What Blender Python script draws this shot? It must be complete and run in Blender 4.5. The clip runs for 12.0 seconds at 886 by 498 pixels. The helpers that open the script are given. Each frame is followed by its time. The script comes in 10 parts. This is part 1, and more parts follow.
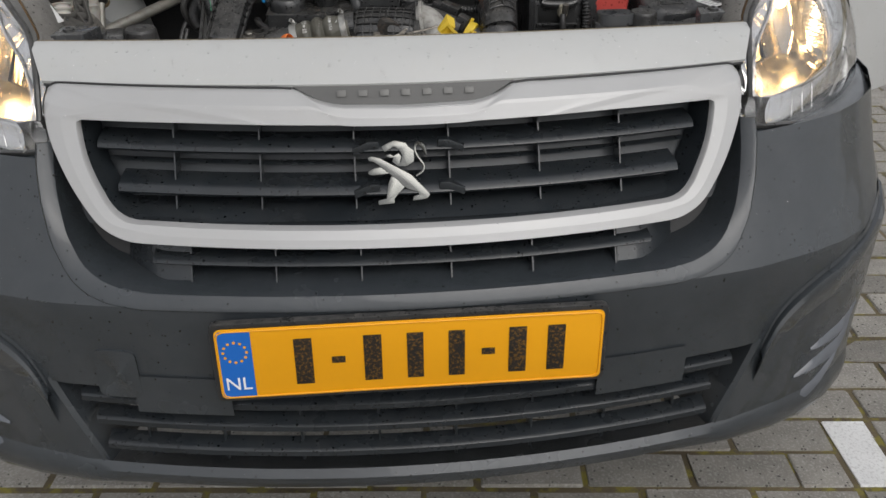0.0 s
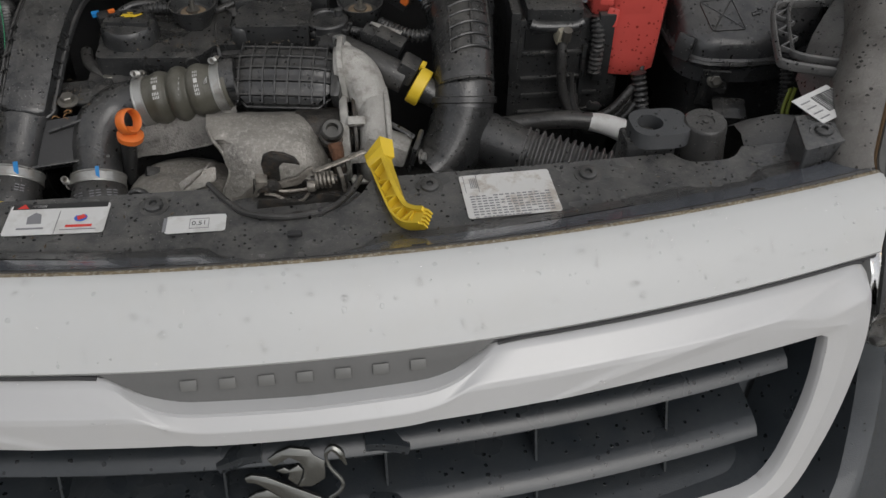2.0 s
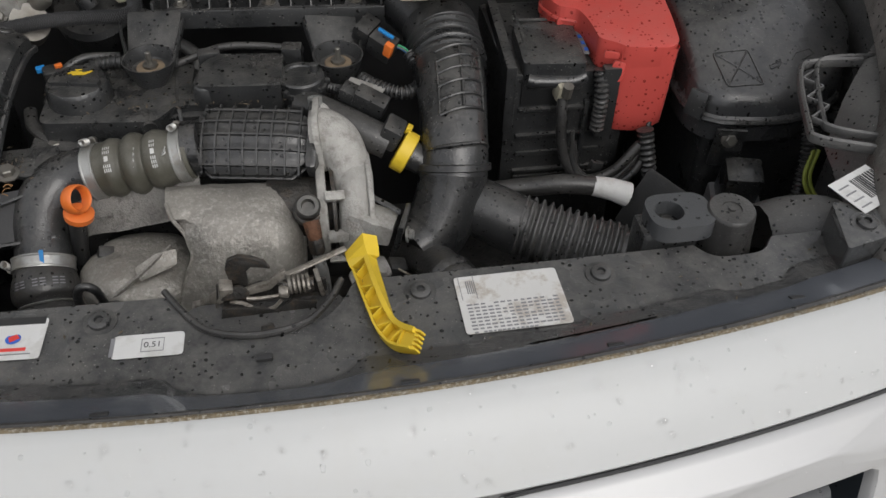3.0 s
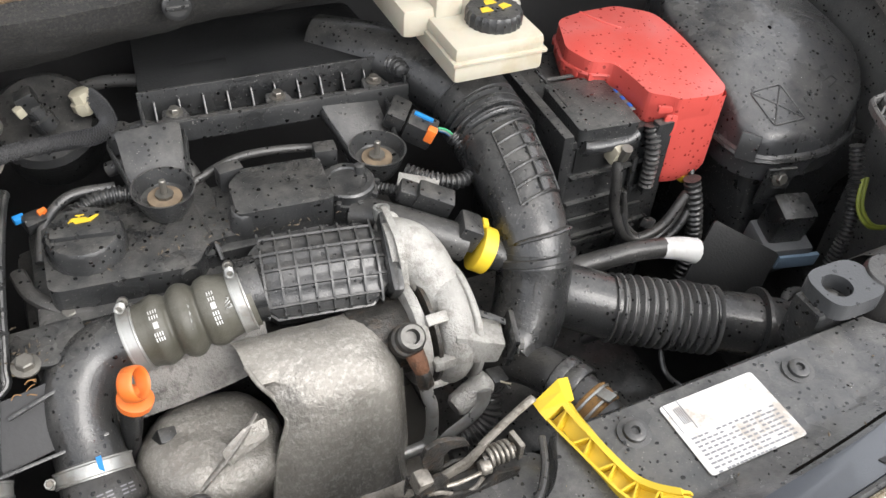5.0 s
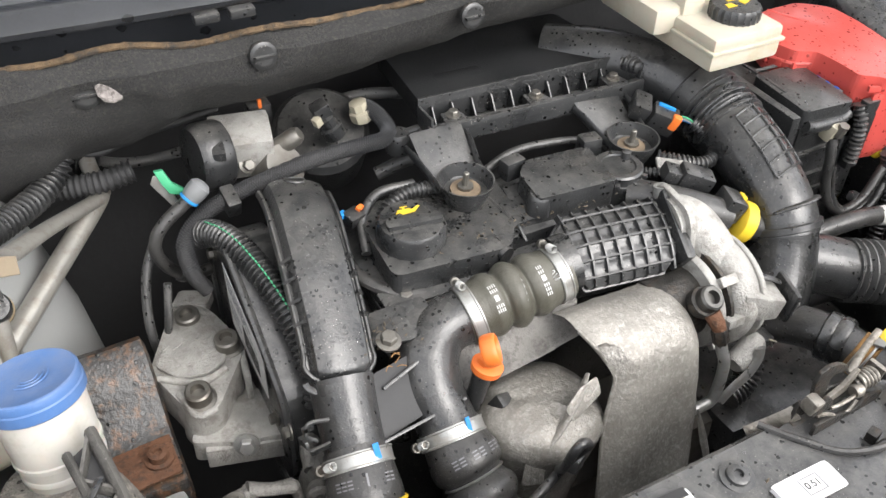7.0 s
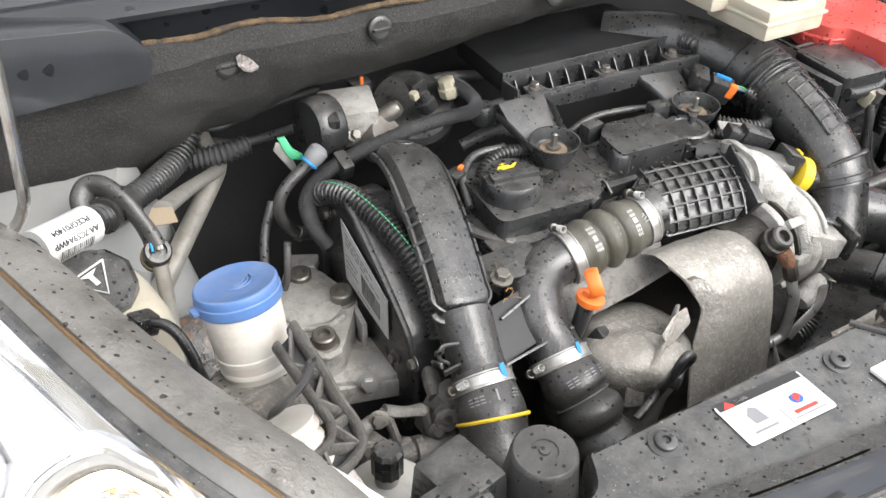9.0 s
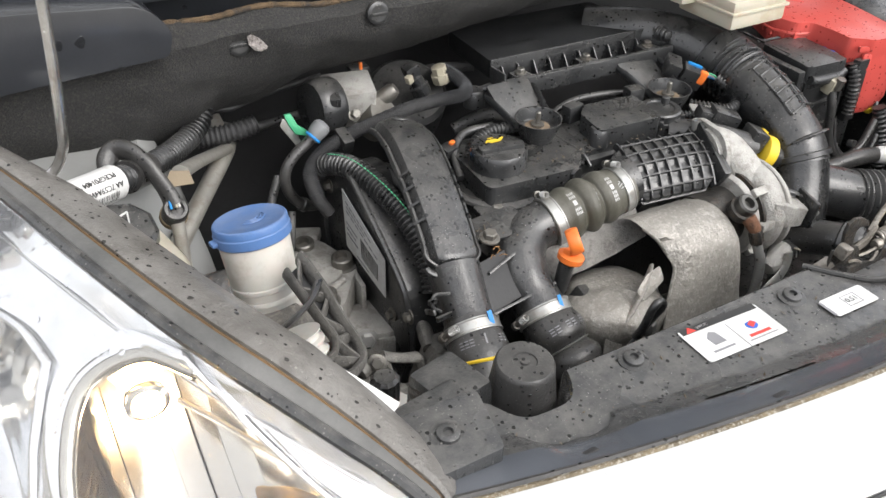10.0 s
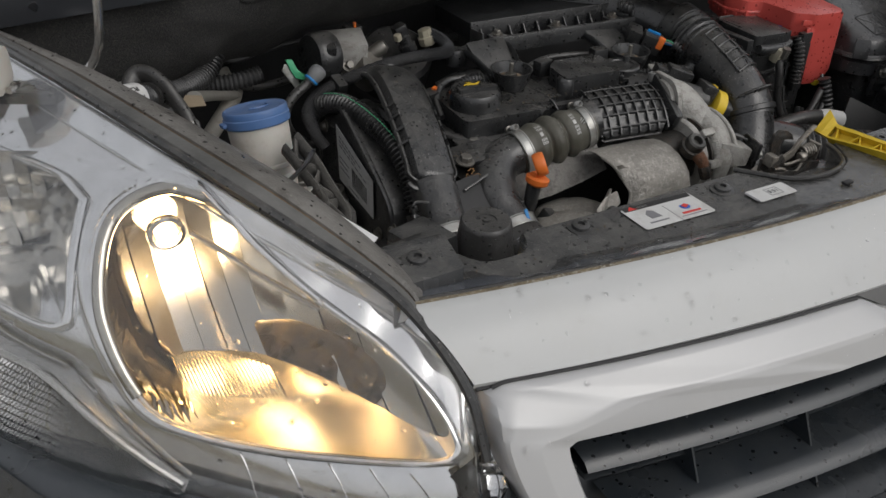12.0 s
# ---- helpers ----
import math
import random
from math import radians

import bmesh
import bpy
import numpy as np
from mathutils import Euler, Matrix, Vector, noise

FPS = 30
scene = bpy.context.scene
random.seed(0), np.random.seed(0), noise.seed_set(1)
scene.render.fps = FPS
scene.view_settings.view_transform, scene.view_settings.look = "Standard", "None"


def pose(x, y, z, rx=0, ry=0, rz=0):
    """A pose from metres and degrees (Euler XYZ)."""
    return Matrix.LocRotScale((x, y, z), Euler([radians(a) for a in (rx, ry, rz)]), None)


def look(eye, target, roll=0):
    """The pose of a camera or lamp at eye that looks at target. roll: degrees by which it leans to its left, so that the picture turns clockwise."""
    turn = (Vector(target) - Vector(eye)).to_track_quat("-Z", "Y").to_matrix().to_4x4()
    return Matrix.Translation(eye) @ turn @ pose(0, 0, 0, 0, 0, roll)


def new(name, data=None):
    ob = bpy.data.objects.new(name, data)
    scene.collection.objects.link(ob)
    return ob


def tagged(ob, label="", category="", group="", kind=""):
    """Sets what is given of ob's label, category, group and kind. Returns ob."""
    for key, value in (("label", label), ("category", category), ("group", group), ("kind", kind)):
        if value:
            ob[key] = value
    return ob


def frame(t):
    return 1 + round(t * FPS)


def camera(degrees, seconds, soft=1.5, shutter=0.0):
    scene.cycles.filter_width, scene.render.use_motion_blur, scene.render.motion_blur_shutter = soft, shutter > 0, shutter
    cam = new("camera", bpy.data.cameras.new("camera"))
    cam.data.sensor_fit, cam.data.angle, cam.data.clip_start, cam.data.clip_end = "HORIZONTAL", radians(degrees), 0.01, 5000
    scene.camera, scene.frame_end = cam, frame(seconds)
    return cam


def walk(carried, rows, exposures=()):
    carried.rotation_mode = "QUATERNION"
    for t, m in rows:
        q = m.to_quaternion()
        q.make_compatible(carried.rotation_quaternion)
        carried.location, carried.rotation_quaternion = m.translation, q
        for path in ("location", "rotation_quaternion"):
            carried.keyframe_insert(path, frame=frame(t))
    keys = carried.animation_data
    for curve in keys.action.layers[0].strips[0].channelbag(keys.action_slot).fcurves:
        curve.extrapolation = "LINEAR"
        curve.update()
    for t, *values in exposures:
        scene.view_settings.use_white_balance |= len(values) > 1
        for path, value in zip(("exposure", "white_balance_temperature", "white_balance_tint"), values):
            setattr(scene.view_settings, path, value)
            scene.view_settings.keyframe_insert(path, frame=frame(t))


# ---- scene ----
cam = camera(53.8, 12.0)
METRES, EYE, TILT, LEAN, TURN, ASIDE, BACK = 1.99, 1.19, -27.5, 0.4, -4.9, -0.045, -0.99
ROWS = [
    (0.0, 0.0, 0.0, 0.0, 0.0, -0.0, -0.0),
    (0.5, -0.016, 0.0841, 0.0639, 0.05, -5.71, -0.32),
    (1.0, -0.0246, 0.1567, 0.1279, -0.88, -9.18, -0.07),
    (1.5, -0.0095, 0.2316, 0.1862, -2.42, -12.81, 0.2),
    (2.0, 0.0116, 0.2778, 0.2348, -2.95, -14.67, 0.23),
    (2.5, 0.018, 0.3086, 0.2583, -3.05, -15.85, -0.32),
    (3.0, 0.0098, 0.3406, 0.2695, -4.38, -15.33, 0.32),
    (5.0, -0.1145, 0.4307, 0.3142, -19.71, -16.36, 5.91),
    (5.5, -0.161, 0.4319, 0.3148, -20.25, -16.66, 6.85),
    (6.0, -0.2028, 0.4315, 0.3183, -20.47, -15.99, 7.63),
    (6.5, -0.2337, 0.4367, 0.3178, -21.29, -14.83, 8.55),
    (7.0, -0.2659, 0.4407, 0.3177, -21.81, -14.29, 9.13),
    (7.5, -0.2927, 0.4365, 0.3146, -21.88, -14.2, 9.47),
    (9.5, -0.354, 0.3989, 0.2836, -23.4, -10.9, 10.9),
    (10.0, -0.3638, 0.3764, 0.2675, -23.4, -9.87, 10.84),
    (10.5, -0.373, 0.3643, 0.2477, -23.32, -8.74, 10.5),
    (11.0, -0.377, 0.3565, 0.2279, -23.26, -7.75, 10.37),
    (11.5, -0.3826, 0.3365, 0.2124, -23.3, -6.84, 10.39),
    (12.0, -0.3921, 0.3138, 0.1978, -23.3, -6.16, 10.42),
]
walk(cam, [(t, pose(ASIDE, BACK, EYE, TILT, LEAN, TURN) @ pose(METRES * x, METRES * y, METRES * z, 90 + pitch, roll, yaw)) for t, x, y, z, yaw, pitch, roll in ROWS],
     ((0.0, 0.13), (1.0, 0.08), (2.0, 0.02), (2.5, 0.15), (3.0, 0.33), (4.0, 1.03), (5.0, 1.60), (6.0, 1.74), (7.5, 1.87), (9.5, 1.94), (10.0, 1.48), (10.5, 0.96), (11.0, 0.60), (11.5, 0.36), (12.0, -0.06)))

# ---- light ----
world = bpy.data.worlds.new("overcast_sky")
world.use_nodes = True
scene.world = world
wn, wl = world.node_tree.nodes, world.node_tree.links
sky = wn.new("ShaderNodeTexSky")
sky.sky_type, sky.sun_disc = "NISHITA", False
sky.sun_elevation, sky.sun_rotation = radians(48), radians(158)
sky.dust_density, sky.air_density = 4.0, 1.0
grey = wn.new("ShaderNodeHueSaturation")
grey.inputs["Saturation"].default_value = 0.32
wl.new(sky.outputs["Color"], grey.inputs["Color"])
cloud = wn.new("ShaderNodeMix")
cloud.data_type = "RGBA"
cloud.inputs["Factor"].default_value = 0.5
cloud.inputs[7].default_value = (5.6, 5.6, 5.75, 1)
wl.new(grey.outputs["Color"], cloud.inputs[6])
wl.new(cloud.outputs[2], wn["Background"].inputs["Color"])
wn["Background"].inputs["Strength"].default_value = 0.142
sun = new("sun", bpy.data.lights.new("sun", "SUN"))
sun.data.energy, sun.data.angle, sun.data.color = 0.72, radians(45), (1.0, 0.985, 0.965)
sun.matrix_world = look((1.15, -2.4, 3.0), (0, 0.4, 0.8))


# ---- materials ----
def material(name, color, rough=0.5, metal=0.0, vary=0.15, coarse=9.0, fine=160.0, bump=0.15, second=None, amount=0.5, patch=0.0, random_tint=0.0,
             spots=0.0, spot_scale=70.0, wet_shade=0.3, dust=0.0, settle=0.0, coat=0.0, transmission=0.0, ior=1.45, sub=0.0, emit=None, power=0.0, dents=0.0, grit=0.0):
    """A surface with variation at two scales. second: a stain colour; spots: share of wet drops; dust: share of pale dirt; grit: fineness of pale specks."""
    m = bpy.data.materials.new(name)
    m.use_nodes = True
    n, l = m.node_tree.nodes, m.node_tree.links
    b = n["Principled BSDF"]
    co = n.new("ShaderNodeTexCoord").outputs["Object"]

    def noisy(scale, detail, low, high, rough_=0.6):
        t = n.new("ShaderNodeTexNoise")
        t.inputs["Scale"].default_value, t.inputs["Detail"].default_value, t.inputs["Roughness"].default_value = scale, detail, rough_
        l.new(co, t.inputs["Vector"])
        r = n.new("ShaderNodeMapRange")
        r.inputs["From Min"].default_value, r.inputs["From Max"].default_value = low, high
        l.new(t.outputs["Fac"], r.inputs["Value"])
        return r.outputs["Result"]

    def mix(fac, a, c, mode="MIX"):
        x = n.new("ShaderNodeMix")
        x.data_type, x.blend_type = "RGBA", mode
        if isinstance(fac, float):
            x.inputs["Factor"].default_value = fac
        else:
            l.new(fac, x.inputs["Factor"])
        for sock, v in ((x.inputs[6], a), (x.inputs[7], c)):
            if isinstance(v, tuple):
                sock.default_value = (*v[:3], 1)
            else:
                l.new(v, sock)
        return x.outputs[2]

    def times(a, k):
        x = n.new("ShaderNodeMath")
        x.operation = "MULTIPLY"
        l.new(a, x.inputs[0])
        if isinstance(k, float):
            x.inputs[1].default_value = k
        else:
            l.new(k, x.inputs[1])
        return x.outputs[0]

    broad, grain = noisy(coarse, 4, 0.3, 0.7), noisy(fine, 3, 0.3, 0.7)
    dark = tuple(max(0.0, c * (1 - vary)) for c in color)
    light = tuple(min(1.0, c * (1 + vary)) for c in color)
    col = mix(broad, dark, light)
    col = mix(times(grain, vary * 0.8), col, tuple(c * 0.6 for c in color))
    if second:
        col = mix(times(noisy(patch or coarse * 1.7 + 3, 6, 0.5, 0.62, 0.7), float(amount)), col, second)
    if random_tint:
        hue = n.new("ShaderNodeHueSaturation")
        val = n.new("ShaderNodeMapRange")
        val.inputs["To Min"].default_value, val.inputs["To Max"].default_value = 1 - random_tint, 1 + random_tint
        l.new(n.new("ShaderNodeObjectInfo").outputs["Random"], val.inputs["Value"])
        l.new(val.outputs["Result"], hue.inputs["Value"])
        l.new(col, hue.inputs["Color"])
        col = hue.outputs["Color"]
    if dust:
        col = mix(times(noisy(coarse * 0.8 + 5, 6, 0.36, 0.74, 0.7), float(dust)), col, (0.27, 0.262, 0.248))
    # pale dust on upward faces; also lifts tops against sides for contrast
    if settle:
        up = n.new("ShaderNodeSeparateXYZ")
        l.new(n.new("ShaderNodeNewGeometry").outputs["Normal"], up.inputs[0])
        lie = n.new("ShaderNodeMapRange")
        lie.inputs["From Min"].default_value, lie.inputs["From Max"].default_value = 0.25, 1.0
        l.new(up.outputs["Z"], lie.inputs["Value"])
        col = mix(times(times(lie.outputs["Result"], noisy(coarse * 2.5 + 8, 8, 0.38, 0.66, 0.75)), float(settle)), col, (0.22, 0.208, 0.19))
    rough_out = None
    r = n.new("ShaderNodeMapRange")
    r.inputs["To Min"].default_value, r.inputs["To Max"].default_value = max(0.02, rough * 0.8), min(1.0, rough * 1.25)
    l.new(broad, r.inputs["Value"])
    rough_out = r.outputs["Result"]
    height, drops = grain, None
    if spots:
        v = n.new("ShaderNodeTexVoronoi")
        v.inputs["Scale"].default_value = spot_scale
        warp = n.new("ShaderNodeTexNoise")
        warp.inputs["Scale"].default_value, warp.inputs["Detail"].default_value = spot_scale * 1.3, 2
        l.new(co, warp.inputs["Vector"])
        bent = n.new("ShaderNodeVectorMath")
        bent.operation, bent.inputs[1].default_value = "MULTIPLY_ADD", (0.45 / spot_scale,) * 3
        l.new(warp.outputs["Color"], bent.inputs[0])
        l.new(co, bent.inputs[2])
        l.new(bent.outputs[0], v.inputs["Vector"])
        some = n.new("ShaderNodeSeparateColor")
        l.new(v.outputs["Color"], some.inputs["Color"])
        size = n.new("ShaderNodeMapRange")
        size.inputs["To Min"].default_value, size.inputs["To Max"].default_value = 0.10, 0.42
        l.new(some.outputs["Green"], size.inputs["Value"])
        gap = n.new("ShaderNodeMath")
        gap.operation = "SUBTRACT"
        l.new(size.outputs["Result"], gap.inputs[0])
        l.new(v.outputs["Distance"], gap.inputs[1])
        near = n.new("ShaderNodeMapRange")
        near.inputs["From Min"].default_value, near.inputs["From Max"].default_value = 0.0, 0.05
        l.new(gap.outputs[0], near.inputs["Value"])
        pick = n.new("ShaderNodeMath")
        pick.operation, pick.inputs[1].default_value = "LESS_THAN", spots
        l.new(some.outputs["Red"], pick.inputs[0])
        wet = times(near.outputs["Result"], pick.outputs[0])
        col = mix(wet, col, tuple(c * wet_shade for c in color))
        g = n.new("ShaderNodeMix")
        l.new(wet, g.inputs["Factor"])
        l.new(rough_out, g.inputs["A"])
        g.inputs["B"].default_value = 0.12
        rough_out = g.outputs["Result"]
        drops = wet
    if grit:
        v2 = n.new("ShaderNodeTexVoronoi")
        v2.inputs["Scale"].default_value = grit
        l.new(co, v2.inputs["Vector"])
        s2 = n.new("ShaderNodeSeparateColor")
        l.new(v2.outputs["Color"], s2.inputs["Color"])
        size2 = n.new("ShaderNodeMapRange")
        size2.inputs["From Min"].default_value, size2.inputs["To Min"].default_value, size2.inputs["To Max"].default_value = 0.6, 0.0, 0.36
        l.new(s2.outputs["Red"], size2.inputs["Value"])
        cover = n.new("ShaderNodeMath")
        cover.operation = "GREATER_THAN"
        l.new(size2.outputs["Result"], cover.inputs[0])
        l.new(v2.outputs["Distance"], cover.inputs[1])
        col = mix(times(times(cover.outputs[0], s2.outputs["Green"]), times(noisy(coarse * 1.3 + 6, 4, 0.4, 0.62), 0.75)), col, (0.30, 0.285, 0.26))
    l.new(col, b.inputs["Base Color"])
    l.new(rough_out, b.inputs["Roughness"])
    b.inputs["Metallic"].default_value, b.inputs["Coat Weight"].default_value, b.inputs["IOR"].default_value = metal, coat, ior
    b.inputs["Coat Roughness"].default_value = 0.10 if rough > 0.25 else 0.05
    b.inputs["Transmission Weight"].default_value = transmission
    if sub:
        b.inputs["Subsurface Weight"].default_value, b.inputs["Subsurface Scale"].default_value = sub, 0.02
    if emit:
        b.inputs["Emission Color"].default_value, b.inputs["Emission Strength"].default_value = (*emit, 1), power
    if bump:
        k = n.new("ShaderNodeBump")
        k.inputs["Strength"].default_value, k.inputs["Distance"].default_value = bump, 0.0012
        l.new(height, k.inputs["Height"])
        l.new(k.outputs["Normal"], b.inputs["Normal"])
        if dents:
            d = n.new("ShaderNodeBump")
            d.inputs["Strength"].default_value, d.inputs["Distance"].default_value = 0.55, 0.006
            l.new(noisy(dents, 5, 0.3, 0.7, 0.6), d.inputs["Height"])
            l.new(d.outputs["Normal"], k.inputs["Normal"])
        if drops:
            w = n.new("ShaderNodeBump")
            w.inputs["Strength"].default_value, w.inputs["Distance"].default_value = 0.55, 0.0007
            l.new(drops, w.inputs["Height"])
            l.new(k.outputs["Normal"], w.inputs["Normal"])
            l.new(w.outputs["Normal"], b.inputs["Normal"])
    return m


WHITE = material("white_car_paint", (0.445, 0.45, 0.445), 0.42, vary=0.02, coat=0.15, bump=0.01, spots=0.05, spot_scale=210, wet_shade=0.93, second=(0.42, 0.41, 0.38), amount=0.15)
SILVER = material("satin_silver_plastic", (0.425, 0.425, 0.425), 0.38, metal=0.2, vary=0.04, coarse=3, bump=0.0, second=(0.45, 0.44, 0.42), amount=0.15, coat=0.15)
SILVER_DARK = material("brushed_grey_inlay", (0.10, 0.10, 0.098), 0.55, metal=0.1, vary=0.12, bump=0.08, dust=0.1)
CHROME = material("polished_chrome", (0.52, 0.52, 0.51), 0.2, metal=0.9, vary=0.04, bump=0.0)
CHARCOAL = material("charcoal_bumper_plastic", (0.033, 0.0388, 0.0445), 0.24, vary=0.16, coarse=5, fine=900, bump=0.28, spots=0.07, spot_scale=230, wet_shade=0.22, dust=0.03, coat=0.55)
GRILLE = material("black_grille_plastic", (0.014, 0.018, 0.022), 0.28, vary=0.2, fine=600, bump=0.12, spots=0.22, spot_scale=200, dust=0.03, settle=0.06, coat=0.35)
BACKING = material("grey_black_shutter_plastic", (0.042, 0.048, 0.054), 0.4, vary=0.25, coarse=8, fine=500, bump=0.1, dust=0.05, coat=0.2)
VOID = material("dark_cavity_plastic", (0.035, 0.035, 0.036), 0.6, vary=0.3)
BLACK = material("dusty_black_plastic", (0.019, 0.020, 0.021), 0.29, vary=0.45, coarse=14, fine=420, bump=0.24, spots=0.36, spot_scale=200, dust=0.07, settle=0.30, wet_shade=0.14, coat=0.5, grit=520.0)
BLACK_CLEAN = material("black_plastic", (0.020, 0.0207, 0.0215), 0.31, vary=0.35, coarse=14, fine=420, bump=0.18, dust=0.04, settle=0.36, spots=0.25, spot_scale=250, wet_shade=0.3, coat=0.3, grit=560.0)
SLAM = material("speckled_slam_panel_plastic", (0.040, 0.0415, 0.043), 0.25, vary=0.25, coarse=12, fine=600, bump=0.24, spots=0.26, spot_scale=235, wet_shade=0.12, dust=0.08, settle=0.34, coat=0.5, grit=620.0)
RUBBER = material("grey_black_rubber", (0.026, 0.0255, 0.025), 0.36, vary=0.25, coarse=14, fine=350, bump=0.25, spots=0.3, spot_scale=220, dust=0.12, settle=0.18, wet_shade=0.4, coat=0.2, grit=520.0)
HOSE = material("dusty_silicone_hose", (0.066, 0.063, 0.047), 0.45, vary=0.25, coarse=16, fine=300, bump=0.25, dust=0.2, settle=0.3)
BRAID = material("woven_hose_sleeve", (0.022, 0.022, 0.023), 0.6, vary=0.4, fine=700, bump=0.6, dust=0.2)
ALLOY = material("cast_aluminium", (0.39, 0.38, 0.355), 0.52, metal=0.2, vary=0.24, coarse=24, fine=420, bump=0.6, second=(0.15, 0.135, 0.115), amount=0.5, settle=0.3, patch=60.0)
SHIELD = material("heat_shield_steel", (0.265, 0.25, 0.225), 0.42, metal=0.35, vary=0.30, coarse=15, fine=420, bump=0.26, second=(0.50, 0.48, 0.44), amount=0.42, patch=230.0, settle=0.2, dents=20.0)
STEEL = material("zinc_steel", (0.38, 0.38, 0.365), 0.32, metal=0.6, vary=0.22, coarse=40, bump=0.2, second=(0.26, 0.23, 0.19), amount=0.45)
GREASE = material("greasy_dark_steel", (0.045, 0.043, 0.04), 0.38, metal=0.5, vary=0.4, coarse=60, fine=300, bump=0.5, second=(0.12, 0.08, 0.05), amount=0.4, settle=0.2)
PALE_TUBE = material("dull_steel_tube", (0.40, 0.385, 0.35), 0.36, metal=0.6, vary=0.12, coarse=40, bump=0.1, second=(0.22, 0.18, 0.13), amount=0.35)
SHADE_BLACK = material("matt_black_shade", (0.006, 0.0055, 0.005), 0.9, vary=0.3, ior=1.03)
BOLT = material("dull_bolt_steel", (0.22, 0.21, 0.19), 0.45, metal=0.8, vary=0.2, second=(0.13, 0.11, 0.09), amount=0.5)
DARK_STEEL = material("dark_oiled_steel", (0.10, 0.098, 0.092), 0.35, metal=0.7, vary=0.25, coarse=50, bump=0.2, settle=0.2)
RUST = material("rusty_painted_steel", (0.017, 0.0165, 0.016), 0.34, vary=0.45, coarse=12, fine=180, bump=0.7, second=(0.14, 0.068, 0.03), amount=0.7, dust=0.10, patch=85.0, spots=0.3, spot_scale=130, coat=0.2, grit=420.0)
RUST_BARE = material("bare_rust", (0.13, 0.06, 0.032), 0.75, vary=0.4, coarse=30, fine=200, bump=0.8, second=(0.045, 0.028, 0.02), amount=0.8, patch=120.0)
FELT = material("black_felt_insulation", (0.024, 0.024, 0.024), 0.95, vary=0.4, coarse=7, fine=520, bump=1.0, second=(0.075, 0.069, 0.057), amount=0.45, dust=0.04, patch=330.0)
COWL = material("satin_black_cowl", (0.030, 0.032, 0.036), 0.17, vary=0.25, coarse=6, fine=400, bump=0.08, coat=0.5, spots=0.3, spot_scale=60, wet_shade=0.5)
FRAYED = material("frayed_brown_edge", (0.13, 0.088, 0.05), 0.95, vary=0.6, coarse=70, fine=500, bump=1.0, second=(0.035, 0.032, 0.03), amount=0.95, patch=55.0)
YELLOW = material("yellow_plastic", (0.66, 0.46, 0.03), 0.42, vary=0.08, bump=0.05, settle=0.1)
ORANGE = material("orange_plastic", (0.72, 0.17, 0.03), 0.42, vary=0.08, bump=0.05, settle=0.1)
RED = material("red_plastic", (0.52, 0.075, 0.062), 0.34, vary=0.10, coarse=6, bump=0.05, spots=0.4, spot_scale=200, wet_shade=0.5, settle=0.15, coat=0.2)
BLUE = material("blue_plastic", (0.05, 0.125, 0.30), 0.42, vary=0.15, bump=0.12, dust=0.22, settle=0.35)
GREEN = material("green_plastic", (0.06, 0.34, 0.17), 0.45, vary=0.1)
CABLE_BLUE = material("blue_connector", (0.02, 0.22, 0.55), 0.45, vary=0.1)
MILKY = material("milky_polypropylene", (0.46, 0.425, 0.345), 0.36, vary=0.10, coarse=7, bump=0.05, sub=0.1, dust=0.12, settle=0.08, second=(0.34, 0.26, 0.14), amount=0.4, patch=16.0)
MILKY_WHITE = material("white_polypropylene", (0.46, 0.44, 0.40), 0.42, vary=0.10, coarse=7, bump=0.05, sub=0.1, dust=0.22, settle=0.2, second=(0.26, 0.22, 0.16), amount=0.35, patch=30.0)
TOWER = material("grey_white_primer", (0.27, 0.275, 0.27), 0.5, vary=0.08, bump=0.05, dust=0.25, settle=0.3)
PAPER = material("white_paper_label", (0.58, 0.58, 0.57), 0.5, vary=0.05, coarse=18, bump=0.0, second=(0.30, 0.28, 0.25), amount=0.35)
INK = material("black_ink", (0.03, 0.03, 0.03), 0.5, vary=0.1, bump=0.0)
INK_GREY = material("grey_print", (0.20, 0.20, 0.21), 0.5, vary=0.1, bump=0.0)
INK_RED = material("red_print", (0.6, 0.05, 0.04), 0.5, vary=0.1, bump=0.0)
INK_BLUE = material("blue_print", (0.03, 0.12, 0.5), 0.5, vary=0.1, bump=0.0)
PLATE = material("amber_plate_film", (0.80, 0.36, 0.006), 0.35, vary=0.03, bump=0.0, spots=0.0)
PLATE_BLUE = material("blue_plate_band", (0.012, 0.13, 0.50), 0.35, vary=0.04, bump=0.0)
PLATE_INK = material("chipped_black_plate_ink", (0.012, 0.012, 0.012), 0.4, vary=0.1, coarse=60, bump=0.0, second=(0.40, 0.19, 0.012), amount=0.4, patch=260.0)
PLATE_WHITE = material("white_plate_print", (0.8, 0.8, 0.8), 0.4, vary=0.02, bump=0.0)
LENS = material("clear_headlamp_lens", (1.0, 1.0, 1.0), 0.0, vary=0.0, bump=0.0, transmission=1.0, ior=1.52)
REFLECTOR = material("vacuum_chromed_reflector", (0.41, 0.39, 0.35), 0.11, metal=1.0, vary=0.02, bump=0.0)
SHELF = material("satin_metallised_shelf", (0.66, 0.65, 0.62), 0.13, metal=0.97, vary=0.05, bump=0.02)
BEZEL = material("silver_bezel", (0.63, 0.635, 0.64), 0.08, metal=0.9, vary=0.08, coarse=30, bump=0.0)
RIBBED = material("ribbed_grey_lens", (0.44, 0.445, 0.445), 0.10, metal=0.8, vary=0.06, bump=0.0, coat=0.4)
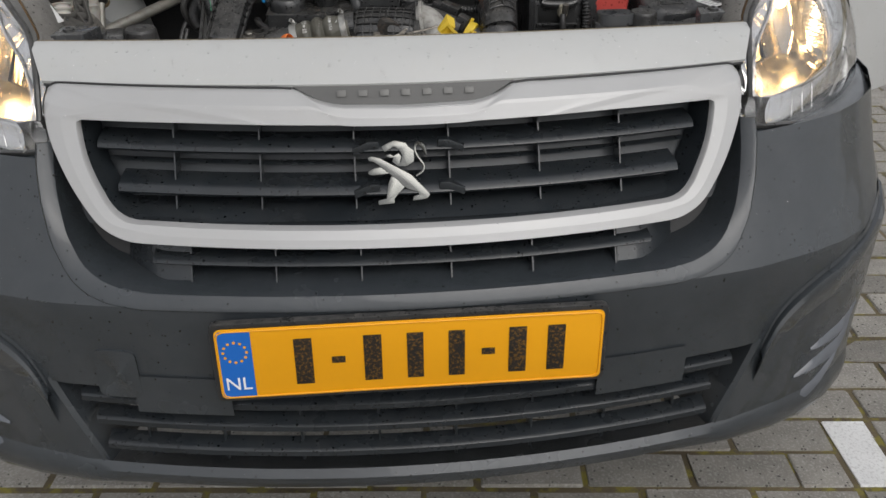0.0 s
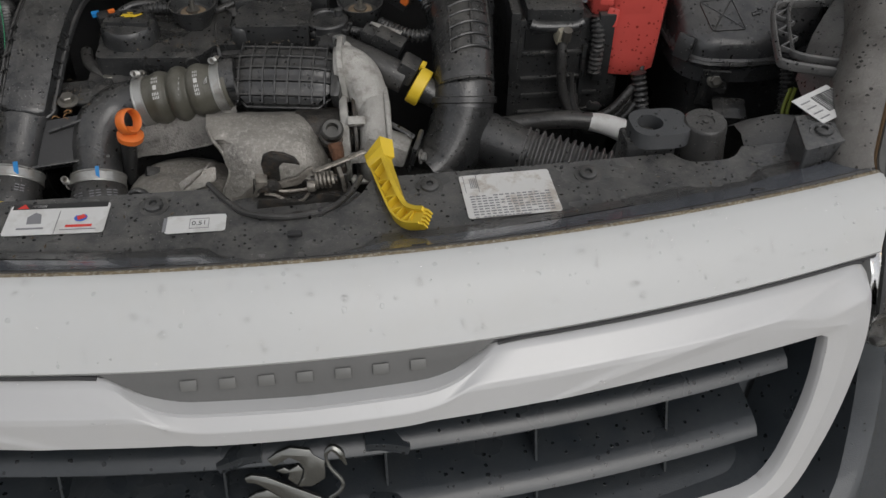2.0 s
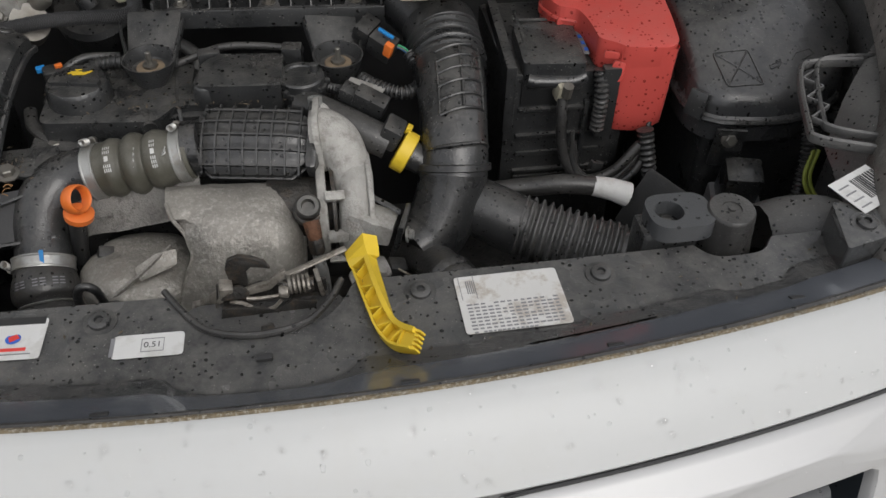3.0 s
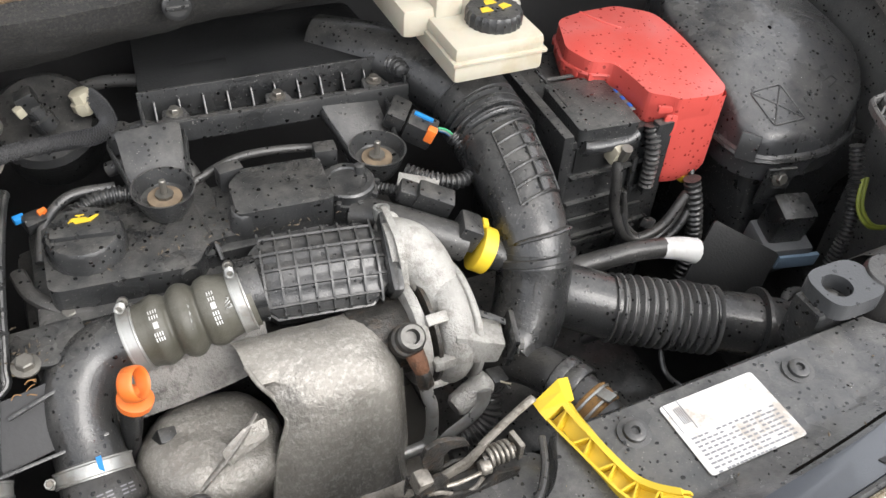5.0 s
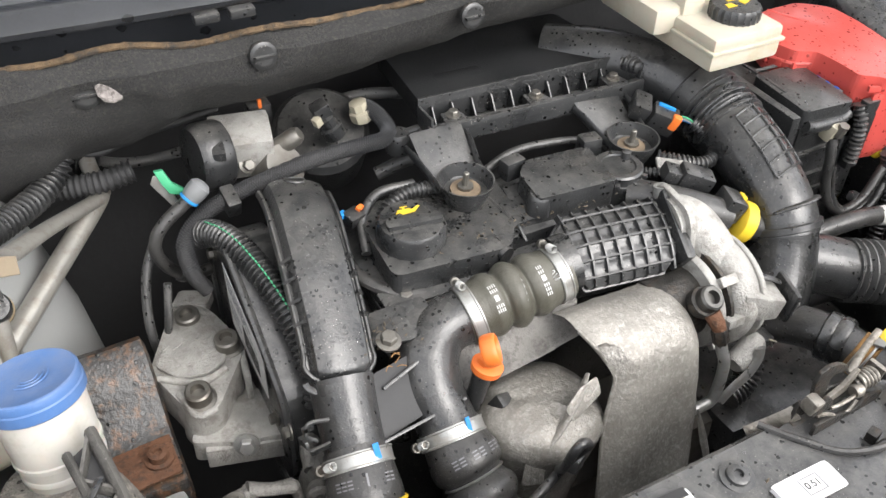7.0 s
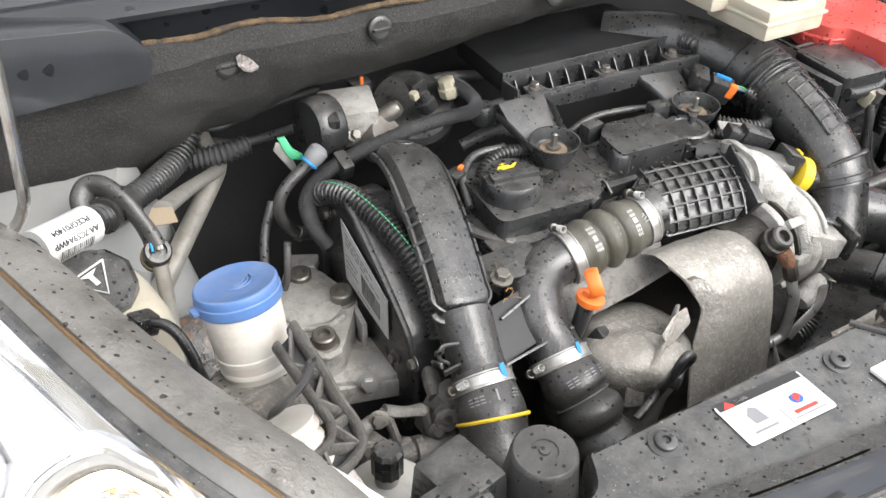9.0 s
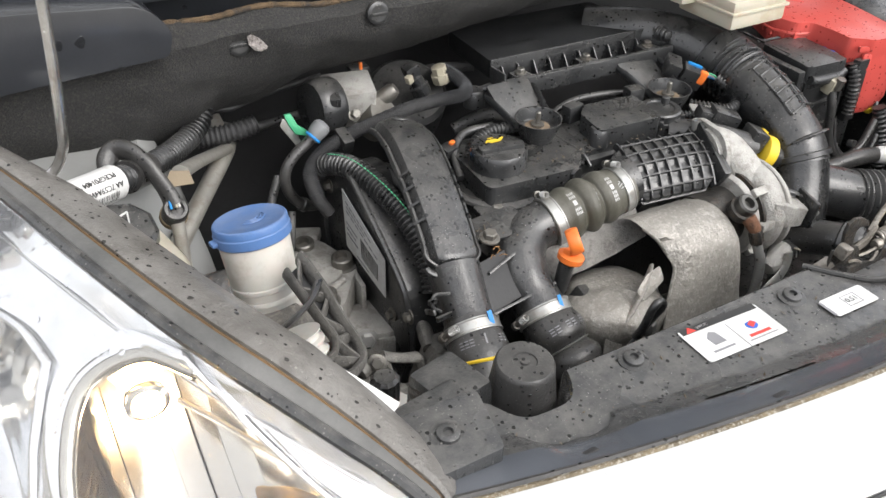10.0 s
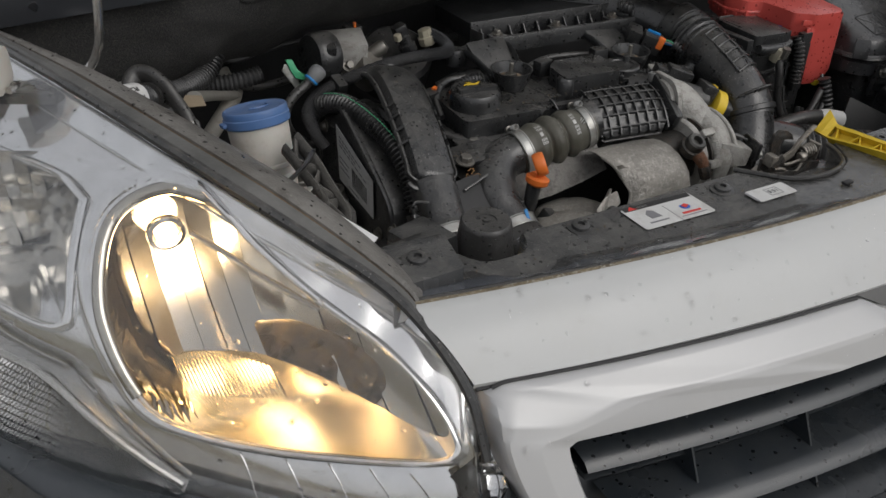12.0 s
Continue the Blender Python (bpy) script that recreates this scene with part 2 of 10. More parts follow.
LAMP_GLOW = material("glowing_filament_bulb", (1.0, 0.8, 0.5), 0.3, vary=0.0, bump=0.0, emit=(1.0, 0.62, 0.24), power=45.0)
# colour of a dark reflection that is painted onto the lamp's dish
MIRROR_DARK = material("brown_black_mirror_shade", (0.045, 0.037, 0.027), 0.28, metal=0.3, vary=0.6, coarse=40, fine=300, bump=0.1, second=(0.20, 0.14, 0.06), amount=0.35, patch=70.0)
NIPPLE = material("grey_fitting_plastic", (0.15, 0.155, 0.16), 0.4, vary=0.15, dust=0.2)
BEIGE = material("beige_fitting_plastic", (0.36, 0.33, 0.25), 0.45, vary=0.15, dust=0.2)
EMBLEM = material("satin_emblem_chrome", (0.17, 0.172, 0.163), 0.24, metal=0.9, vary=0.06, bump=0.0)
MARK = material("raised_grey_marks", (0.135, 0.135, 0.13), 0.42, metal=0.2, vary=0.05, bump=0.0)
LINER = material("dusty_wing_liner", (0.068, 0.068, 0.068), 0.42, vary=0.25, coarse=12, fine=420, bump=0.3, spots=0.4, spot_scale=230, wet_shade=0.22, dust=0.3, settle=0.3, coat=0.3, grit=480.0)
ROD = material("polished_steel_rod", (0.60, 0.60, 0.59), 0.22, metal=0.95, vary=0.15, coarse=50, bump=0.1, second=(0.25, 0.12, 0.06), amount=0.35)
PAPER_STAINED = material("stained_paper_label", (0.56, 0.555, 0.54), 0.5, vary=0.06, coarse=18, bump=0.0, second=(0.24, 0.18, 0.12), amount=0.55, patch=38.0)
DIRTY = material("mud_splashed_plastic", (0.13, 0.122, 0.108), 0.7, vary=0.35, coarse=18, fine=420, bump=0.8, second=(0.28, 0.255, 0.22), amount=0.7, patch=130.0, spots=0.35, spot_scale=180, wet_shade=0.4)
SOCKET_BLUE = material("pale_blue_socket", (0.24, 0.34, 0.45), 0.4, vary=0.15, dust=0.2)
SATIN = material("satin_reflector_wall", (0.52, 0.48, 0.42), 0.3, metal=0.85, vary=0.05, bump=0.0)
# darker copy of the black plastic; holds the shade on the filter lid
DARKENED_BLACK = material("clean_black_lid", (0.010, 0.0105, 0.011), 0.5, vary=0.3, coarse=14, fine=420, bump=0.2, dust=0.03)
BLADE = material("glossy_charcoal_blade", (0.085, 0.092, 0.105), 0.16, vary=0.12, coarse=6, fine=700, bump=0.08, coat=0.5)
FUSE_LID = material("wet_black_lid_plastic", (0.034, 0.035, 0.037), 0.26, vary=0.3, coarse=10, fine=500, bump=0.2, spots=0.38, spot_scale=210, wet_shade=0.12, dust=0.08, settle=0.28, coat=0.5, grit=520.0)
DIRT = material("packed_brown_dirt", (0.13, 0.10, 0.07), 0.95, vary=0.5, coarse=70, fine=500, bump=1.0, second=(0.045, 0.04, 0.034), amount=0.8, patch=90.0)
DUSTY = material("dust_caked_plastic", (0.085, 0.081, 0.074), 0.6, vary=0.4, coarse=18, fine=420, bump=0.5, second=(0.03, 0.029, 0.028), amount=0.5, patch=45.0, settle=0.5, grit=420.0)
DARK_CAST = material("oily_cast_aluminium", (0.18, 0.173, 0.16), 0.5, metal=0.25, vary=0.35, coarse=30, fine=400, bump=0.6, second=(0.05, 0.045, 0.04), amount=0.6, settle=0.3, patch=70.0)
LATCH_STEEL = material("worn_greasy_steel", (0.26, 0.24, 0.21), 0.36, metal=0.55, vary=0.35, coarse=60, fine=300, bump=0.3, second=(0.06, 0.045, 0.03), amount=0.6, patch=110.0)
BRICK = material("grey_concrete_paver", (0.25, 0.235, 0.21), 0.85, vary=0.25, coarse=14, fine=420, bump=1.0, second=(0.40, 0.385, 0.355), amount=0.7, dust=0.0, random_tint=0.24, patch=170.0, spots=0.3, spot_scale=120, wet_shade=0.45)
BRICK_WHITE = material("white_painted_paver", (0.74, 0.74, 0.73), 0.7, vary=0.05, coarse=14, fine=420, bump=0.8, second=(0.42, 0.41, 0.40), amount=0.55, patch=140.0)
JOINT = material("mossy_joint_sand", (0.12, 0.095, 0.055), 0.95, vary=0.5, coarse=5, fine=140, bump=1.0, second=(0.20, 0.175, 0.025), amount=0.9, patch=22.0)


# ---- mesh helpers ----
ORIGIN = {}


def thing(name, at, label, category, group="", kind=""):
    ob = new(name)
    ob.empty_display_size = 0.02
    ob.location = at
    ORIGIN[ob] = Vector(at)
    return tagged(ob, label, category, group, kind)


def part(name, bm, mat, parent, label="", smooth=True, sharp=38):
    """Links bm as one mesh under a thing or a part of it; bm is in world metres."""
    at = ORIGIN[parent]
    bmesh.ops.translate(bm, verts=bm.verts, vec=-at)
    bmesh.ops.recalc_face_normals(bm, faces=bm.faces)
    me = bpy.data.meshes.new(name)
    bm.to_mesh(me)
    bm.free()
    me.materials.append(mat)
    if smooth:
        me.shade_smooth()
        me.set_sharp_from_angle(angle=radians(sharp))
    ob = new(name, me)
    ob.parent = parent
    ORIGIN[ob] = at
    if label:
        tagged(ob, label)
    return ob


def grid_faces(bm, rows, wrap=False, flip=False):
    """Faces between rows of vertices."""
    vs = [[bm.verts.new(p) for p in row] for row in rows]
    for a, b in zip(vs, vs[1:]):
        n = len(a)
        for i in range(n if wrap else n - 1):
            j = (i + 1) % n
            bm.faces.new((a[i], a[j], b[j], b[i]))
    return vs


def spline(pts, steps):
    """Catmull-Rom through pts, each a tuple of numbers."""
    P = [np.array(p, float) for p in pts]
    if len(P) == 2:
        return [P[0] + (P[1] - P[0]) * t for t in np.linspace(0, 1, steps + 1)]
    P = [2 * P[0] - P[1], *P, 2 * P[-1] - P[-2]]
    out = []
    for a, b, c, d in zip(P, P[1:], P[2:], P[3:]):
        for t in np.linspace(0, 1, steps, endpoint=False):
            out.append(0.5 * (2 * b + (c - a) * t + (2 * a - 5 * b + 4 * c - d) * t * t + (3 * b - a - 3 * c + d) * t ** 3))
    out.append(P[-2])
    return out


def tube(pts, r, seg=14, steps=8, ribs=None, flat=1.0, up=(0, 0, 1), cap=True, bm=None):
    """A pipe along pts. r: a radius or one for each point; ribs: (height, pitch, sharpness); flat: thickness against width."""
    bm = bm or bmesh.new()
    rr = [r] * len(pts) if isinstance(r, (int, float)) else r
    path = spline([(*p, q) for p, q in zip(pts, rr)], steps)
    pos, rad = [Vector(p[:3]) for p in path], [p[3] for p in path]
    if ribs:
        dense_p, dense_r = [], []
        run = [0.0]
        for a, b in zip(pos, pos[1:]):
            run.append(run[-1] + (b - a).length)
        total = run[-1]
        count = max(8, int(total / ribs[1] * 6))
        for s in np.linspace(0, total, count):
            i = min(max(np.searchsorted(run, s) - 1, 0), len(pos) - 2)
            t = (s - run[i]) / max(1e-9, run[i + 1] - run[i])
            dense_p.append(pos[i].lerp(pos[i + 1], t))
            wave = max(-1, min(1, 1.6 * math.cos(2 * math.pi * s / ribs[1])))
            dense_r.append(rad[i] * (1 - t) + rad[i + 1] * t + ribs[0] * wave)
        pos, rad = dense_p, dense_r
    rows = []
    n = None
    for i, p in enumerate(pos):
        d = (pos[min(i + 1, len(pos) - 1)] - pos[max(i - 1, 0)]).normalized()
        if n is None:
            n = Vector(up)
            if abs(n.dot(d)) > 0.95:
                n = Vector((1, 0, 0))
        n = (n - d * n.dot(d)).normalized()
        s = d.cross(n)
        rows.append([p + (s * math.cos(a) + n * math.sin(a) * flat) * rad[i] for a in np.linspace(0, 2 * math.pi, seg, endpoint=False)])
    vs = grid_faces(bm, rows, wrap=True)
    if cap:
        bm.faces.new(vs[0])
        bm.faces.new(vs[-1])
    return bm


def frames(pts, steps, up=(0, 0, 1)):
    """Points along a smooth line with two normals each."""
    pos = [Vector(p) for p in spline(pts, steps)]
    out, n = [], Vector(up)
    for i, p in enumerate(pos):
        d = (pos[min(i + 1, len(pos) - 1)] - pos[max(i - 1, 0)]).normalized()
        n = (n - d * n.dot(d)).normalized()
        out.append((p, d, d.cross(n), n))
    return out


def braided(pts, r, strands=9, pitch=0.022, thick=0.0010):
    """Crossing strands wound round a line, for a woven sleeve."""
    bm = bmesh.new()
    fr = frames(pts, 14)
    run = [0.0]
    for a, b in zip(fr, fr[1:]):
        run.append(run[-1] + (b[0] - a[0]).length)
    for turn in (-1, 1):
        for k in range(strands):
            rows = []
            for (p, d, s, n), at in zip(fr, run):
                a = turn * 2 * math.pi * at / pitch + 2 * math.pi * k / strands
                out = s * math.cos(a) + n * math.sin(a)
                across = out.cross(d) * 0.6 + d * turn * 0.6
                q = p + out * (r + 0.0003 + 0.0003 * math.sin(a * strands))
                rows.append([q - across * thick, q + out * thick * 0.7, q + across * thick])
            grid_faces(bm, rows)
    return bm


def wrap_print(parent, mat, at, axis, r, marks, ref=(0, 0, 1)):
    """Small printed bars on a round hose; marks: (degrees round, metres along, degrees wide, metres high)."""
    d = Vector(axis).normalized()
    u = (Vector(ref) - d * d.dot(Vector(ref))).normalized()
    w = d.cross(u)
    bm = bmesh.new()
    for ang, off, wide, high in marks:
        grid_faces(bm, [[Vector(at) + d * (off + h) + (u * math.cos(radians(ang + t)) + w * math.sin(radians(ang + t))) * r for t in np.linspace(-wide / 2, wide / 2, 4)] for h in (-high / 2, high / 2)])
    return part("print_bar", bm, mat, parent)


def axis_frame(at, axis):
    return Matrix.Translation(at) @ Vector(axis).to_track_quat("Z", "Y").to_matrix().to_4x4()


def lathe(profile, at=(0, 0, 0), axis=(0, 0, 1), seg=24, bm=None, knurl=0.0):
    """A turned body; profile: (radius, height) from its base up."""
    bm = bm or bmesh.new()
    m = axis_frame(at, axis)
    rows = []
    for r, h in profile:
        rows.append([m @ Vector(((r + knurl * (k % 2)) * math.cos(a), (r + knurl * (k % 2)) * math.sin(a), h)) for k, a in enumerate(np.linspace(0, 2 * math.pi, seg, endpoint=False))])
    vs = grid_faces(bm, rows, wrap=True)
    bm.faces.new(vs[0])
    bm.faces.new(vs[-1])
    return bm


def block(size, m, bevel=0.003, taper=1.0, bm=None, seg=2):
    """A bevelled box of that size at the pose m; taper shrinks its top."""
    own = bmesh.new()
    bmesh.ops.create_cube(own, size=1.0)
    for v in own.verts:
        k = taper if v.co.z > 0 else 1.0
        v.co = Vector((v.co.x * size[0] * k, v.co.y * size[1] * k, v.co.z * size[2]))
    if bevel:
        bmesh.ops.bevel(own, geom=own.edges[:], offset=bevel, segments=seg, affect="EDGES", profile=0.6)
    own.transform(m if isinstance(m, Matrix) else Matrix.Translation(m))
    return merge(own, bm)


def merge(own, bm):
    if bm is None:
        return own
    me = bpy.data.meshes.new("joined")
    own.to_mesh(me)
    own.free()
    bm.from_mesh(me)
    bpy.data.meshes.remove(me)
    return bm


def slab(outline, h, m, bevel=0.002, bm=None):
    """A flat shape (x, y corners) of thickness h, with softened edges, at the pose m."""
    own = bmesh.new()
    low = [own.verts.new((x, y, 0)) for x, y in outline]
    face = own.faces.new(low)
    up = bmesh.ops.extrude_face_region(own, geom=[face])
    bmesh.ops.translate(own, verts=[v for v in up["geom"] if isinstance(v, bmesh.types.BMVert)], vec=(0, 0, h))
    bmesh.ops.recalc_face_normals(own, faces=own.faces)
    if bevel:
        bmesh.ops.bevel(own, geom=own.edges[:], offset=bevel, segments=2, affect="EDGES", profile=0.6, clamp_overlap=True)
    own.transform(m if isinstance(m, Matrix) else Matrix.Translation(m))
    return merge(own, bm)


def rounded(corners, radii, n=6):
    """Corners of a polygon rounded off."""
    out = []
    k = len(corners)
    rs = radii if isinstance(radii, (list, tuple)) else [radii] * k
    for i in range(k):
        p, a, b = (Vector((*corners[j % k], 0)) for j in (i, i - 1, i + 1))
        r = rs[i]
        if r <= 0:
            out.append((p.x, p.y))
            continue
        r = min(r, 0.48 * (a - p).length, 0.48 * (b - p).length)
        s, e = p + (a - p).normalized() * r, p + (b - p).normalized() * r
        for t in np.linspace(0, 1, n):
            q = s * (1 - t) ** 2 + p * 2 * t * (1 - t) + e * t * t
            out.append((q.x, q.y))
    return out


def resample(pts, n, closed=True):
    """n points evenly along a polyline."""
    P = [np.array(p, float) for p in pts]
    if closed:
        P.append(P[0])
    run = np.concatenate(([0], np.cumsum([np.linalg.norm(b - a) for a, b in zip(P, P[1:])])))
    s = np.linspace(0, run[-1], n, endpoint=not closed)
    return list(zip(*[np.interp(s, run, [p[k] for p in P]) for k in range(len(P[0]))]))


def hexbolt(at, axis=(0, 0, 1), r=0.008, mat=None, parent=None, name="bolt", label=""):
    bm = lathe([(r * 1.5, 0), (r * 1.5, r * 0.25), (r * 1.05, r * 0.35)], at, axis, 20)
    lathe([(r, r * 0.3), (r, r * 1.1), (r * 0.85, r * 1.25)], at, axis, 6, bm=bm)
    return part(name, bm, mat or BOLT, parent, label)

# ---- the van's front ----
def front_y(x, z, off=0.0):
    """The bumper's outer surface: how far back it lies at x, z."""
    a = abs(x)
    y = float(np.interp(z, (0.22, 0.30, 0.45, 0.58, 0.70, 0.845, 0.90), (0.045, 0.02, 0.012, 0.006, 0.072, 0.140, 0.195)))
    side = 0.25 * a * a if a < 0.5 else float(np.interp(a, (0, 0.25, 0.5, 0.6, 0.66, 0.72, 0.78, 0.83, 0.865, 0.893), (0, 0.0156, 0.0625, 0.102, 0.135, 0.185, 0.255, 0.36, 0.50, 0.68)))
    if a > 0.62:
        side -= max(0.0, side - 0.11) * 0.16 * min(1.0, max(0.0, (0.66 - z) / 0.12))
    return y + side + off


# bumper
bumper = thing("front_bumper", (0, 0.1, 0.24), "charcoal grey textured plastic front bumper with rain drops", "bumper")
INNER_U = ((0.500, 0.775), (0.502, 0.742), (0.498, 0.70), (0.486, 0.655), (0.464, 0.617), (0.442, 0.599), (0.412, 0.588), (0.37, 0.583))


def u_edge(z):
    zs = [p[1] for p in INNER_U][::-1]
    return float(np.interp(z, zs, [p[0] for p in INNER_U][::-1]))


def low_edge(z):
    return float(np.interp(z, (0.275, 0.30, 0.445), (0.475, 0.468, 0.525)))


bm = bmesh.new()
zs_up = [0.583, 0.586, 0.591, 0.598, 0.608, 0.62, 0.64, 0.66, 0.68, 0.70, 0.72, 0.74, 0.755]
OUT = 0.893
for s in (-1, 1):
    rows = []
    for z in zs_up:
        a = u_edge(z)
        rows.append([(s * x, front_y(x, z), z) for x in a + (OUT - a) * np.linspace(0, 1, 26)])
    grid_faces(bm, rows)
    rows = []
    for z in np.linspace(0.30, 0.445, 12):
        a = low_edge(z)
        rows.append([(s * x, front_y(x, z), z) for x in a + (OUT - a) * np.linspace(0, 1, 24)])
    grid_faces(bm, rows)
xs = np.concatenate((np.linspace(-OUT, -0.5, 26), np.linspace(-0.48, 0.48, 30), np.linspace(0.5, OUT, 26)))
grid_faces(bm, [[(x, front_y(x, z), z) for x in xs] for z in (0.445, 0.46, 0.48, 0.50, 0.52, 0.54, 0.56, 0.573, 0.583)])
drop = [float(np.interp(abs(x), (0, 0.4, 0.6, 0.885), (0.0, 0.0, -0.02, -0.03))) for x in xs]
grid_faces(bm, [[(x, front_y(x, 0.30 + dz) + dy, 0.30 + dz + d * k) for x, d in zip(xs, drop)] for dz, dy, k in ((0.0, 0, 0), (-0.012, -0.012, 0.2), (-0.03, -0.015, 0.6), (-0.04, -0.008, 0.9), (-0.047, 0.01, 1), (-0.05, 0.08, 1))])
skin = part("skin", bm, CHARCOAL, bumper)

# ledge round the upper intake
bm = bmesh.new()
loop = [(-x, z) for x, z in INNER_U] + [(0.0, 0.583)] + [(x, z) for x, z in INNER_U[::-1]]
loop = resample(loop, 90, closed=False)
rows = []
for k, (inset, off) in enumerate(((-0.004, 0.001), (0.0, -0.004), (0.006, -0.003), (0.018, 0.006), (0.026, 0.05), (0.03, 0.13))):
    row = []
    for x, z in loop:
        sx = (1 - inset / 0.49)
        row.append((x * sx, front_y(x, z, off), z + inset * max(0.0, 1 - max(0.0, z - 0.583) / 0.12)))
    rows.append(row)
grid_faces(bm, rows)
part("intake_lip", bm, CHARCOAL, bumper, "raised charcoal lip round the intake")

# lower opening frame, tow cover and blanking panels
for s in (-1, 1):
    bm = bmesh.new()
    grid_faces(bm, [[(s * (low_edge(z) - d), front_y(low_edge(z), z, o), z) for z in np.linspace(0.292, 0.45, 8)] for d, o in ((-0.004, -0.002), (0.004, 0.002), (0.03, 0.09))])
    part("opening_cheek", bm, CHARCOAL, bumper)
for s in (-1,):
    cover = rounded([(0.388, 0.43), (0.388, 0.512), (0.448, 0.512), (0.452, 0.43)], 0.012)
    bm = bmesh.new()
    ring = resample(cover, 48)
    cx, cz = 0.419, 0.471
    rows = [[(s * (cx + (x - cx) * k), front_y(x, z, o), cz + (z - cz) * k) for x, z in ring] for k, o in ((1.0, 0.002), (0.985, -0.0035), (0.5, -0.004), (0.02, -0.004))]
    grid_faces(bm, rows, wrap=True)
    part("tow_eye_cover", bm, CHARCOAL, bumper, "square tow eye cover")
for s in (-1, 1):
    bm = bmesh.new()
    grid_faces(bm, [[(s * x, front_y(x, z, -0.003), z) for x in np.linspace(0.262, 0.40, 8)] for z in (0.405, 0.41, 0.43, 0.45, 0.47)])
    grid_faces(bm, [[(s * x, front_y(x, 0.405, o), 0.405) for x in np.linspace(0.262, 0.40, 8)] for o in (-0.003, 0.03)])
    part("blanking_panel", bm, CHARCOAL, bumper)
for z, x0, x1 in ((0.420, -0.485, -0.39), (0.420, 0.39, 0.485), (0.378, -0.47, 0.455), (0.330, -0.462, 0.455), (0.418, -0.27, 0.27)):
    bm = bmesh.new()
    xs2 = np.linspace(x0, x1, 40)
    grid_faces(bm, [[(x, front_y(x, z, o), z + h) for x in xs2] for o, h in ((0.034, -0.007), (0.008, -0.011), (0.002, -0.006), (0.0025, 0.002), (0.007, 0.006), (0.030, 0.010))])
    part("lower_slat", bm, GRILLE, bumper)
for x in np.linspace(-0.40, 0.40, 8):
    part("lower_rib", block((0.004, 0.03, 0.115), (x, front_y(x, 0.36, 0.035), 0.36), 0.0008), GRILLE, bumper)
# top of the bumper drawn back under each headlight
LOW_X = (0.495, 0.53, 0.60, 0.68, 0.76, 0.84, 0.872, 0.90)
for s in (-1, 1):
    bm = bmesh.new()
    rows = []
    for x in np.linspace(0.502, 0.893, 30):
        yl = float(np.interp(x, LOW_X, (0.172, 0.182, 0.225, 0.30, 0.39, 0.52, 0.68, 0.72))) + 0.012
        zl = float(np.interp(x, LOW_X, (0.757, 0.752, 0.741, 0.731, 0.723, 0.726, 0.78, 0.81))) - 0.002
        a, b = Vector((s * x, front_y(x, 0.740), 0.740)), Vector((s * x, max(yl, front_y(x, 0.755) + 0.004), max(zl, 0.744)))
        rows.append([a.lerp(b, t) + Vector((0, 0, 0.008 * math.sin(math.pi * t))) for t in np.linspace(0, 1, 7)])
    grid_faces(bm, rows)
    part("top_shelf", bm, CHARCOAL, bumper)
# glossy styling blades and the crease at the corners
for s in (-1, 1):
    for line_, wide in ((((0.645, 0.386), (0.672, 0.391), (0.705, 0.395), (0.733, 0.404), (0.760, 0.420)), 0.013), (((0.622, 0.338), (0.660, 0.350), (0.70, 0.356), (0.728, 0.366), (0.752, 0.384)), 0.015), (((0.550, 0.272), (0.59, 0.274), (0.635, 0.282), (0.685, 0.302), (0.73, 0.340)), 0.016)):
        fine = spline([(x, z) for x, z in line_], 8)
        rows = []
        for k, (x, z) in enumerate(fine):
            half = wide * math.sin(math.pi * (0.04 + 0.92 * k / (len(fine) - 1))) ** 0.8
            rows.append([(s * x, front_y(x, z + half * a) - bulge * half, z + half * a) for a, bulge in ((-1.0, -0.1), (-0.8, 0.45), (-0.2, 0.75), (0.5, 0.35), (1.0, -0.1))])
        bm = bmesh.new()
        grid_faces(bm, rows)
        part("corner_blade", bm, BLADE, bumper, "glossy styling blade in the bumper corner")
    bm = bmesh.new()
    rows = []
    for x, z in spline([(0.534, 0.425), (0.540, 0.445), (0.555, 0.478), (0.585, 0.508), (0.63, 0.532), (0.68, 0.552), (0.735, 0.575), (0.80, 0.61)], 6):
        rows.append([(s * x, front_y(x, z + d, o), z + d) for d, o in ((0.012, -0.0005), (0.004, -0.0022), (0.0005, 0.0012), (-0.0025, -0.0095), (-0.012, -0.0135), (-0.034, -0.0085), (-0.062, -0.0005))])
    grid_faces(bm, rows)
    part("crease", bm, CHARCOAL, bumper)

# number plate
plate = thing("number_plate", (-0.006, -0.006, 0.462), "amber number plate with blue band in a black holder", "number plate")
PM = pose(-0.006, -0.006, 0.52, 90, 0, 0.3)
part("holder", slab(rounded([(-0.2665, -0.0615), (0.2665, -0.0615), (0.2665, 0.0615), (-0.2665, 0.0615)], 0.012), 0.012, PM @ pose(0, 0, -0.010), 0.003), BLACK_CLEAN, plate)
part("plate_sheet", slab(rounded([(-0.26, -0.055), (0.26, -0.055), (0.26, 0.055), (-0.26, 0.055)], 0.01), 0.002, PM @ pose(0, 0, 0.003), 0.0008), PLATE, plate, "amber retroreflective sheet")
part("plate_rim", tube([PM @ Vector((x, y, 0.0055)) for x, y in resample(rounded([(-0.257, -0.052), (0.257, -0.052), (0.257, 0.052), (-0.257, 0.052)], 0.01, 6), 160) + [(-0.257, -0.042)]], 0.0013, 6, 1), PLATE, plate)
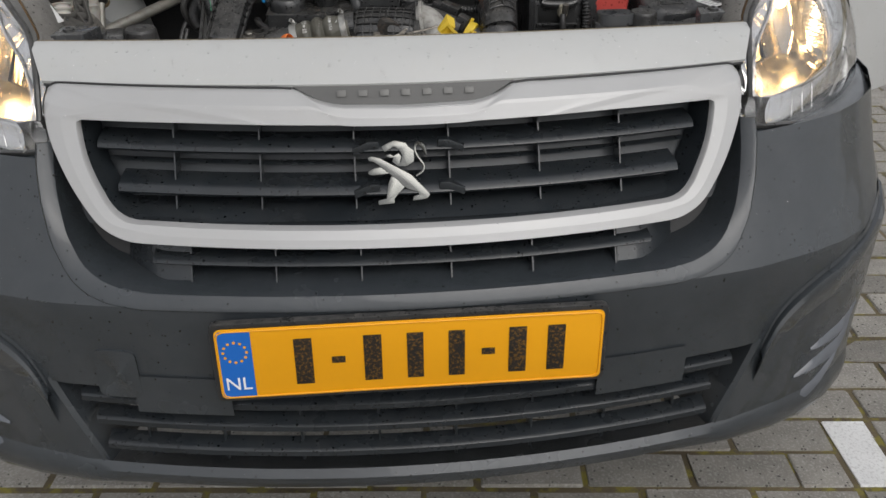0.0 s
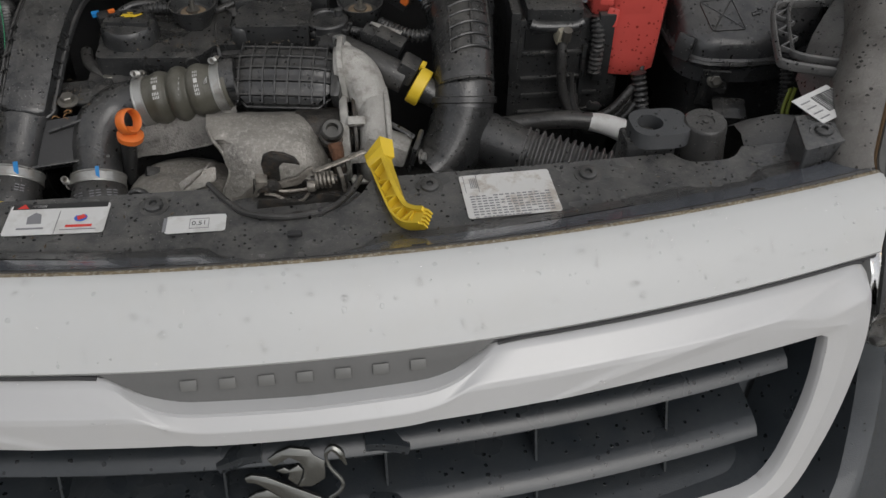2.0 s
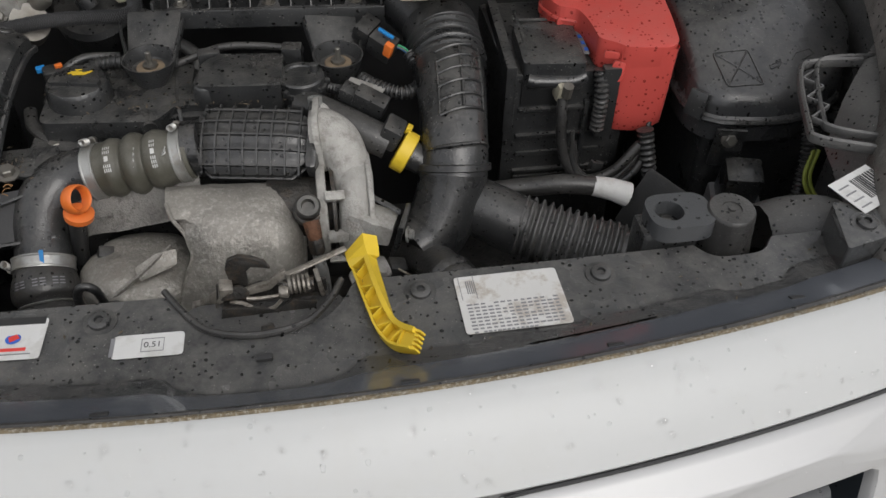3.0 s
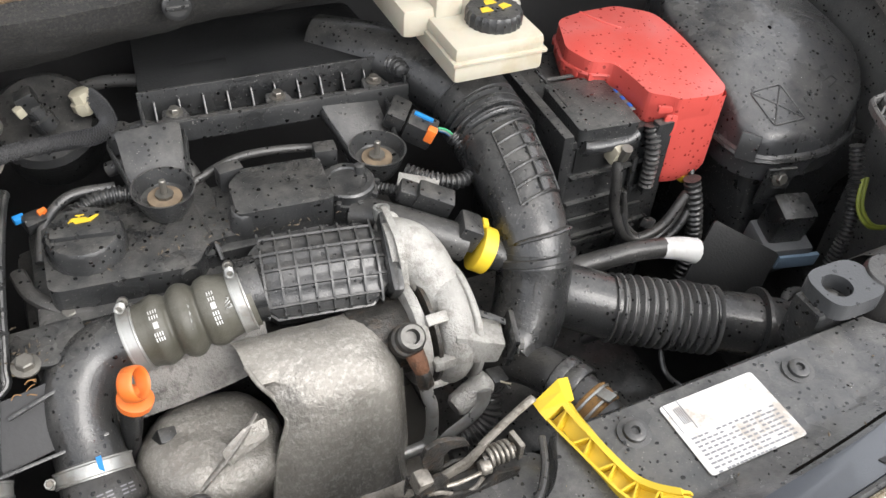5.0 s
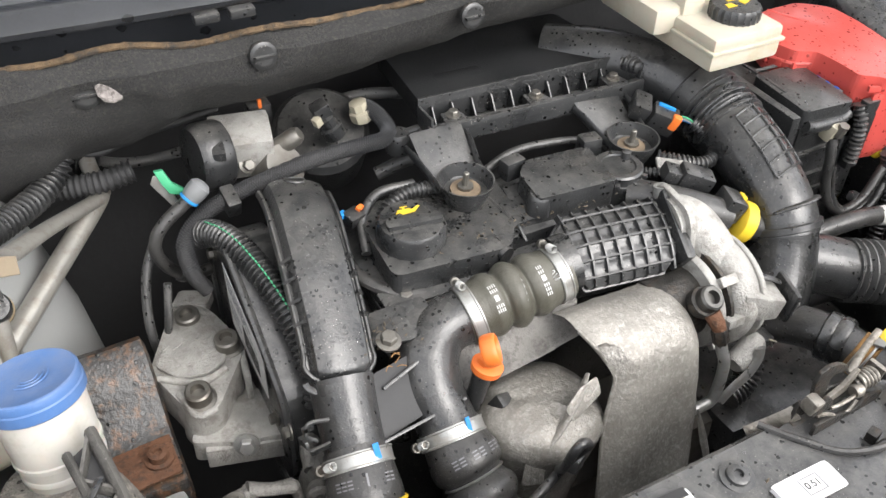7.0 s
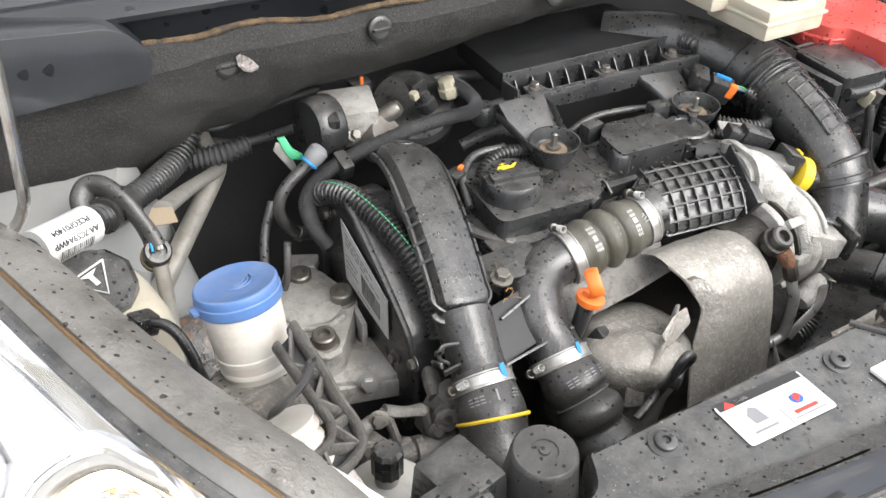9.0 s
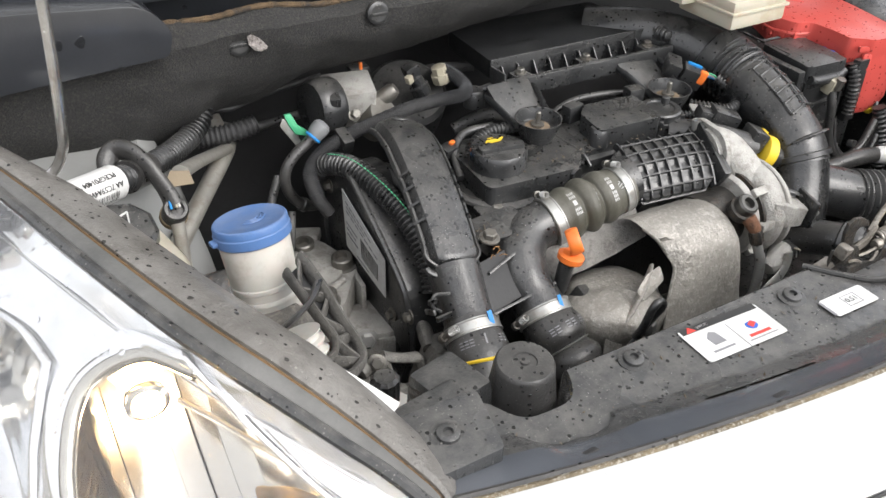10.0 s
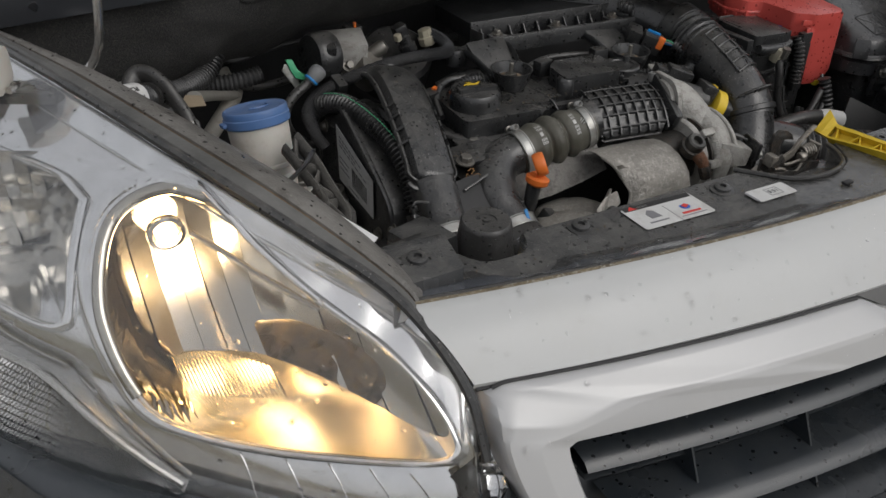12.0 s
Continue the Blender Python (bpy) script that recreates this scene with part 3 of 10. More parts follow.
part("country_band", slab(rounded([(-0.2575, -0.0525), (-0.213, -0.0525), (-0.213, 0.0525), (-0.2575, 0.0525)], [0.008, 0, 0, 0.008]), 0.0006, PM @ pose(0, 0, 0.0054), 0), PLATE_BLUE, plate, "blue country band")
bm = bmesh.new()
for k in range(12):
    a = k * math.pi / 6
    lathe([(0.0022, 0), (0.0022, 0.0004)], PM @ Vector((-0.235 + 0.0155 * math.cos(a), 0.02 + 0.0155 * math.sin(a), 0.0063)), PM.to_3x3() @ Vector((0, 0, 1)), 5, bm=bm)
part("star_ring", bm, PLATE, plate)


def lettering(text, size, m, mat, parent, name="lettering", depth=0.0004):
    """Raised characters in the built-in font, centred at the pose m."""
    cu = bpy.data.curves.new("text", "FONT")
    cu.body, cu.size, cu.align_x, cu.align_y, cu.extrude = text, size, "CENTER", "CENTER", depth
    ob = bpy.data.objects.new("text", cu)
    me = bpy.data.meshes.new_from_object(ob)
    bpy.data.objects.remove(ob)
    bm = bmesh.new()
    bm.from_mesh(me)
    bm.transform(m)
    bpy.data.meshes.remove(me)
    return part(name, bm, mat, parent, smooth=False)


lettering("NL", 0.028, PM @ pose(-0.235, -0.031, 0.0064), PLATE_WHITE, plate, "country_code")
for x, w in ((-0.146, 0.024), (-0.054, 0.024), (0.003, 0.022), (0.059, 0.022), (0.142, 0.024), (0.195, 0.024)):
    part("plate_bar", slab([(x - w / 2, -0.036), (x + w / 2, -0.036), (x + w / 2, 0.036), (x - w / 2, 0.036)], 0.0014, PM @ pose(0, 0, 0.0052), 0.0005), PLATE_INK, plate)
for x in (-0.100, 0.102):
    part("plate_dash", slab([(x - 0.009, -0.005), (x + 0.009, -0.005), (x + 0.009, 0.005), (x - 0.009, 0.005)], 0.0014, PM @ pose(0, 0, 0.0052), 0.0005), PLATE_INK, plate)

# white front panel over the grille
nose = thing("nose_panel", (0, 0.2, 0.84), "white painted metal nose panel with rain drops", "body panel")


def slam_front(x):
    return 0.200 + 0.262 * x * x


def nose_edge(x):
    return 0.899 - 0.037 * x * x


def nose_point(x, v):
    """v: 0 at the lower edge to 1 at the upper."""
    xx = x * (0.4925 + 0.0265 * v) / 0.4925
    y = (0.1465 + 0.262 * x * x) * (1 - v) + slam_front(xx) * v
    z = 0.8475 * (1 - v) + nose_edge(xx) * v + 0.008 * math.sin(math.pi * v)
    return (xx, y, z)


bm = bmesh.new()
xs3 = np.linspace(-0.4925, 0.4925, 60)
rows = [[(p[0], p[1] + 0.03, p[2] - 0.012) for p in (nose_point(x, 0) for x in xs3)], [(p[0], p[1] + 0.003, p[2] - 0.004) for p in (nose_point(x, 0) for x in xs3)]]
rows += [[nose_point(x, v) for x in xs3] for v in np.linspace(0.02, 0.97, 10)]
rows += [[(p[0], p[1] + 0.002, p[2] - 0.001) for p in (nose_point(x, 1) for x in xs3)], [(p[0], p[1] + 0.003, p[2] - 0.01) for p in (nose_point(x, 1) for x in xs3)], [(p[0], p[1] + 0.012, p[2] - 0.03) for p in (nose_point(x, 1) for x in xs3)]]
grid_faces(bm, rows)
part("panel_skin", bm, WHITE, nose)
bm = bmesh.new()
tube([(x, slam_front(x) + 0.0035, nose_edge(x) - 0.003) for x in np.linspace(-0.515, 0.515, 24)], 0.003, 8, 2, bm=bm)
part("edge_sealer", bm, material("yellowed_edge_sealer", (0.15, 0.12, 0.075), 0.8, vary=0.5, coarse=60, fine=300, bump=0.8, second=(0.38, 0.36, 0.31), amount=0.7, patch=420.0), nose, "dirty yellowed sealer along the edge")

# dark tube in the panel gap, drawn in place of its shade
part("gap_seal", tube([(p[0], p[1] + 0.004, p[2] - 0.0045) for p in (nose_point(x, 0) for x in np.linspace(-0.49, 0.49, 40))], 0.0026, 8, 2), VOID, nose, "dark strip for the shaded gap under the panel")

# radiator grille
grille = thing("radiator_grille", (0, 0.15, 0.66), "satin silver framed radiator grille with black slats", "grille")
OUTER = [(-0.488, 0.848), (-0.487, 0.79), (-0.455, 0.72), (-0.405, 0.662), (-0.2, 0.6568), (0.0, 0.655), (0.2, 0.6568), (0.400, 0.662), (0.450, 0.72), (0.480, 0.79), (0.481, 0.846)]
TOP_OUT = [(0.15, 0.845), (0.128, 0.833), (0.095, 0.8245), (0.0, 0.8225), (-0.095, 0.8245), (-0.128, 0.833), (-0.15, 0.845)]
INNER = [(-0.440, 0.808), (-0.431, 0.752), (-0.393, 0.686), (-0.2, 0.6815), (0.0, 0.680), (0.2, 0.6815), (0.386, 0.686), (0.423, 0.752), (0.433, 0.807), (0.15, 0.802), (0.0, 0.800), (-0.15, 0.802)]


def frame_ring(outer, inner, n=220):
    o = rounded(outer, [0.02, 0.05, 0.05, 0.05, 0.1, 0.1, 0.1, 0.05, 0.05, 0.05, 0.02] + [0.012] * (len(outer) - 11), 8)
    i = rounded(inner, [0.010, 0.04, 0.03, 0.1, 0.1, 0.1, 0.03, 0.04, 0.010, 0.05, 0.05, 0.05], 8)
    o, i = resample(o, n), resample(i, n)
    # pair the loops by direction from the middle
    mid = (0.0, 0.745)

    def by_angle(loop, angles):
        th = np.unwrap([math.atan2((z - mid[1]) * 5, x - mid[0]) for x, z in loop])
        order = np.argsort(th)
        th, lx, lz = th[order], np.array([p[0] for p in loop])[order], np.array([p[1] for p in loop])[order]
        th3 = np.concatenate((th - 2 * math.pi, th, th + 2 * math.pi))
        return list(zip(np.interp(angles, th3, np.tile(lx, 3)), np.interp(angles, th3, np.tile(lz, 3))))

    angles = np.sort([math.atan2((z - mid[1]) * 5, x - mid[0]) for x, z in o + i])
    return by_angle(o, angles), by_angle(i, angles)


o, i = frame_ring(OUTER + TOP_OUT, INNER)


def frame_off(x, z, k):
    """The frame's face: flat with soft edges, creased near its upper corners, scooped round the notch."""
    off = float(np.interp(k, (0.0, 0.02, 0.07, 0.5, 0.93, 0.975, 1.0), (0.003, -0.005, -0.0085, -0.0100, -0.0088, -0.0050, 0.004)))
    a = abs(x)
    off += 0.0125 * max(0.0, 1 - k / 0.40) * min(1.0, max(0.0, (z - 0.828) / 0.015))
    if z > 0.80 and 0.30 < a < 0.475:
        kr = float(np.interp(a, (0.30, 0.475), (0.95, 0.05)))
        off -= 0.0009 * max(0.0, 1 - abs(k - kr) / 0.40) * min(1.0, (a - 0.30) / 0.03)
    if z > 0.80 and a < 0.17:
        off += 0.0020 * max(0.0, 1 - k / 0.45) * min(1.0, (0.17 - a) / 0.03) * (k > 0.03)
    return off


bm = bmesh.new()
rows = [[(a[0], front_y(a[0], a[1], 0.03), a[1]) for a in o]]
for k in [0.0, 0.02, 0.045, 0.07] + list(np.linspace(0.1, 0.9, 41)) + [0.93, 0.955, 0.975, 1.0]:
    row = []
    for a, b in zip(o, i):
        x, z = a[0] + (b[0] - a[0]) * k, a[1] + (b[1] - a[1]) * k
        row.append((x, front_y(x, z, frame_off(a[0], a[1], k)), z))
    rows.append(row)
grid_faces(bm, rows, wrap=True)
part("frame", bm, SILVER, grille, "satin silver surround", sharp=30)
# dark tubes along the top edge draw the shade in the joint
edge_top = sorted({(round(a[0], 4), round(a[1], 4)) for a in o if a[1] > 0.842})
for run_ in ([q for q in edge_top if q[0] < -0.14], [q for q in edge_top if q[0] > 0.14]):
    part("joint_strip", tube([(x, 0.1462 + 0.262 * x * x, z + 0.0005) for x, z in run_[::3]], 0.0015, 7, 2), VOID, grille, "dark strip for the shaded joint between nose panel and surround")
bm = bmesh.new()
grid_faces(bm, [[(a[0] + (b[0] - a[0]) * k, front_y(a[0] + (b[0] - a[0]) * k, a[1] + (b[1] - a[1]) * k, off), a[1] + (b[1] - a[1]) * k) for a, b in zip(o, i)] for k, off in ((1.0, 0.004), (1.03, 0.012), (1.25, 0.055))], wrap=True)
part("inner_surround", bm, GRILLE, grille, "black inner surround")
# inlay in the notch of the frame
def inlay_rows(v0, v1):
    return [[(x * (1 - 0.36 * v), front_y(x, 0.847 - 0.030 * v, 0.007 - 0.003 * v), 0.847 - 0.033 * v + 0.006 * (x / 0.15) ** 2 * v) for x in np.linspace(-0.152, 0.148, 24)] for v in np.linspace(v0, v1, 5)]


bm = bmesh.new()
grid_faces(bm, inlay_rows(0.0, 0.80))
inlay = part("inlay", bm, SILVER_DARK, grille, "brushed grey inlay with raised marks")
for k in range(7):
    x = -0.086 + k * 0.0285
    part("mark", block((0.012, 0.0014, 0.0085), pose(x, front_y(x, 0.838, 0.0042), 0.8380, -28, 0, 0), 0.0006), MARK, inlay)
# slats
bm = bmesh.new()


def slat(bm, z, x0, x1, high, deep, off=0.02, gap=0.0):
    xs = np.linspace(x0, x1, 44)
    rise = lambda x: 0.004 * (x / 0.4) ** 2
    prof = ((deep, -high * 0.5), (0.006, -high * 0.55), (0.0, -high * 0.25), (0.002, high * 0.25), (0.012, high * 0.5), (deep, high * 0.62))
    grid_faces(bm, [[(x, front_y(x, z + h, off + o), z + h + rise(x)) for x in xs] for o, h in prof])


slat(bm, 0.768, -0.420, 0.408, 0.013, 0.046, 0.014)
part("slat", bm, GRILLE, grille)
bm = bmesh.new()
slat(bm, 0.716, -0.394, 0.382, 0.014, 0.046, 0.014)
part("slat", bm, GRILLE, grille)
for z, x0, x1 in ((0.742, -0.41, 0.40), (0.795, -0.43, 0.42)):
    bm = bmesh.new()
    slat(bm, z, x0, x1, 0.003, 0.012, 0.04)
    part("thin_slat", bm, GRILLE, grille)
for x in (-0.318, -0.201, -0.073, 0.056, 0.182, 0.300):
    bm = bmesh.new()
    rows = [[(x + d, front_y(x, z, o), z) for z in np.linspace(0.685, 0.805, 6)] for d, o in ((-0.001, 0.07), (-0.001, 0.03), (0.001, 0.03), (0.001, 0.07))]
    grid_faces(bm, rows)
    part("upright", bm, GRILLE, grille)
bm = bmesh.new()
grid_faces(bm, [[(x, front_y(x, z, 0.065 - 0.03 * (z - 0.68)), z) for x in np.linspace(-0.47, 0.465, 40)] for z in np.linspace(0.655, 0.83, 8)])
part("backing", bm, BACKING, grille, "dark shutter panels behind the slats")
bm = bmesh.new()
grid_faces(bm, [[(x * k, front_y(x, z, off), z) for x in np.linspace(-0.38, 0.376, 40)] for z, off, k in ((0.683, 0.01, 1), (0.69, 0.03, 1), (0.694, 0.07, 1))])
part("lower_shelf", bm, GRILLE, grille)
# lower bars between frame and bumper
bm = bmesh.new()
slat(bm, 0.632, -0.350, 0.336, 0.011, 0.026, 0.012)
part("slat", bm, GRILLE, grille)
bm = bmesh.new()
grid_faces(bm, [[(x, front_y(x, z, 0.07), z) for x in np.linspace(-0.47, 0.465, 40)] for z in np.linspace(0.585, 0.67, 5)])
part("backing", bm, VOID, grille)
for x in (-0.30, -0.185, -0.07, 0.052, 0.165, 0.285):
    bm = bmesh.new()
    wide = 0.001
    grid_faces(bm, [[(x + d, front_y(x, z, o), z) for z in np.linspace(0.60, 0.66, 4)] for d, o in ((-wide, 0.07), (-wide, 0.022), (wide, 0.022), (wide, 0.07))])
    part("upright", bm, GRILLE, grille)
for s in (-1, 1):
    bm = bmesh.new()
    edge = 0.30 if s < 0 else 0.288
    grid_faces(bm, [[(s * x, front_y(x, z, 0.026 + 1.9 * max(0.0, x - edge - 0.035) ** 1.35), z) for z in np.linspace(0.594, 0.668, 8)] for x in np.linspace(edge, 0.425, 16)])
    grid_faces(bm, [[(s * edge, front_y(edge, z, off), z) for z in np.linspace(0.594, 0.668, 8)] for off in (0.026, 0.07)])
    part("end_panel", bm, GRILLE, grille, "smooth black end panel of the lower opening")
    bm = bmesh.new()
    grid_faces(bm, [[(s * x, front_y(x, 0.601 + h, 0.014 + off), 0.601 + h) for x in np.linspace(edge - 0.005, edge + 0.052, 10)] for off, h in ((0.03, -0.006), (0.0, -0.004), (0.0, 0.003), (0.03, 0.008))])
    part("end_step", bm, GRILLE, grille)
# emblem: plain upright shapes
EM = pose(-0.004, 0.090, 0.700, 64, 0, 0)
emb = part("emblem", slab([(-0.0516, 0.0613), (-0.0461, 0.0632), (-0.0348, 0.0603), (-0.0143, 0.0484), (0.0061, 0.0371), (0.0266, 0.0148), (0.0311, 0.0089), (0.0266, 0.0035), (0.0070, 0.0015), (0.0084, 0.0074), (0.0161, 0.0099), (0.0143, 0.0133), (0.0039, 0.0163), (-0.0039, 0.0208), (-0.0143, 0.0311), (-0.0257, 0.0415), (-0.0348, 0.0494), (-0.0439, 0.0558), (-0.0498, 0.0568)], 0.005, EM, 0.0009), EMBLEM, grille, "satin chrome emblem of plain bars")
part("emblem_piece", slab([(-0.0325, 0.0751), (-0.0248, 0.0800), (-0.0143, 0.0835), (0.0007, 0.0800), (0.0034, 0.0751), (0.0116, 0.0692), (0.0111, 0.0539), (0.0002, 0.0479), (-0.0111, 0.0489), (-0.0066, 0.0558), (-0.0048, 0.0632), (-0.0084, 0.0707), (-0.0157, 0.0751), (-0.0220, 0.0716), (-0.0280, 0.0682)], 0.005, EM, 0.0009), EMBLEM, emb)
part("emblem_piece", slab([(-0.0516, 0.0395), (-0.0507, 0.0435), (-0.0439, 0.0469), (-0.0348, 0.0484), (-0.0230, 0.0395), (-0.0348, 0.0380), (-0.0461, 0.0375)], 0.005, EM, 0.0008), EMBLEM, emb)
part("emblem_piece", slab([(-0.0202, 0.0361), (-0.0130, 0.0311), (-0.0030, 0.0203), (-0.0111, 0.0124), (-0.0175, 0.0049), (-0.0175, -0.0010), (-0.0393, -0.0025), (-0.0393, 0.0035), (-0.0280, 0.0059), (-0.0270, 0.0148), (-0.0248, 0.0262)], 0.005, EM, 0.0008), EMBLEM, emb)
part("emblem_piece", slab([(-0.0270, 0.0637), (-0.0202, 0.0657), (-0.0166, 0.0627), (-0.0093, 0.0667), (-0.0057, 0.0618), (-0.0084, 0.0529), (-0.0111, 0.0489), (-0.0184, 0.0553), (-0.0166, 0.0608), (-0.0211, 0.0603)], 0.003, EM, 0.0006), EMBLEM, emb)
part("emblem_piece", tube([EM @ Vector((x, y, 0.003)) for x, y in ((0.013, 0.035), (0.022, 0.041), (0.024, 0.049), (0.015, 0.063), (0.013, 0.074), (0.018, 0.079), (0.024, 0.074), (0.028, 0.063))], [0.0018, 0.0018, 0.0018, 0.0018, 0.002, 0.003, 0.0035, 0.001], 8, 5), EMBLEM, emb)
for z in (0.768, 0.716):
    for s in (-1, 1):
        part("emblem_bracket", slab([(0, 0.003), (0.012, 0.003), (0.034, -0.007), (0.036, 0.004), (0.014, 0.013), (0, 0.013)], 0.015, pose(s * 0.040, front_y(0, z, 0.028), z - 0.003, 90, 0, 0) @ Matrix.Diagonal((s, 1, 1, 1)), 0.002), GRILLE, grille)

# radiator and lower dark parts behind the openings
rad = thing("radiator", (0, 0.28, 0.3), "dark radiator core behind the front openings", "radiator")
bm = block((0.66, 0.03, 0.50), (0, 0.26, 0.60), 0.004)
part("core", bm, VOID, rad)
for k in range(12):
    part("fin_bar", block((0.64, 0.006, 0.004), (0, 0.242, 0.38 + k * 0.038), 0.001), BLACK_CLEAN, rad)

# ---- headlights ----
def headlight(s):
    h = thing("headlight", (s * 0.65, 0.35, 0.76), "clear halogen headlight, lit warm, with rain drops on its lens", "headlight", "pair of headlights")
    top = spline([(0.497, 0.185, 0.80), (0.500, 0.215, 0.852), (0.52, 0.277, 0.894), (0.56, 0.335, 0.925), (0.62, 0.425, 0.965), (0.68, 0.59, 0.985), (0.74, 0.79, 0.99)], 20)
    low = spline([(0.495, 0.172, 0.762), (0.53, 0.182, 0.757), (0.60, 0.225, 0.745), (0.68, 0.30, 0.735), (0.76, 0.39, 0.727), (0.84, 0.52, 0.73), (0.872, 0.68, 0.80)], 20)
    n = len(top)

    def at(w, u, depth=0.0):
        """Point w along and u down the lens, depth metres behind its face."""
        f = min(max(w, 0.0), 1.0) * (n - 1)
        k = min(int(f), n - 2)
        a = Vector(top[k]).lerp(Vector(top[k + 1]), f - k)
        b = Vector(low[k]).lerp(Vector(low[k + 1]), f - k)
        along = Vector(top[min(k + 2, n - 1)]) - Vector(top[max(k - 1, 0)])
        nrm = along.cross(b - a).normalized()
        if nrm.y > 0:
            nrm = -nrm
        p = a.lerp(b, u) + nrm * (0.16 * (b - a).length * math.sin(math.pi * min(max(u, 0), 1)) ** 0.8 - depth)
        return Vector((s * p.x, p.y, p.z))

    def inset(u):
        return 0.011 + 0.017 * min(1.0, max(0.0, u) / 0.10) * min(1.0, max(0.0, 1.0 - u) / 0.35)

    ws, us = np.linspace(0, 1, 46), np.linspace(0, 1, 19)
    bm = bmesh.new()
    grid_faces(bm, [[at(w, u) for u in us] for w in ws])
    bmesh.ops.recalc_face_normals(bm, faces=bm.faces)
    bmesh.ops.solidify(bm, geom=bm.faces[:], thickness=0.003)
    lens = part("lens", bm, LENS, h, "clear polycarbonate lens")
    lens.visible_shadow = False
    edge = [at(w, 0.0) for w in ws[::3]] + [at(1, u) for u in us[3:-3:3]] + [at(w, 1.0) for w in ws[::-3]]
    part("seal", tube(edge, 0.0045, 8, 4), BLACK_CLEAN, h)

    main_loop = resample(spline([(0.64, 0.07), (0.69, 0.11), (0.715, 0.23), (0.70, 0.38), (0.67, 0.52), (0.61, 0.67), (0.54, 0.715), (0.39, 0.70), (0.22, 0.63), (0.175, 0.50), (0.22, 0.34), (0.31, 0.24), (0.46, 0.18), (0.57, 0.12), (0.64, 0.07)], 10), 150)
    side_loop = resample(spline([(0.75, 0.24), (0.79, 0.22), (0.86, 0.26), (0.92, 0.32), (0.93, 0.48), (0.87, 0.58), (0.78, 0.585), (0.715, 0.55), (0.73, 0.38), (0.75, 0.24)], 10), 100)

    def inside(loop, x, z):
        P = np.array(loop)
        Q = np.roll(P, -1, axis=0)
        cross = (P[:, 1] > z) != (Q[:, 1] > z)
        P, Q = P[cross], Q[cross]
        return int(np.sum(x < (Q[:, 0] - P[:, 0]) * (z - P[:, 1]) / (Q[:, 1] - P[:, 1]) + P[:, 0])) % 2 == 1

    main_loop = [(float(a), float(b)) for a, b in main_loop]
    side_loop = [(float(a), float(b)) for a, b in side_loop]
    # chromed bezel with two openings
    bm = bmesh.new()
    gw, gu = np.linspace(0.01, 0.99, 130), np.linspace(0.012, 0.985, 66)
    loops = np.array(main_loop + side_loop)

    def snapped(w, u):
        """Grid place, drawn onto the edge of an opening where that is near."""
        d = np.hypot((loops[:, 0] - w) / 0.0076, (loops[:, 1] - u) / 0.015)
        k = int(np.argmin(d))
        return (float(loops[k, 0]), float(loops[k, 1])) if d[k] < 0.72 else (w, u)

    places = [[snapped(w, u) for u in gu] for w in gw]
    vs = [[bm.verts.new(at(w, u, inset(u) + 0.0012 * math.sin(w * 60) * (u < 0.5))) for w, u in col] for col in places]
    for i in range(len(gw) - 1):
        for j in range(len(gu) - 1):
            four = [places[i][j], places[i][j + 1], places[i + 1][j + 1], places[i + 1][j]]
            w, u = sum(p[0] for p in four) / 4, sum(p[1] for p in four) / 4
            if inside(main_loop, w, u) or inside(side_loop, w, u):
                continue
            bm.faces.new((vs[i][j], vs[i][j + 1], vs[i + 1][j + 1], vs[i + 1][j]))
    bmesh.ops.delete(bm, geom=[v for v in bm.verts if not v.link_faces], context="VERTS")
    part("bezel", bm, BEZEL, h, "smooth silver inner bezel")
    # reflectors: facets in upright bands, each leaning its own way
    for which, loop, (bx, bz, vy, fx, fz), rim in ((0, main_loop, (0.642, 0.900, 0.50, 0.021, 0.034), 0.0058), (1, side_loop, (0.765, 0.890, 0.60, 0.03, 0.04), 0.0045)):
        pts = [at(w, u, inset(u) + 0.001) for w, u in loop]
        flat = [(abs(p.x), p.z) for p in pts]
        flat_a = np.array(flat)

        def dish(x, z):
            f = fx if x < bx else 0.034
            return vy - (x - bx) ** 2 / (4 * f) - (z - bz) ** 2 / (4 * fz)

        bm = bmesh.new()
        dark = bmesh.new()
        x0, x1 = min(p[0] for p in flat) - 0.01, max(p[0] for p in flat) + 0.01
        z0, z1 = min(p[1] for p in flat) - 0.01, max(p[1] for p in flat) + 0.01
        bands = 13 if which == 0 else 13
        width = (x1 - x0) / bands
        rnd = random.Random(4 + which)
        for b in range(bands):
            lean, tip = rnd.uniform(-0.16, 0.16), rnd.uniform(-0.10, 0.10)
            if x0 + b * width > bx + 0.01:
                lean, tip = lean * 0.25, 0.0
            cut = bz + rnd.uniform(-0.05, 0.03)
            for part_z in ((z0, cut), (cut, z1)):
                cols = np.linspace(x0 + b * width, x0 + (b + 1) * width, 9)
                rows_ = np.linspace(part_z[0], part_z[1], 48)
                lean += rnd.uniform(-0.05, 0.05)
                grid = []
                for x in cols:
                    line = []
                    for z in rows_:
                        y = dish(x, z) + lean * (x - cols[4]) + tip * (z - bz) * 0.4
                        if x > bx + 0.012:
                            # the bowl rises to its rim on the outer side
                            gap = np.hypot(flat_a[:, 0] - x, flat_a[:, 1] - z)
                            k = int(np.argmin(gap))
                            reach = 0.036 * min(1.0, (x - bx - 0.012) / 0.03)
                            share = max(0.0, 1.0 - float(gap[k]) / max(reach, 0.001)) if inside(flat, x, z) else 1.0
                            y += (pts[k].y + 0.003 - y) * min(1.0, share) ** 1.7
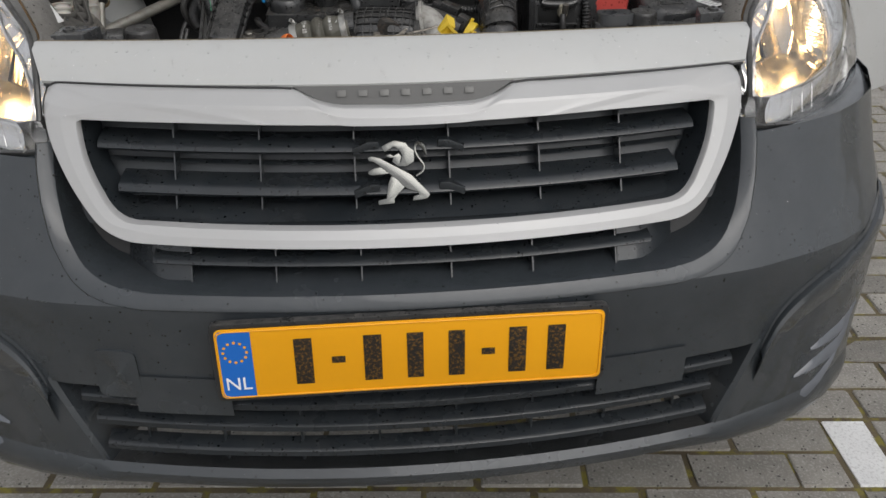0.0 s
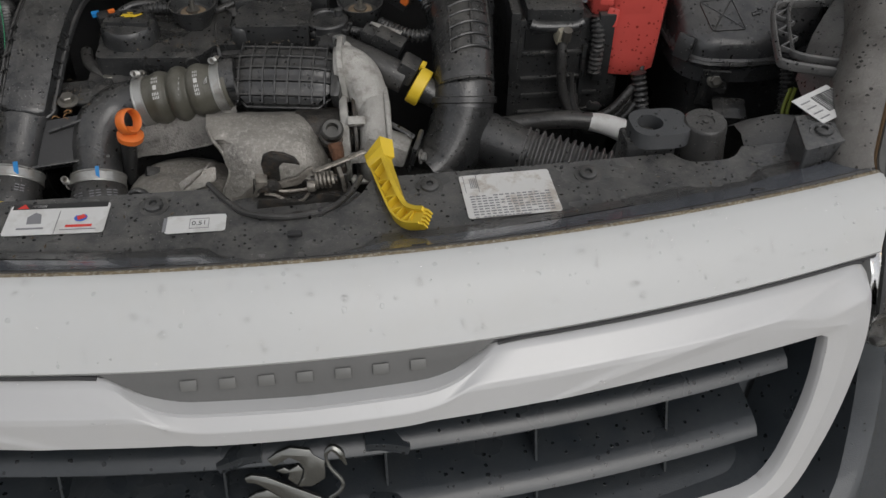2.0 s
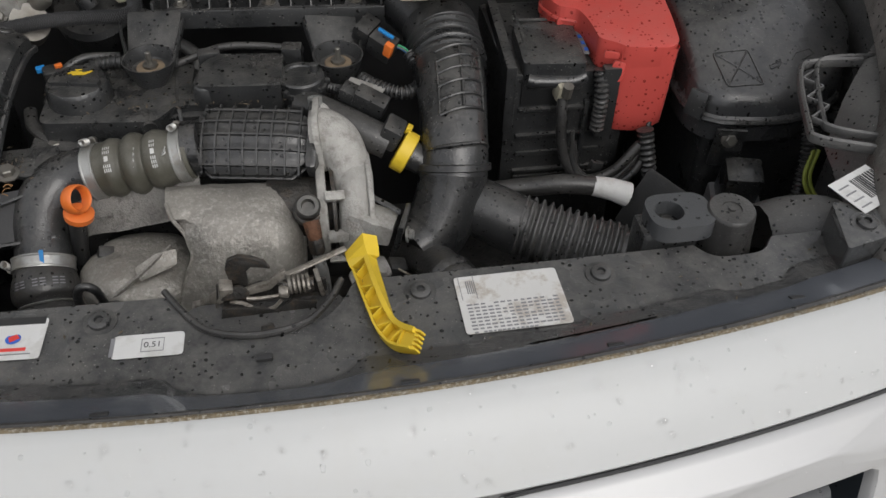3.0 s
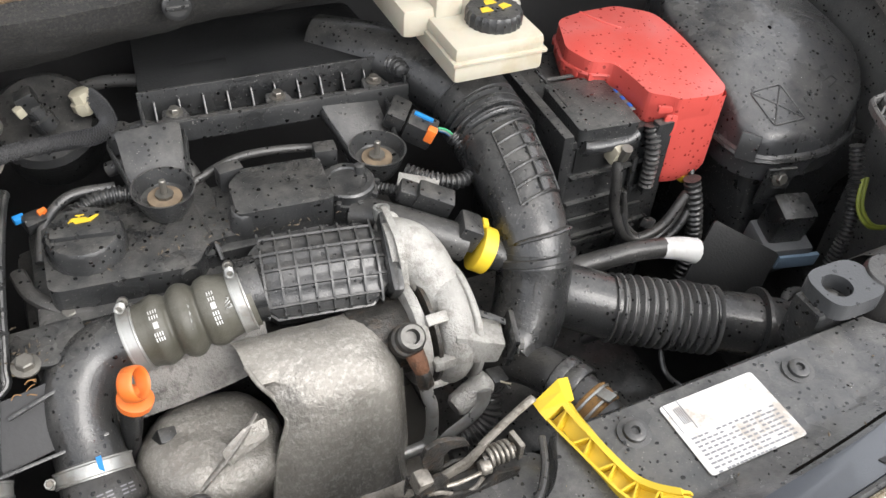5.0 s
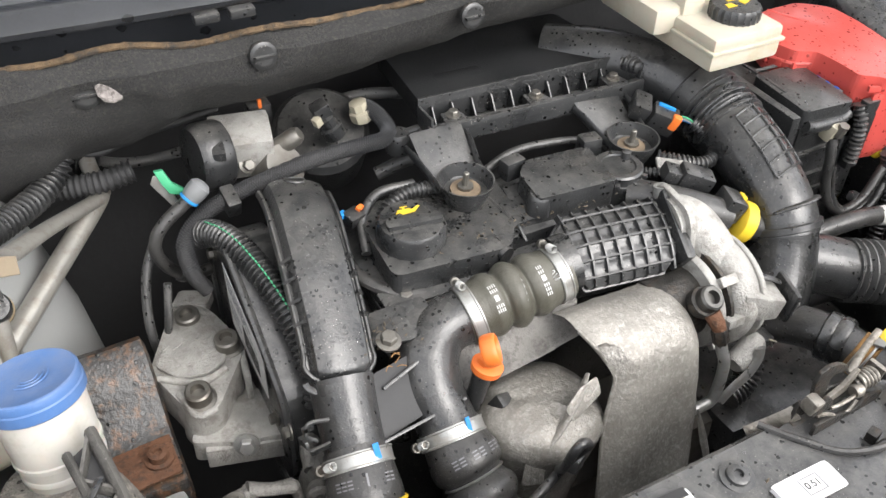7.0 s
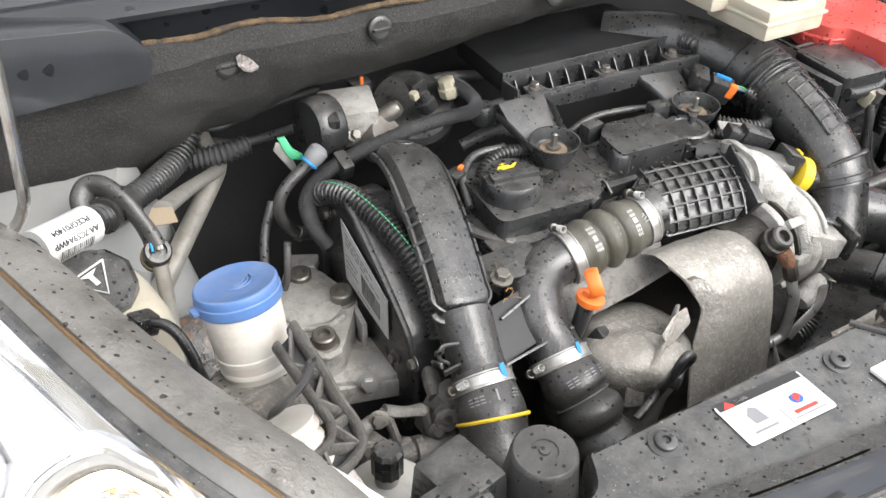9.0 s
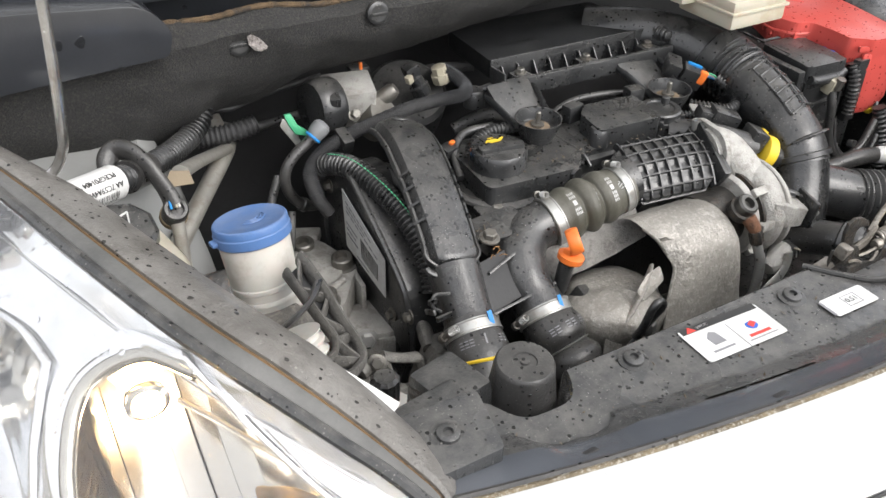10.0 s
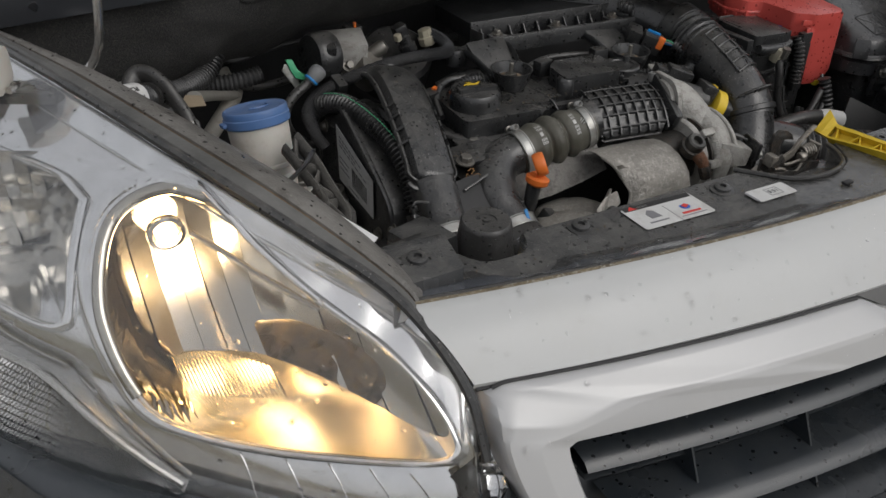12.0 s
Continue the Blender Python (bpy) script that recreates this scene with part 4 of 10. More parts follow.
                        if which == 1:
                            zc = math.floor(z / 0.013) * 0.013 + 0.0065
                            cell = random.Random(97 * b + int(zc * 1000))
                            y += cell.uniform(-0.30, 0.30) * (x - cols[4]) + cell.uniform(-0.35, 0.35) * (z - zc)
                        line.append(Vector((s * x, y, z)))
                    grid.append(line)
                for i in range(len(cols) - 1):
                    for j in range(len(rows_) - 1):
                        cx, cz = (cols[i] + cols[i + 1]) / 2, (rows_[j] + rows_[j + 1]) / 2
                        near_ = float(np.min(np.hypot(flat_a[:, 0] - cx, flat_a[:, 1] - cz)))
                        if near_ > 0.008 and not inside(flat, cx, cz):
                            continue
                        bm.faces.new([bm.verts.new(grid[a][c]) for a, c in ((i, j), (i, j + 1), (i + 1, j + 1), (i + 1, j))])
        bmesh.ops.remove_doubles(bm, verts=bm.verts[:], dist=0.00005)
        dish_ob = part("main_reflector" if which == 0 else "side_reflector", bm, REFLECTOR, h, "chromed faceted reflector", sharp=24 if which == 0 else 6)
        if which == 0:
            # the mirrored dark oval, laid over the dish as a painted sheet
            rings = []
            oval_edge = resample(rounded([(0.590, 0.812), (0.571, 0.820), (0.556, 0.826), (0.536, 0.827), (0.525, 0.824), (0.525, 0.812), (0.538, 0.790), (0.570, 0.774), (0.588, 0.773)], [0.004, 0.008, 0.008, 0.008, 0.006, 0.008, 0.010, 0.010, 0.004], 5), 60)
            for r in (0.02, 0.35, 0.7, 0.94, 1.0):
                turn = [(0.5565 + (x - 0.5565) * r, 0.8015 + (z - 0.8015) * r) for x, z in oval_edge + oval_edge[:1]]
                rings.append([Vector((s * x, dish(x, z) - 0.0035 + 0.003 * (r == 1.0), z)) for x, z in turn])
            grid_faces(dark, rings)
            part("dark_recess", dark, MIRROR_DARK, dish_ob, "dark oval reflection painted on the reflector")
        else:
            dark.free()
        # wall from the opening back to the dish
        wall = bmesh.new()
        ring = []
        for p in pts + pts[:1]:
            deep = dish(abs(p.x), p.z) + 0.004
            ring.append([Vector((p.x, p.y + (max(deep, p.y + 0.004) - p.y) * v, p.z + 0.004 * v)) for v in np.linspace(0, 1, 7)])
        grid_faces(wall, ring)
        if which == 0:
            floor_ = bmesh.new()
            wall.free()
            wall = bmesh.new()
            low_ = [u > 0.59 for w, u in loop] + [loop[0][1] > 0.59]
            start = 0
            for k in range(1, len(ring) + 1):
                if k == len(ring) or low_[k] != low_[start]:
                    grid_faces(floor_ if low_[start] else wall, ring[start:k + 1])
                    start = k
            part("reflector_floor", floor_, SHELF, h, "bright floor of the reflector", sharp=60)
        part("reflector_wall", wall, SATIN if which == 0 else BEZEL, h, "satin wall round the reflector", sharp=60)
        # flat flange round the opening
        mw, mu = sum(p[0] for p in loop) / len(loop), sum(p[1] for p in loop) / len(loop)
        flange = bmesh.new()
        closed = loop + loop[:1]
        grid_faces(flange, [[at(mw + (w - mw) * k, mu + (u - mu) * k, inset(mu + (u - mu) * k) - lift) for w, u in closed] for k, lift in ((0.985, -0.001), (1.0, 0.0040), (1.03, 0.0050), (1.065, 0.0046), (1.085, 0.0034), (1.09, -0.002))])
        part("rim_flange", flange, BEZEL, h, "broad satin flange round the opening")
        # rim: broad and polished on the outer side, thin along the rest
        arcs = ((pts[:52:2], rim), (pts[50::2] + pts[:1], 0.0022)) if which == 0 else ((pts[::2] + pts[:1], 0.0025),)
        for arc, r in arcs:
            part("reflector_rim", tube([p + Vector((0, -0.002, 0)) for p in arc], r, 12, 2), REFLECTOR if r > 0.003 else CHROME, h)
    # stepped lines along the bezel's upper edge
    for u_, r_ in ((0.03, 0.0016), (0.10, 0.0014)):
        part("bezel_step", tube([at(w, u_, inset(u_) - 0.001) for w in np.linspace(0.16, 0.99, 30)], r_, 8, 3), CHROME, h)
    # dark housing behind all
    bm = bmesh.new()
    grid_faces(bm, [[at(w, u, 0.03) + Vector((0, 0.22 * math.sin(math.pi * u) * math.sin(math.pi * w), 0)) for u in us] for w in ws])
    part("housing", bm, BLACK_CLEAN, h, "dark lamp housing")
    # ribbed plate on the reflector's floor
    bm = bmesh.new()
    rows = []
    for k in range(76):
        x = 0.592 + 0.00135 * k
        span = 0.030 + 0.030 * math.sin(math.pi * min(1.0, (x - 0.58) / 0.115))
        back = 0.418 - 5.5 * max(0.0, 0.648 - x) ** 1.6 - 1.2 * max(0.0, x - 0.648) ** 1.5
        rows.append([Vector((s * x, back - span * v, 0.7965 + 0.0012 * (k % 2) - 0.005 * v)) for v in (0, 0.35, 0.7, 1)])
    grid_faces(bm, rows)
    part("lower_shelf", bm, SHELF, h, "pale ribbed plate under the bulb")
    # ribbed indicator lens along the lower edge
    bm = bmesh.new()
    rows = []
    for k, w in enumerate(np.linspace(0.53, 0.99, 220)):
        strip = 0.68 if w > 0.7 else 0.68 + (0.7 - w) * 1.3
        rows.append([at(w, strip + (0.95 - strip) * v, min(0.016, inset(strip + (0.95 - strip) * v) - 0.004) + 0.004 * (k % 2) * (0 < j < 25) + 0.003 * (j % 2) * (j < 25)) for j, v in enumerate(np.linspace(0, 1, 26))])
        rows[-1].insert(0, at(w, strip - 0.01, inset(strip) + 0.002))
    grid_faces(bm, rows)
    part("indicator_strip", bm, RIBBED, h, "ribbed grey indicator strip", sharp=10)
    for v in (0.0, 1.0):
        line = []
        for w in np.linspace(0.53, 0.99, 16):
            strip = 0.68 if w > 0.7 else 0.68 + (0.7 - w) * 1.3
            line.append(at(w, strip + (0.95 - strip) * v, min(0.0145, inset(0.95) - 0.004)))
        part("strip_rim", tube(line, 0.003, 8, 3), CHROME, h)
    # mould lines across the bezel below the main opening
    for w in (0.25, 0.31, 0.37, 0.43, 0.49):
        part("mould_line", tube([at(w, 0.72, inset(0.72) - 0.0004), at(w - 0.025, 0.80, inset(0.80) - 0.0004), at(w - 0.05, 0.92, inset(0.92) - 0.0004)], 0.0007, 6, 4), BEZEL, h)
    ax = Vector((s * 0.03, -0.98, -0.02)).normalized()
    bulb_at = Vector((s * 0.642, 0.448, 0.900))
    part("bulb", lathe([(0.006, -0.034), (0.0085, -0.024), (0.0085, -0.010), (0.0085, 0.010), (0.007, 0.014)], bulb_at, ax, 20), LAMP_GLOW, h, "glowing halogen bulb")
    part("bulb_ring", lathe([(0.0115, -0.004), (0.0150, -0.003), (0.0156, 0.0), (0.0150, 0.003), (0.0115, 0.004), (0.0108, 0.0), (0.0115, -0.004)], bulb_at + ax * 0.008, ax, 28), BEZEL, h, "bright ring round the bulb")
    part("bulb_collar", lathe([(0.0165, -0.042), (0.0185, -0.030), (0.0175, -0.026), (0.011, -0.030)], bulb_at, ax, 26), CHROME, h)
    # chrome tube that stands for the glint along the bowl's edge
    for line_ in (((0.624, 0.434, 0.897), (0.606, 0.418, 0.884), (0.586, 0.398, 0.868), (0.567, 0.378, 0.855), (0.549, 0.358, 0.843)),):
        part("bulb_stay", tube([(s * x, y, z) for x, y, z in line_], 0.0019, 7, 5, flat=1.6, up=(0, 0, 1)), CHROME, h, "thin chrome line for the glint on the bowl's edge")
    lamp = new("headlight_lamp", bpy.data.lights.new("headlight_lamp", "POINT"))
    lamp.data.energy, lamp.data.color, lamp.data.shadow_soft_size = 0.7, (1.0, 0.68, 0.34), 0.009
    lamp.location = bulb_at + ax * 0.004 + Vector((0, 0, -0.024))
    return h


for side in (-1, 1):
    headlight(side)

# ---- body: wings, bonnet, door ----
body = thing("van_body", (0, 1.0, 0.2), "white van body with open bonnet and open front door", "van")
for s in (-1, 1):
    bm = bmesh.new()
    rows = []
    for t in np.linspace(0, 1, 14):
        y = 0.66 + 0.85 * t
        top = 0.965 + 0.10 * t
        rows.append([(s * x, y, z) for x, z in ((0.70 + 0.02 * t, top - 0.03), (0.715 + 0.02 * t, top), (0.76 + 0.02 * t, top + 0.002), (0.83 + 0.01 * t, top - 0.03), (0.875, top - 0.12), (0.892, 0.75), (0.893, 0.62 if 0.1 < t < 0.75 else 0.45))])
    grid_faces(bm, rows)
    part("wing", bm, WHITE, body)
# open bonnet, raised on its prop
bm = bmesh.new()
hinge = Vector((0, 0.98, 1.06))
for dz in (0.0, 0.03):
    grid_faces(bm, [[(x, hinge.y - 0.42 * t + dz * 0.6, hinge.z + 0.95 * t + dz * 0.3 - 0.12 * (x / 0.75) ** 2 * t) for x in np.linspace(-0.74, 0.74, 14)] for t in np.linspace(0.06, 1, 8)])
part("bonnet", bm, WHITE, body, "white bonnet propped open")
bm = block((0.035, 0.92, 0.60), pose(1.36, 1.48, 0.66, 0, -4, -58), 0.012)
part("door", bm, WHITE, body, "white front door standing open")
part("door_trim", block((0.04, 0.90, 0.20), pose(1.355, 1.475, 0.77, 0, -4, -58), 0.012), COWL, body, "black rubbing strip on the door")

# ---- engine bay shell ----
bay = thing("engine_bay_shell", (0, 0.7, 0.3), "dark engine bay shell with pale strut tower and firewall", "engine bay")
bm = bmesh.new()
grid_faces(bm, [[(x, y, 0.34) for x in (-0.68, 0, 0.68)] for y in (0.28, 0.7, 1.1)])
part("floor_tray", bm, VOID, bay)
bm = bmesh.new()
grid_faces(bm, [[(x, 1.06, z) for x in (-0.70, -0.3, 0, 0.3, 0.70)] for z in (0.34, 0.7, 1.05)])
part("firewall", bm, VOID, bay)
for s in (-1, 1):
    bm = bmesh.new()
    grid_faces(bm, [[(s * x, y0 + (1.08 - y0) * t, z) for t in (0, 0.2, 0.5, 0.8, 1)] for x, z, y0 in ((0.64, 0.34, 0.30), (0.655, 0.66, 0.34), (0.662, 0.72, 0.60), (0.69, 0.90, 0.63), (0.705, 0.94, 0.66))])
    part("inner_wing", bm, TOWER if s < 0 else LINER, bay)
bm = lathe([(0.165, 0), (0.15, 0.14), (0.128, 0.25), (0.108, 0.32), (0.09, 0.335), (0.03, 0.337)], (-0.632, 0.905, 0.545), (0, -0.08, 1), 32)
part("strut_tower", bm, TOWER, bay, "grey white painted strut tower")
bm = bmesh.new()
grid_faces(bm, [[(-0.69, y, 0.868), (-0.60, y + 0.01, 0.853), (-0.545, y + 0.03, 0.79), (-0.535, y + 0.04, 0.6)] for y in (0.74, 0.8, 0.86)])
part("tower_flank", bm, TOWER, bay)

# felt insulation on the bulkhead
felt = thing("bulkhead_insulation", (-0.1, 0.83, 0.87), "worn black felt insulation on the bulkhead with plastic clips", "insulation")
bm = bmesh.new()
rnd = random.Random(3)
rows = []
for v in np.linspace(0, 1, 26):
    row = []
    for x in np.linspace(-0.70, 0.62, 150):
        low = float(np.interp(x, (-0.70, -0.53, -0.475, -0.455, -0.40, -0.37, -0.335, -0.26, -0.14, 0.1, 0.62), (0.775, 0.800, 0.838, 0.858, 0.863, 0.876, 0.894, 0.903, 0.920, 0.94, 0.95)))
        top = 1.003
        back = float(np.interp(x, (-0.7, -0.42, -0.28, 0.62), (0.045, 0.03, 0.008, 0.0)))
        z = top + (low - top) * v
        y = 0.790 + back + 0.075 * v ** 2.2 * (1 + 1.5 * max(0, -x - 0.2)) + 0.006 * noise.noise((x * 14, z * 14, 1)) + (0.02 * (1 - v * 8) if v < 0.12 else 0)
        for cx_, cz_ in ((-0.429, 0.972), (-0.281, 0.988), (-0.075, 0.987), (0.12, 0.99)):
            y += 0.009 * math.exp(-(((x - cx_) / 0.028) ** 2 + ((z - cz_) / 0.022) ** 2))
        row.append((x, y - 0.003 + 0.0035 * noise.noise((x * 45, z * 45, 6)), z))
    rows.append(row)
grid_faces(bm, rows)
part("felt", bm, FELT, felt)
bm = bmesh.new()
tube([(x, 0.806 + float(np.interp(x, (-0.7, -0.42, -0.28, 0.62), (0.045, 0.03, 0.008, 0.0))) + 0.003 * math.sin(x * 60), 1.004 + 0.002 * math.sin(x * 43)) for x in np.linspace(-0.52, 0.2, 160)], [0.0030 + 0.0016 * noise.noise((k * 0.7, 0, 5)) for k in range(160)], 7, 1, bm=bm)
part("torn_edge", bm, FRAYED, felt, "frayed brown torn edge")
for x, y, z in ((-0.429, 0.829, 0.972), (-0.281, 0.800, 0.988), (-0.075, 0.792, 0.987), (0.12, 0.79, 0.99)):
    part("clip", lathe([(0.0125, -0.004), (0.0125, 0.0005), (0.010, 0.0020), (0.008, 0.0018)], (x, y, z), (0, -1, 0.15), 24), BLACK_CLEAN, felt)
    part("clip_slot", block((0.020, 0.003, 0.003), pose(x, y - 0.0032, z), 0.0008), BLACK, felt)
part("fluff", lathe([(0.006, 0), (0.014, 0.001), (0.012, 0.003), (0.004, 0.004)], (-0.408, 0.826, 0.976), (0.2, -1, 0.3), 11), material("pale_torn_fluff", (0.27, 0.245, 0.23), 0.95, vary=0.5, coarse=90, fine=400, bump=1.0, second=(0.07, 0.06, 0.055), amount=0.8, patch=140.0), felt, "patch of pale torn fluff")

# cowl over the bulkhead
cowl = thing("scuttle_cowl", (0, 0.9, 1.03), "satin black plastic cowl under the windscreen with clips", "cowl")
bm = bmesh.new()
grid_faces(bm, [[(x, y + 0.03 * (abs(x) / 0.6) ** 2, z) for x in np.linspace(-0.72, 0.72, 20)] for y, z in ((0.850, 0.985), (0.846, 1.010), (0.838, 1.022), (0.815, 1.028), (0.812, 1.034), (0.83, 1.045), (0.85, 1.043), (0.86, 1.052), (0.885, 1.062), (0.91, 1.055), (0.93, 1.075), (1.0, 1.10), (1.12, 1.14))])
part("cowl_panel", bm, COWL, cowl)
tubep = [(x, 0.872 + 0.03 * (abs(x) / 0.6) ** 2, 1.064) for x in np.linspace(-0.66, 0.66, 14)]
part("seal", tube(tubep, 0.012, 10, 2), COWL, cowl, "black rubber bonnet seal")
for x, y, z in ((-0.322, 0.821, 1.026), (-0.293, 0.815, 1.028), (-0.03, 0.812, 1.03), (0.0, 0.812, 1.03)):
    part("clip", block((0.022, 0.012, 0.008), (x, y - 0.006, z), 0.002), BLACK_CLEAN, cowl)
bm = bmesh.new()
face = rounded([(-0.72, 0.972), (-0.505, 0.981), (-0.497, 1.005), (-0.52, 1.035), (-0.72, 1.055)], [0, 0.006, 0.02, 0.03, 0], 5)
slab([(x, z) for x, z in face], 0.05, pose(0, 0.86, 0, 90, 0, 0), 0.004, bm=bm)
part("end_cover", bm, COWL, cowl, "black plastic cowl end cover")
# windscreen edge behind
bm = bmesh.new()
grid_faces(bm, [[(x, y, z) for x in (-0.7, 0, 0.7)] for y, z in ((1.10, 1.135), (1.9, 1.75))])
part("windscreen", bm, COWL, cowl, "dark windscreen")

# prop rod
rod = thing("bonnet_prop_rod", (-0.69, 0.6, 0.97), "bent steel bonnet prop rod with rust spots", "prop rod")
part("rod_shaft", tube([(-0.60, 0.60, 1.55), (-0.622, 0.625, 1.15), (-0.632, 0.635, 1.02), (-0.637, 0.650, 0.985), (-0.648, 0.655, 0.968), (-0.665, 0.648, 0.966), (-0.70, 0.625, 0.972), (-0.72, 0.61, 0.975)], 0.0042, 12, 8), ROD, rod)
part("pivot_bracket", block((0.05, 0.03, 0.012), pose(-0.70, 0.615, 0.968, 0, 0, -30), 0.003), BLACK, rod)
part("pivot_block", block((0.04, 0.035, 0.04), pose(-0.735, 0.63, 0.99, 0, 0, -30), 0.008), MILKY_WHITE, rod)

# ---- slam panel ----
slam = thing("slam_panel", (0, 0.3, 0.83), "black speckled plastic slam panel with screws and slots", "slam panel")


def slam_back(x):
    notch = 0.030 * max(0.0, 1 - ((x + 0.388) / 0.036) ** 4) + 0.018 * max(0.0, 1 - ((x - 0.386) / 0.034) ** 4)
    return 0.358 - 0.047 * max(0.0, 1 - ((x + 0.006) / 0.072) ** 4) - notch


def slam_z(x, v):
    deck = 0.8572 + 0.03 * x * x
    s = (0.008 + v * (0.350 - slam_front(x))) / 0.070
    if s > 1:
        return deck
    return deck + 0.0015 + (nose_edge(x) - 0.004 - deck) * (1 - s) ** 1.1


bm = bmesh.new()
xs = np.linspace(-0.522, 0.522, 240)
vs_ = list(np.linspace(0, 0.94, 38)) + [0.97, 1.0]
rows = [[(x, slam_front(x) + 0.006, slam_z(x, 0) - 0.03) for x in xs]]
rows += [[(x, slam_front(x) + 0.008 + (slam_back(x) - slam_front(x) - 0.008) * v, slam_z(x, v) - (0.004 if v == 1.0 else 0)) for x in xs] for v in vs_]
rows += [[(x, slam_back(x) + 0.002, slam_z(x, 1) - 0.012) for x in xs], [(x, slam_back(x) + 0.003, slam_z(x, 1) - 0.045) for x in xs]]
grid_faces(bm, rows)
part("deck", bm, SLAM, slam)


part("front_seal", tube([(x, slam_front(x) + 0.0095, slam_z(x, 0) + 0.0005) for x in np.linspace(-0.52, 0.52, 40)], 0.0035, 8, 2), RUBBER, slam, "black rubber front seal")
part("dirt_line", tube([(x, slam_front(x) + 0.0065, slam_z(x, 0) - 0.0005) for x in np.linspace(-0.52, 0.52, 40)], 0.0018, 6, 2), material("brown_seal_dirt", (0.16, 0.12, 0.07), 0.9, vary=0.4, coarse=60, fine=500, bump=0.6), slam, "brown dirt along the seal")


def slam_at(x, y):
    v = (y - slam_front(x) - 0.008) / (slam_back(x) - slam_front(x) - 0.008)
    return slam_z(x, max(0, min(1, v)))


# raised strip along the front with a long slot behind it
bm = bmesh.new()
xs5 = np.linspace(-0.50, 0.50, 120)
reach = [(0.012, -0.001), (0.014, 0.0026), (0.026, 0.0030), (0.040, 0.0030), (0.0445, 0.0026), (0.0460, -0.003)]
grid_faces(bm, [[(x, slam_front(x) + d, slam_at(x, slam_front(x) + d) + up_) for x in xs5] for d, up_ in reach])
part("front_strip", bm, BLADE, slam, "smooth raised front strip")
# black tubes laid in to draw the shade inside the slots
for x0, x1 in ((0.178, 0.300), (-0.300, -0.178)):
    part("long_slot", tube([(x, slam_front(x) + 0.0495, slam_at(x, slam_front(x) + 0.0495) - 0.0026) for x in np.linspace(x0, x1, 10)], [0.0012] + [0.0029] * 8 + [0.0012], 8, 3), SHADE_BLACK, slam, "long slot, its inner shade drawn as a black strip")
# raised end pads and the latch well
part("end_pad", slab(rounded([(0.452, 0.300), (0.525, 0.318), (0.525, 0.352), (0.466, 0.356)], 0.004), 0.0325, pose(0, 0, 0.862), 0.003), SLAM, slam)
part("end_pad", slab(rounded([(-0.452, 0.292), (-0.522, 0.292), (-0.518, 0.352), (-0.44, 0.346)], 0.004), 0.0285, pose(0, 0, 0.862), 0.003), SLAM, slam)
part("well_floor", slab(rounded([(-0.078, 0.315), (0.066, 0.315), (0.060, 0.36), (-0.07, 0.36)], 0.02), 0.006, pose(0, 0, 0.834), 0.002), SLAM, slam)
part("well_seal", tube([(-0.082, 0.360, 0.858), (-0.066, 0.335, 0.859), (-0.045, 0.312, 0.8595), (-0.01, 0.303, 0.860), (0.025, 0.311, 0.8595), (0.045, 0.332, 0.859), (0.056, 0.355, 0.858)], 0.0028, 8, 6), RUBBER, slam, "rubber sealing lip")
# small slots, their shaded insides drawn as dark blocks
for x, y in ((-0.005, 0.281), (0.095, 0.222), (-0.107, 0.222), (0.243, 0.236), (-0.255, 0.238), (0.397, 0.267), (-0.40, 0.268)):
    part("slot", block((0.012, 0.006, 0.003), pose(x, y, slam_at(x, y) + 0.0022, -math.degrees(math.atan2(slam_at(x, y - 0.004) - slam_at(x, y + 0.004), 0.008)), 0, 0), 0.001), VOID, slam)
for x, y in ((-0.127, 0.333), (0.117, 0.333), (0.264, 0.332), (0.481, 0.327), (-0.479, 0.320), (-0.30, 0.338)):
    z = max(slam_at(x, y), 0.8935 if x > 0.45 else 0.0, 0.8895 if x < -0.45 else 0.0)
    part("screw", lathe([(0.0125, 0), (0.0125, 0.0016), (0.0085, 0.002), (0.008, 0.0045), (0.006, 0.0055), (0.0035, 0.0055), (0.003, 0.003)], (x, y, z - 0.0002), (0, -0.12, 1), 20), BLACK, slam, "black screw with washer")
# stickers
def sticker(name, cx, cy, w, d, rot, label, lift=0.0006):
    st = thing(name, (cx, cy, slam_at(cx, cy)), label, "label")
    z0, dz = slam_at(cx, cy), (slam_at(cx, cy + d / 2) - slam_at(cx, cy - d / 2)) / d
    dx = (slam_at(cx + w / 2, cy) - slam_at(cx - w / 2, cy)) / w
    m = pose(cx, cy, z0 + 0.0012, math.degrees(math.atan(dz)), -math.degrees(math.atan(dx)), rot)
    part("paper", slab(rounded([(-w / 2, -d / 2), (w / 2, -d / 2), (w / 2, d / 2), (-w / 2, d / 2)], 0.003, 3), 0.0005, m, 0), PAPER, st)
    return st, m


def flat(st, m, x, y, w, d, mat, name="print_bar"):
    return part(name, slab([(x - w / 2, y - d / 2), (x + w / 2, y - d / 2), (x + w / 2, y + d / 2), (x - w / 2, y + d / 2)], 0.0003, m @ pose(0, 0, 0.0005), 0), mat, st, smooth=False)


st, m = sticker("instruction_label", 0.187, 0.3135, 0.084, 0.061, 0.5, "white paper instruction label with small grey print")
st.children[0].data.materials[0] = PAPER_STAINED
rnd = random.Random(8)
for r in range(9):
    y = -0.001 - r * 0.0036
    w = 0.074 if r < 8 else 0.05
    x0 = -w / 2 + (-0.011 if r == 8 else 0)
    n = 14
    for k in range(n):
        if rnd.random() < 0.93:
            flat(st, m, x0 + (k + 0.5) * w / n, y, w / n * rnd.uniform(0.55, 0.85), 0.0014, INK_GREY)
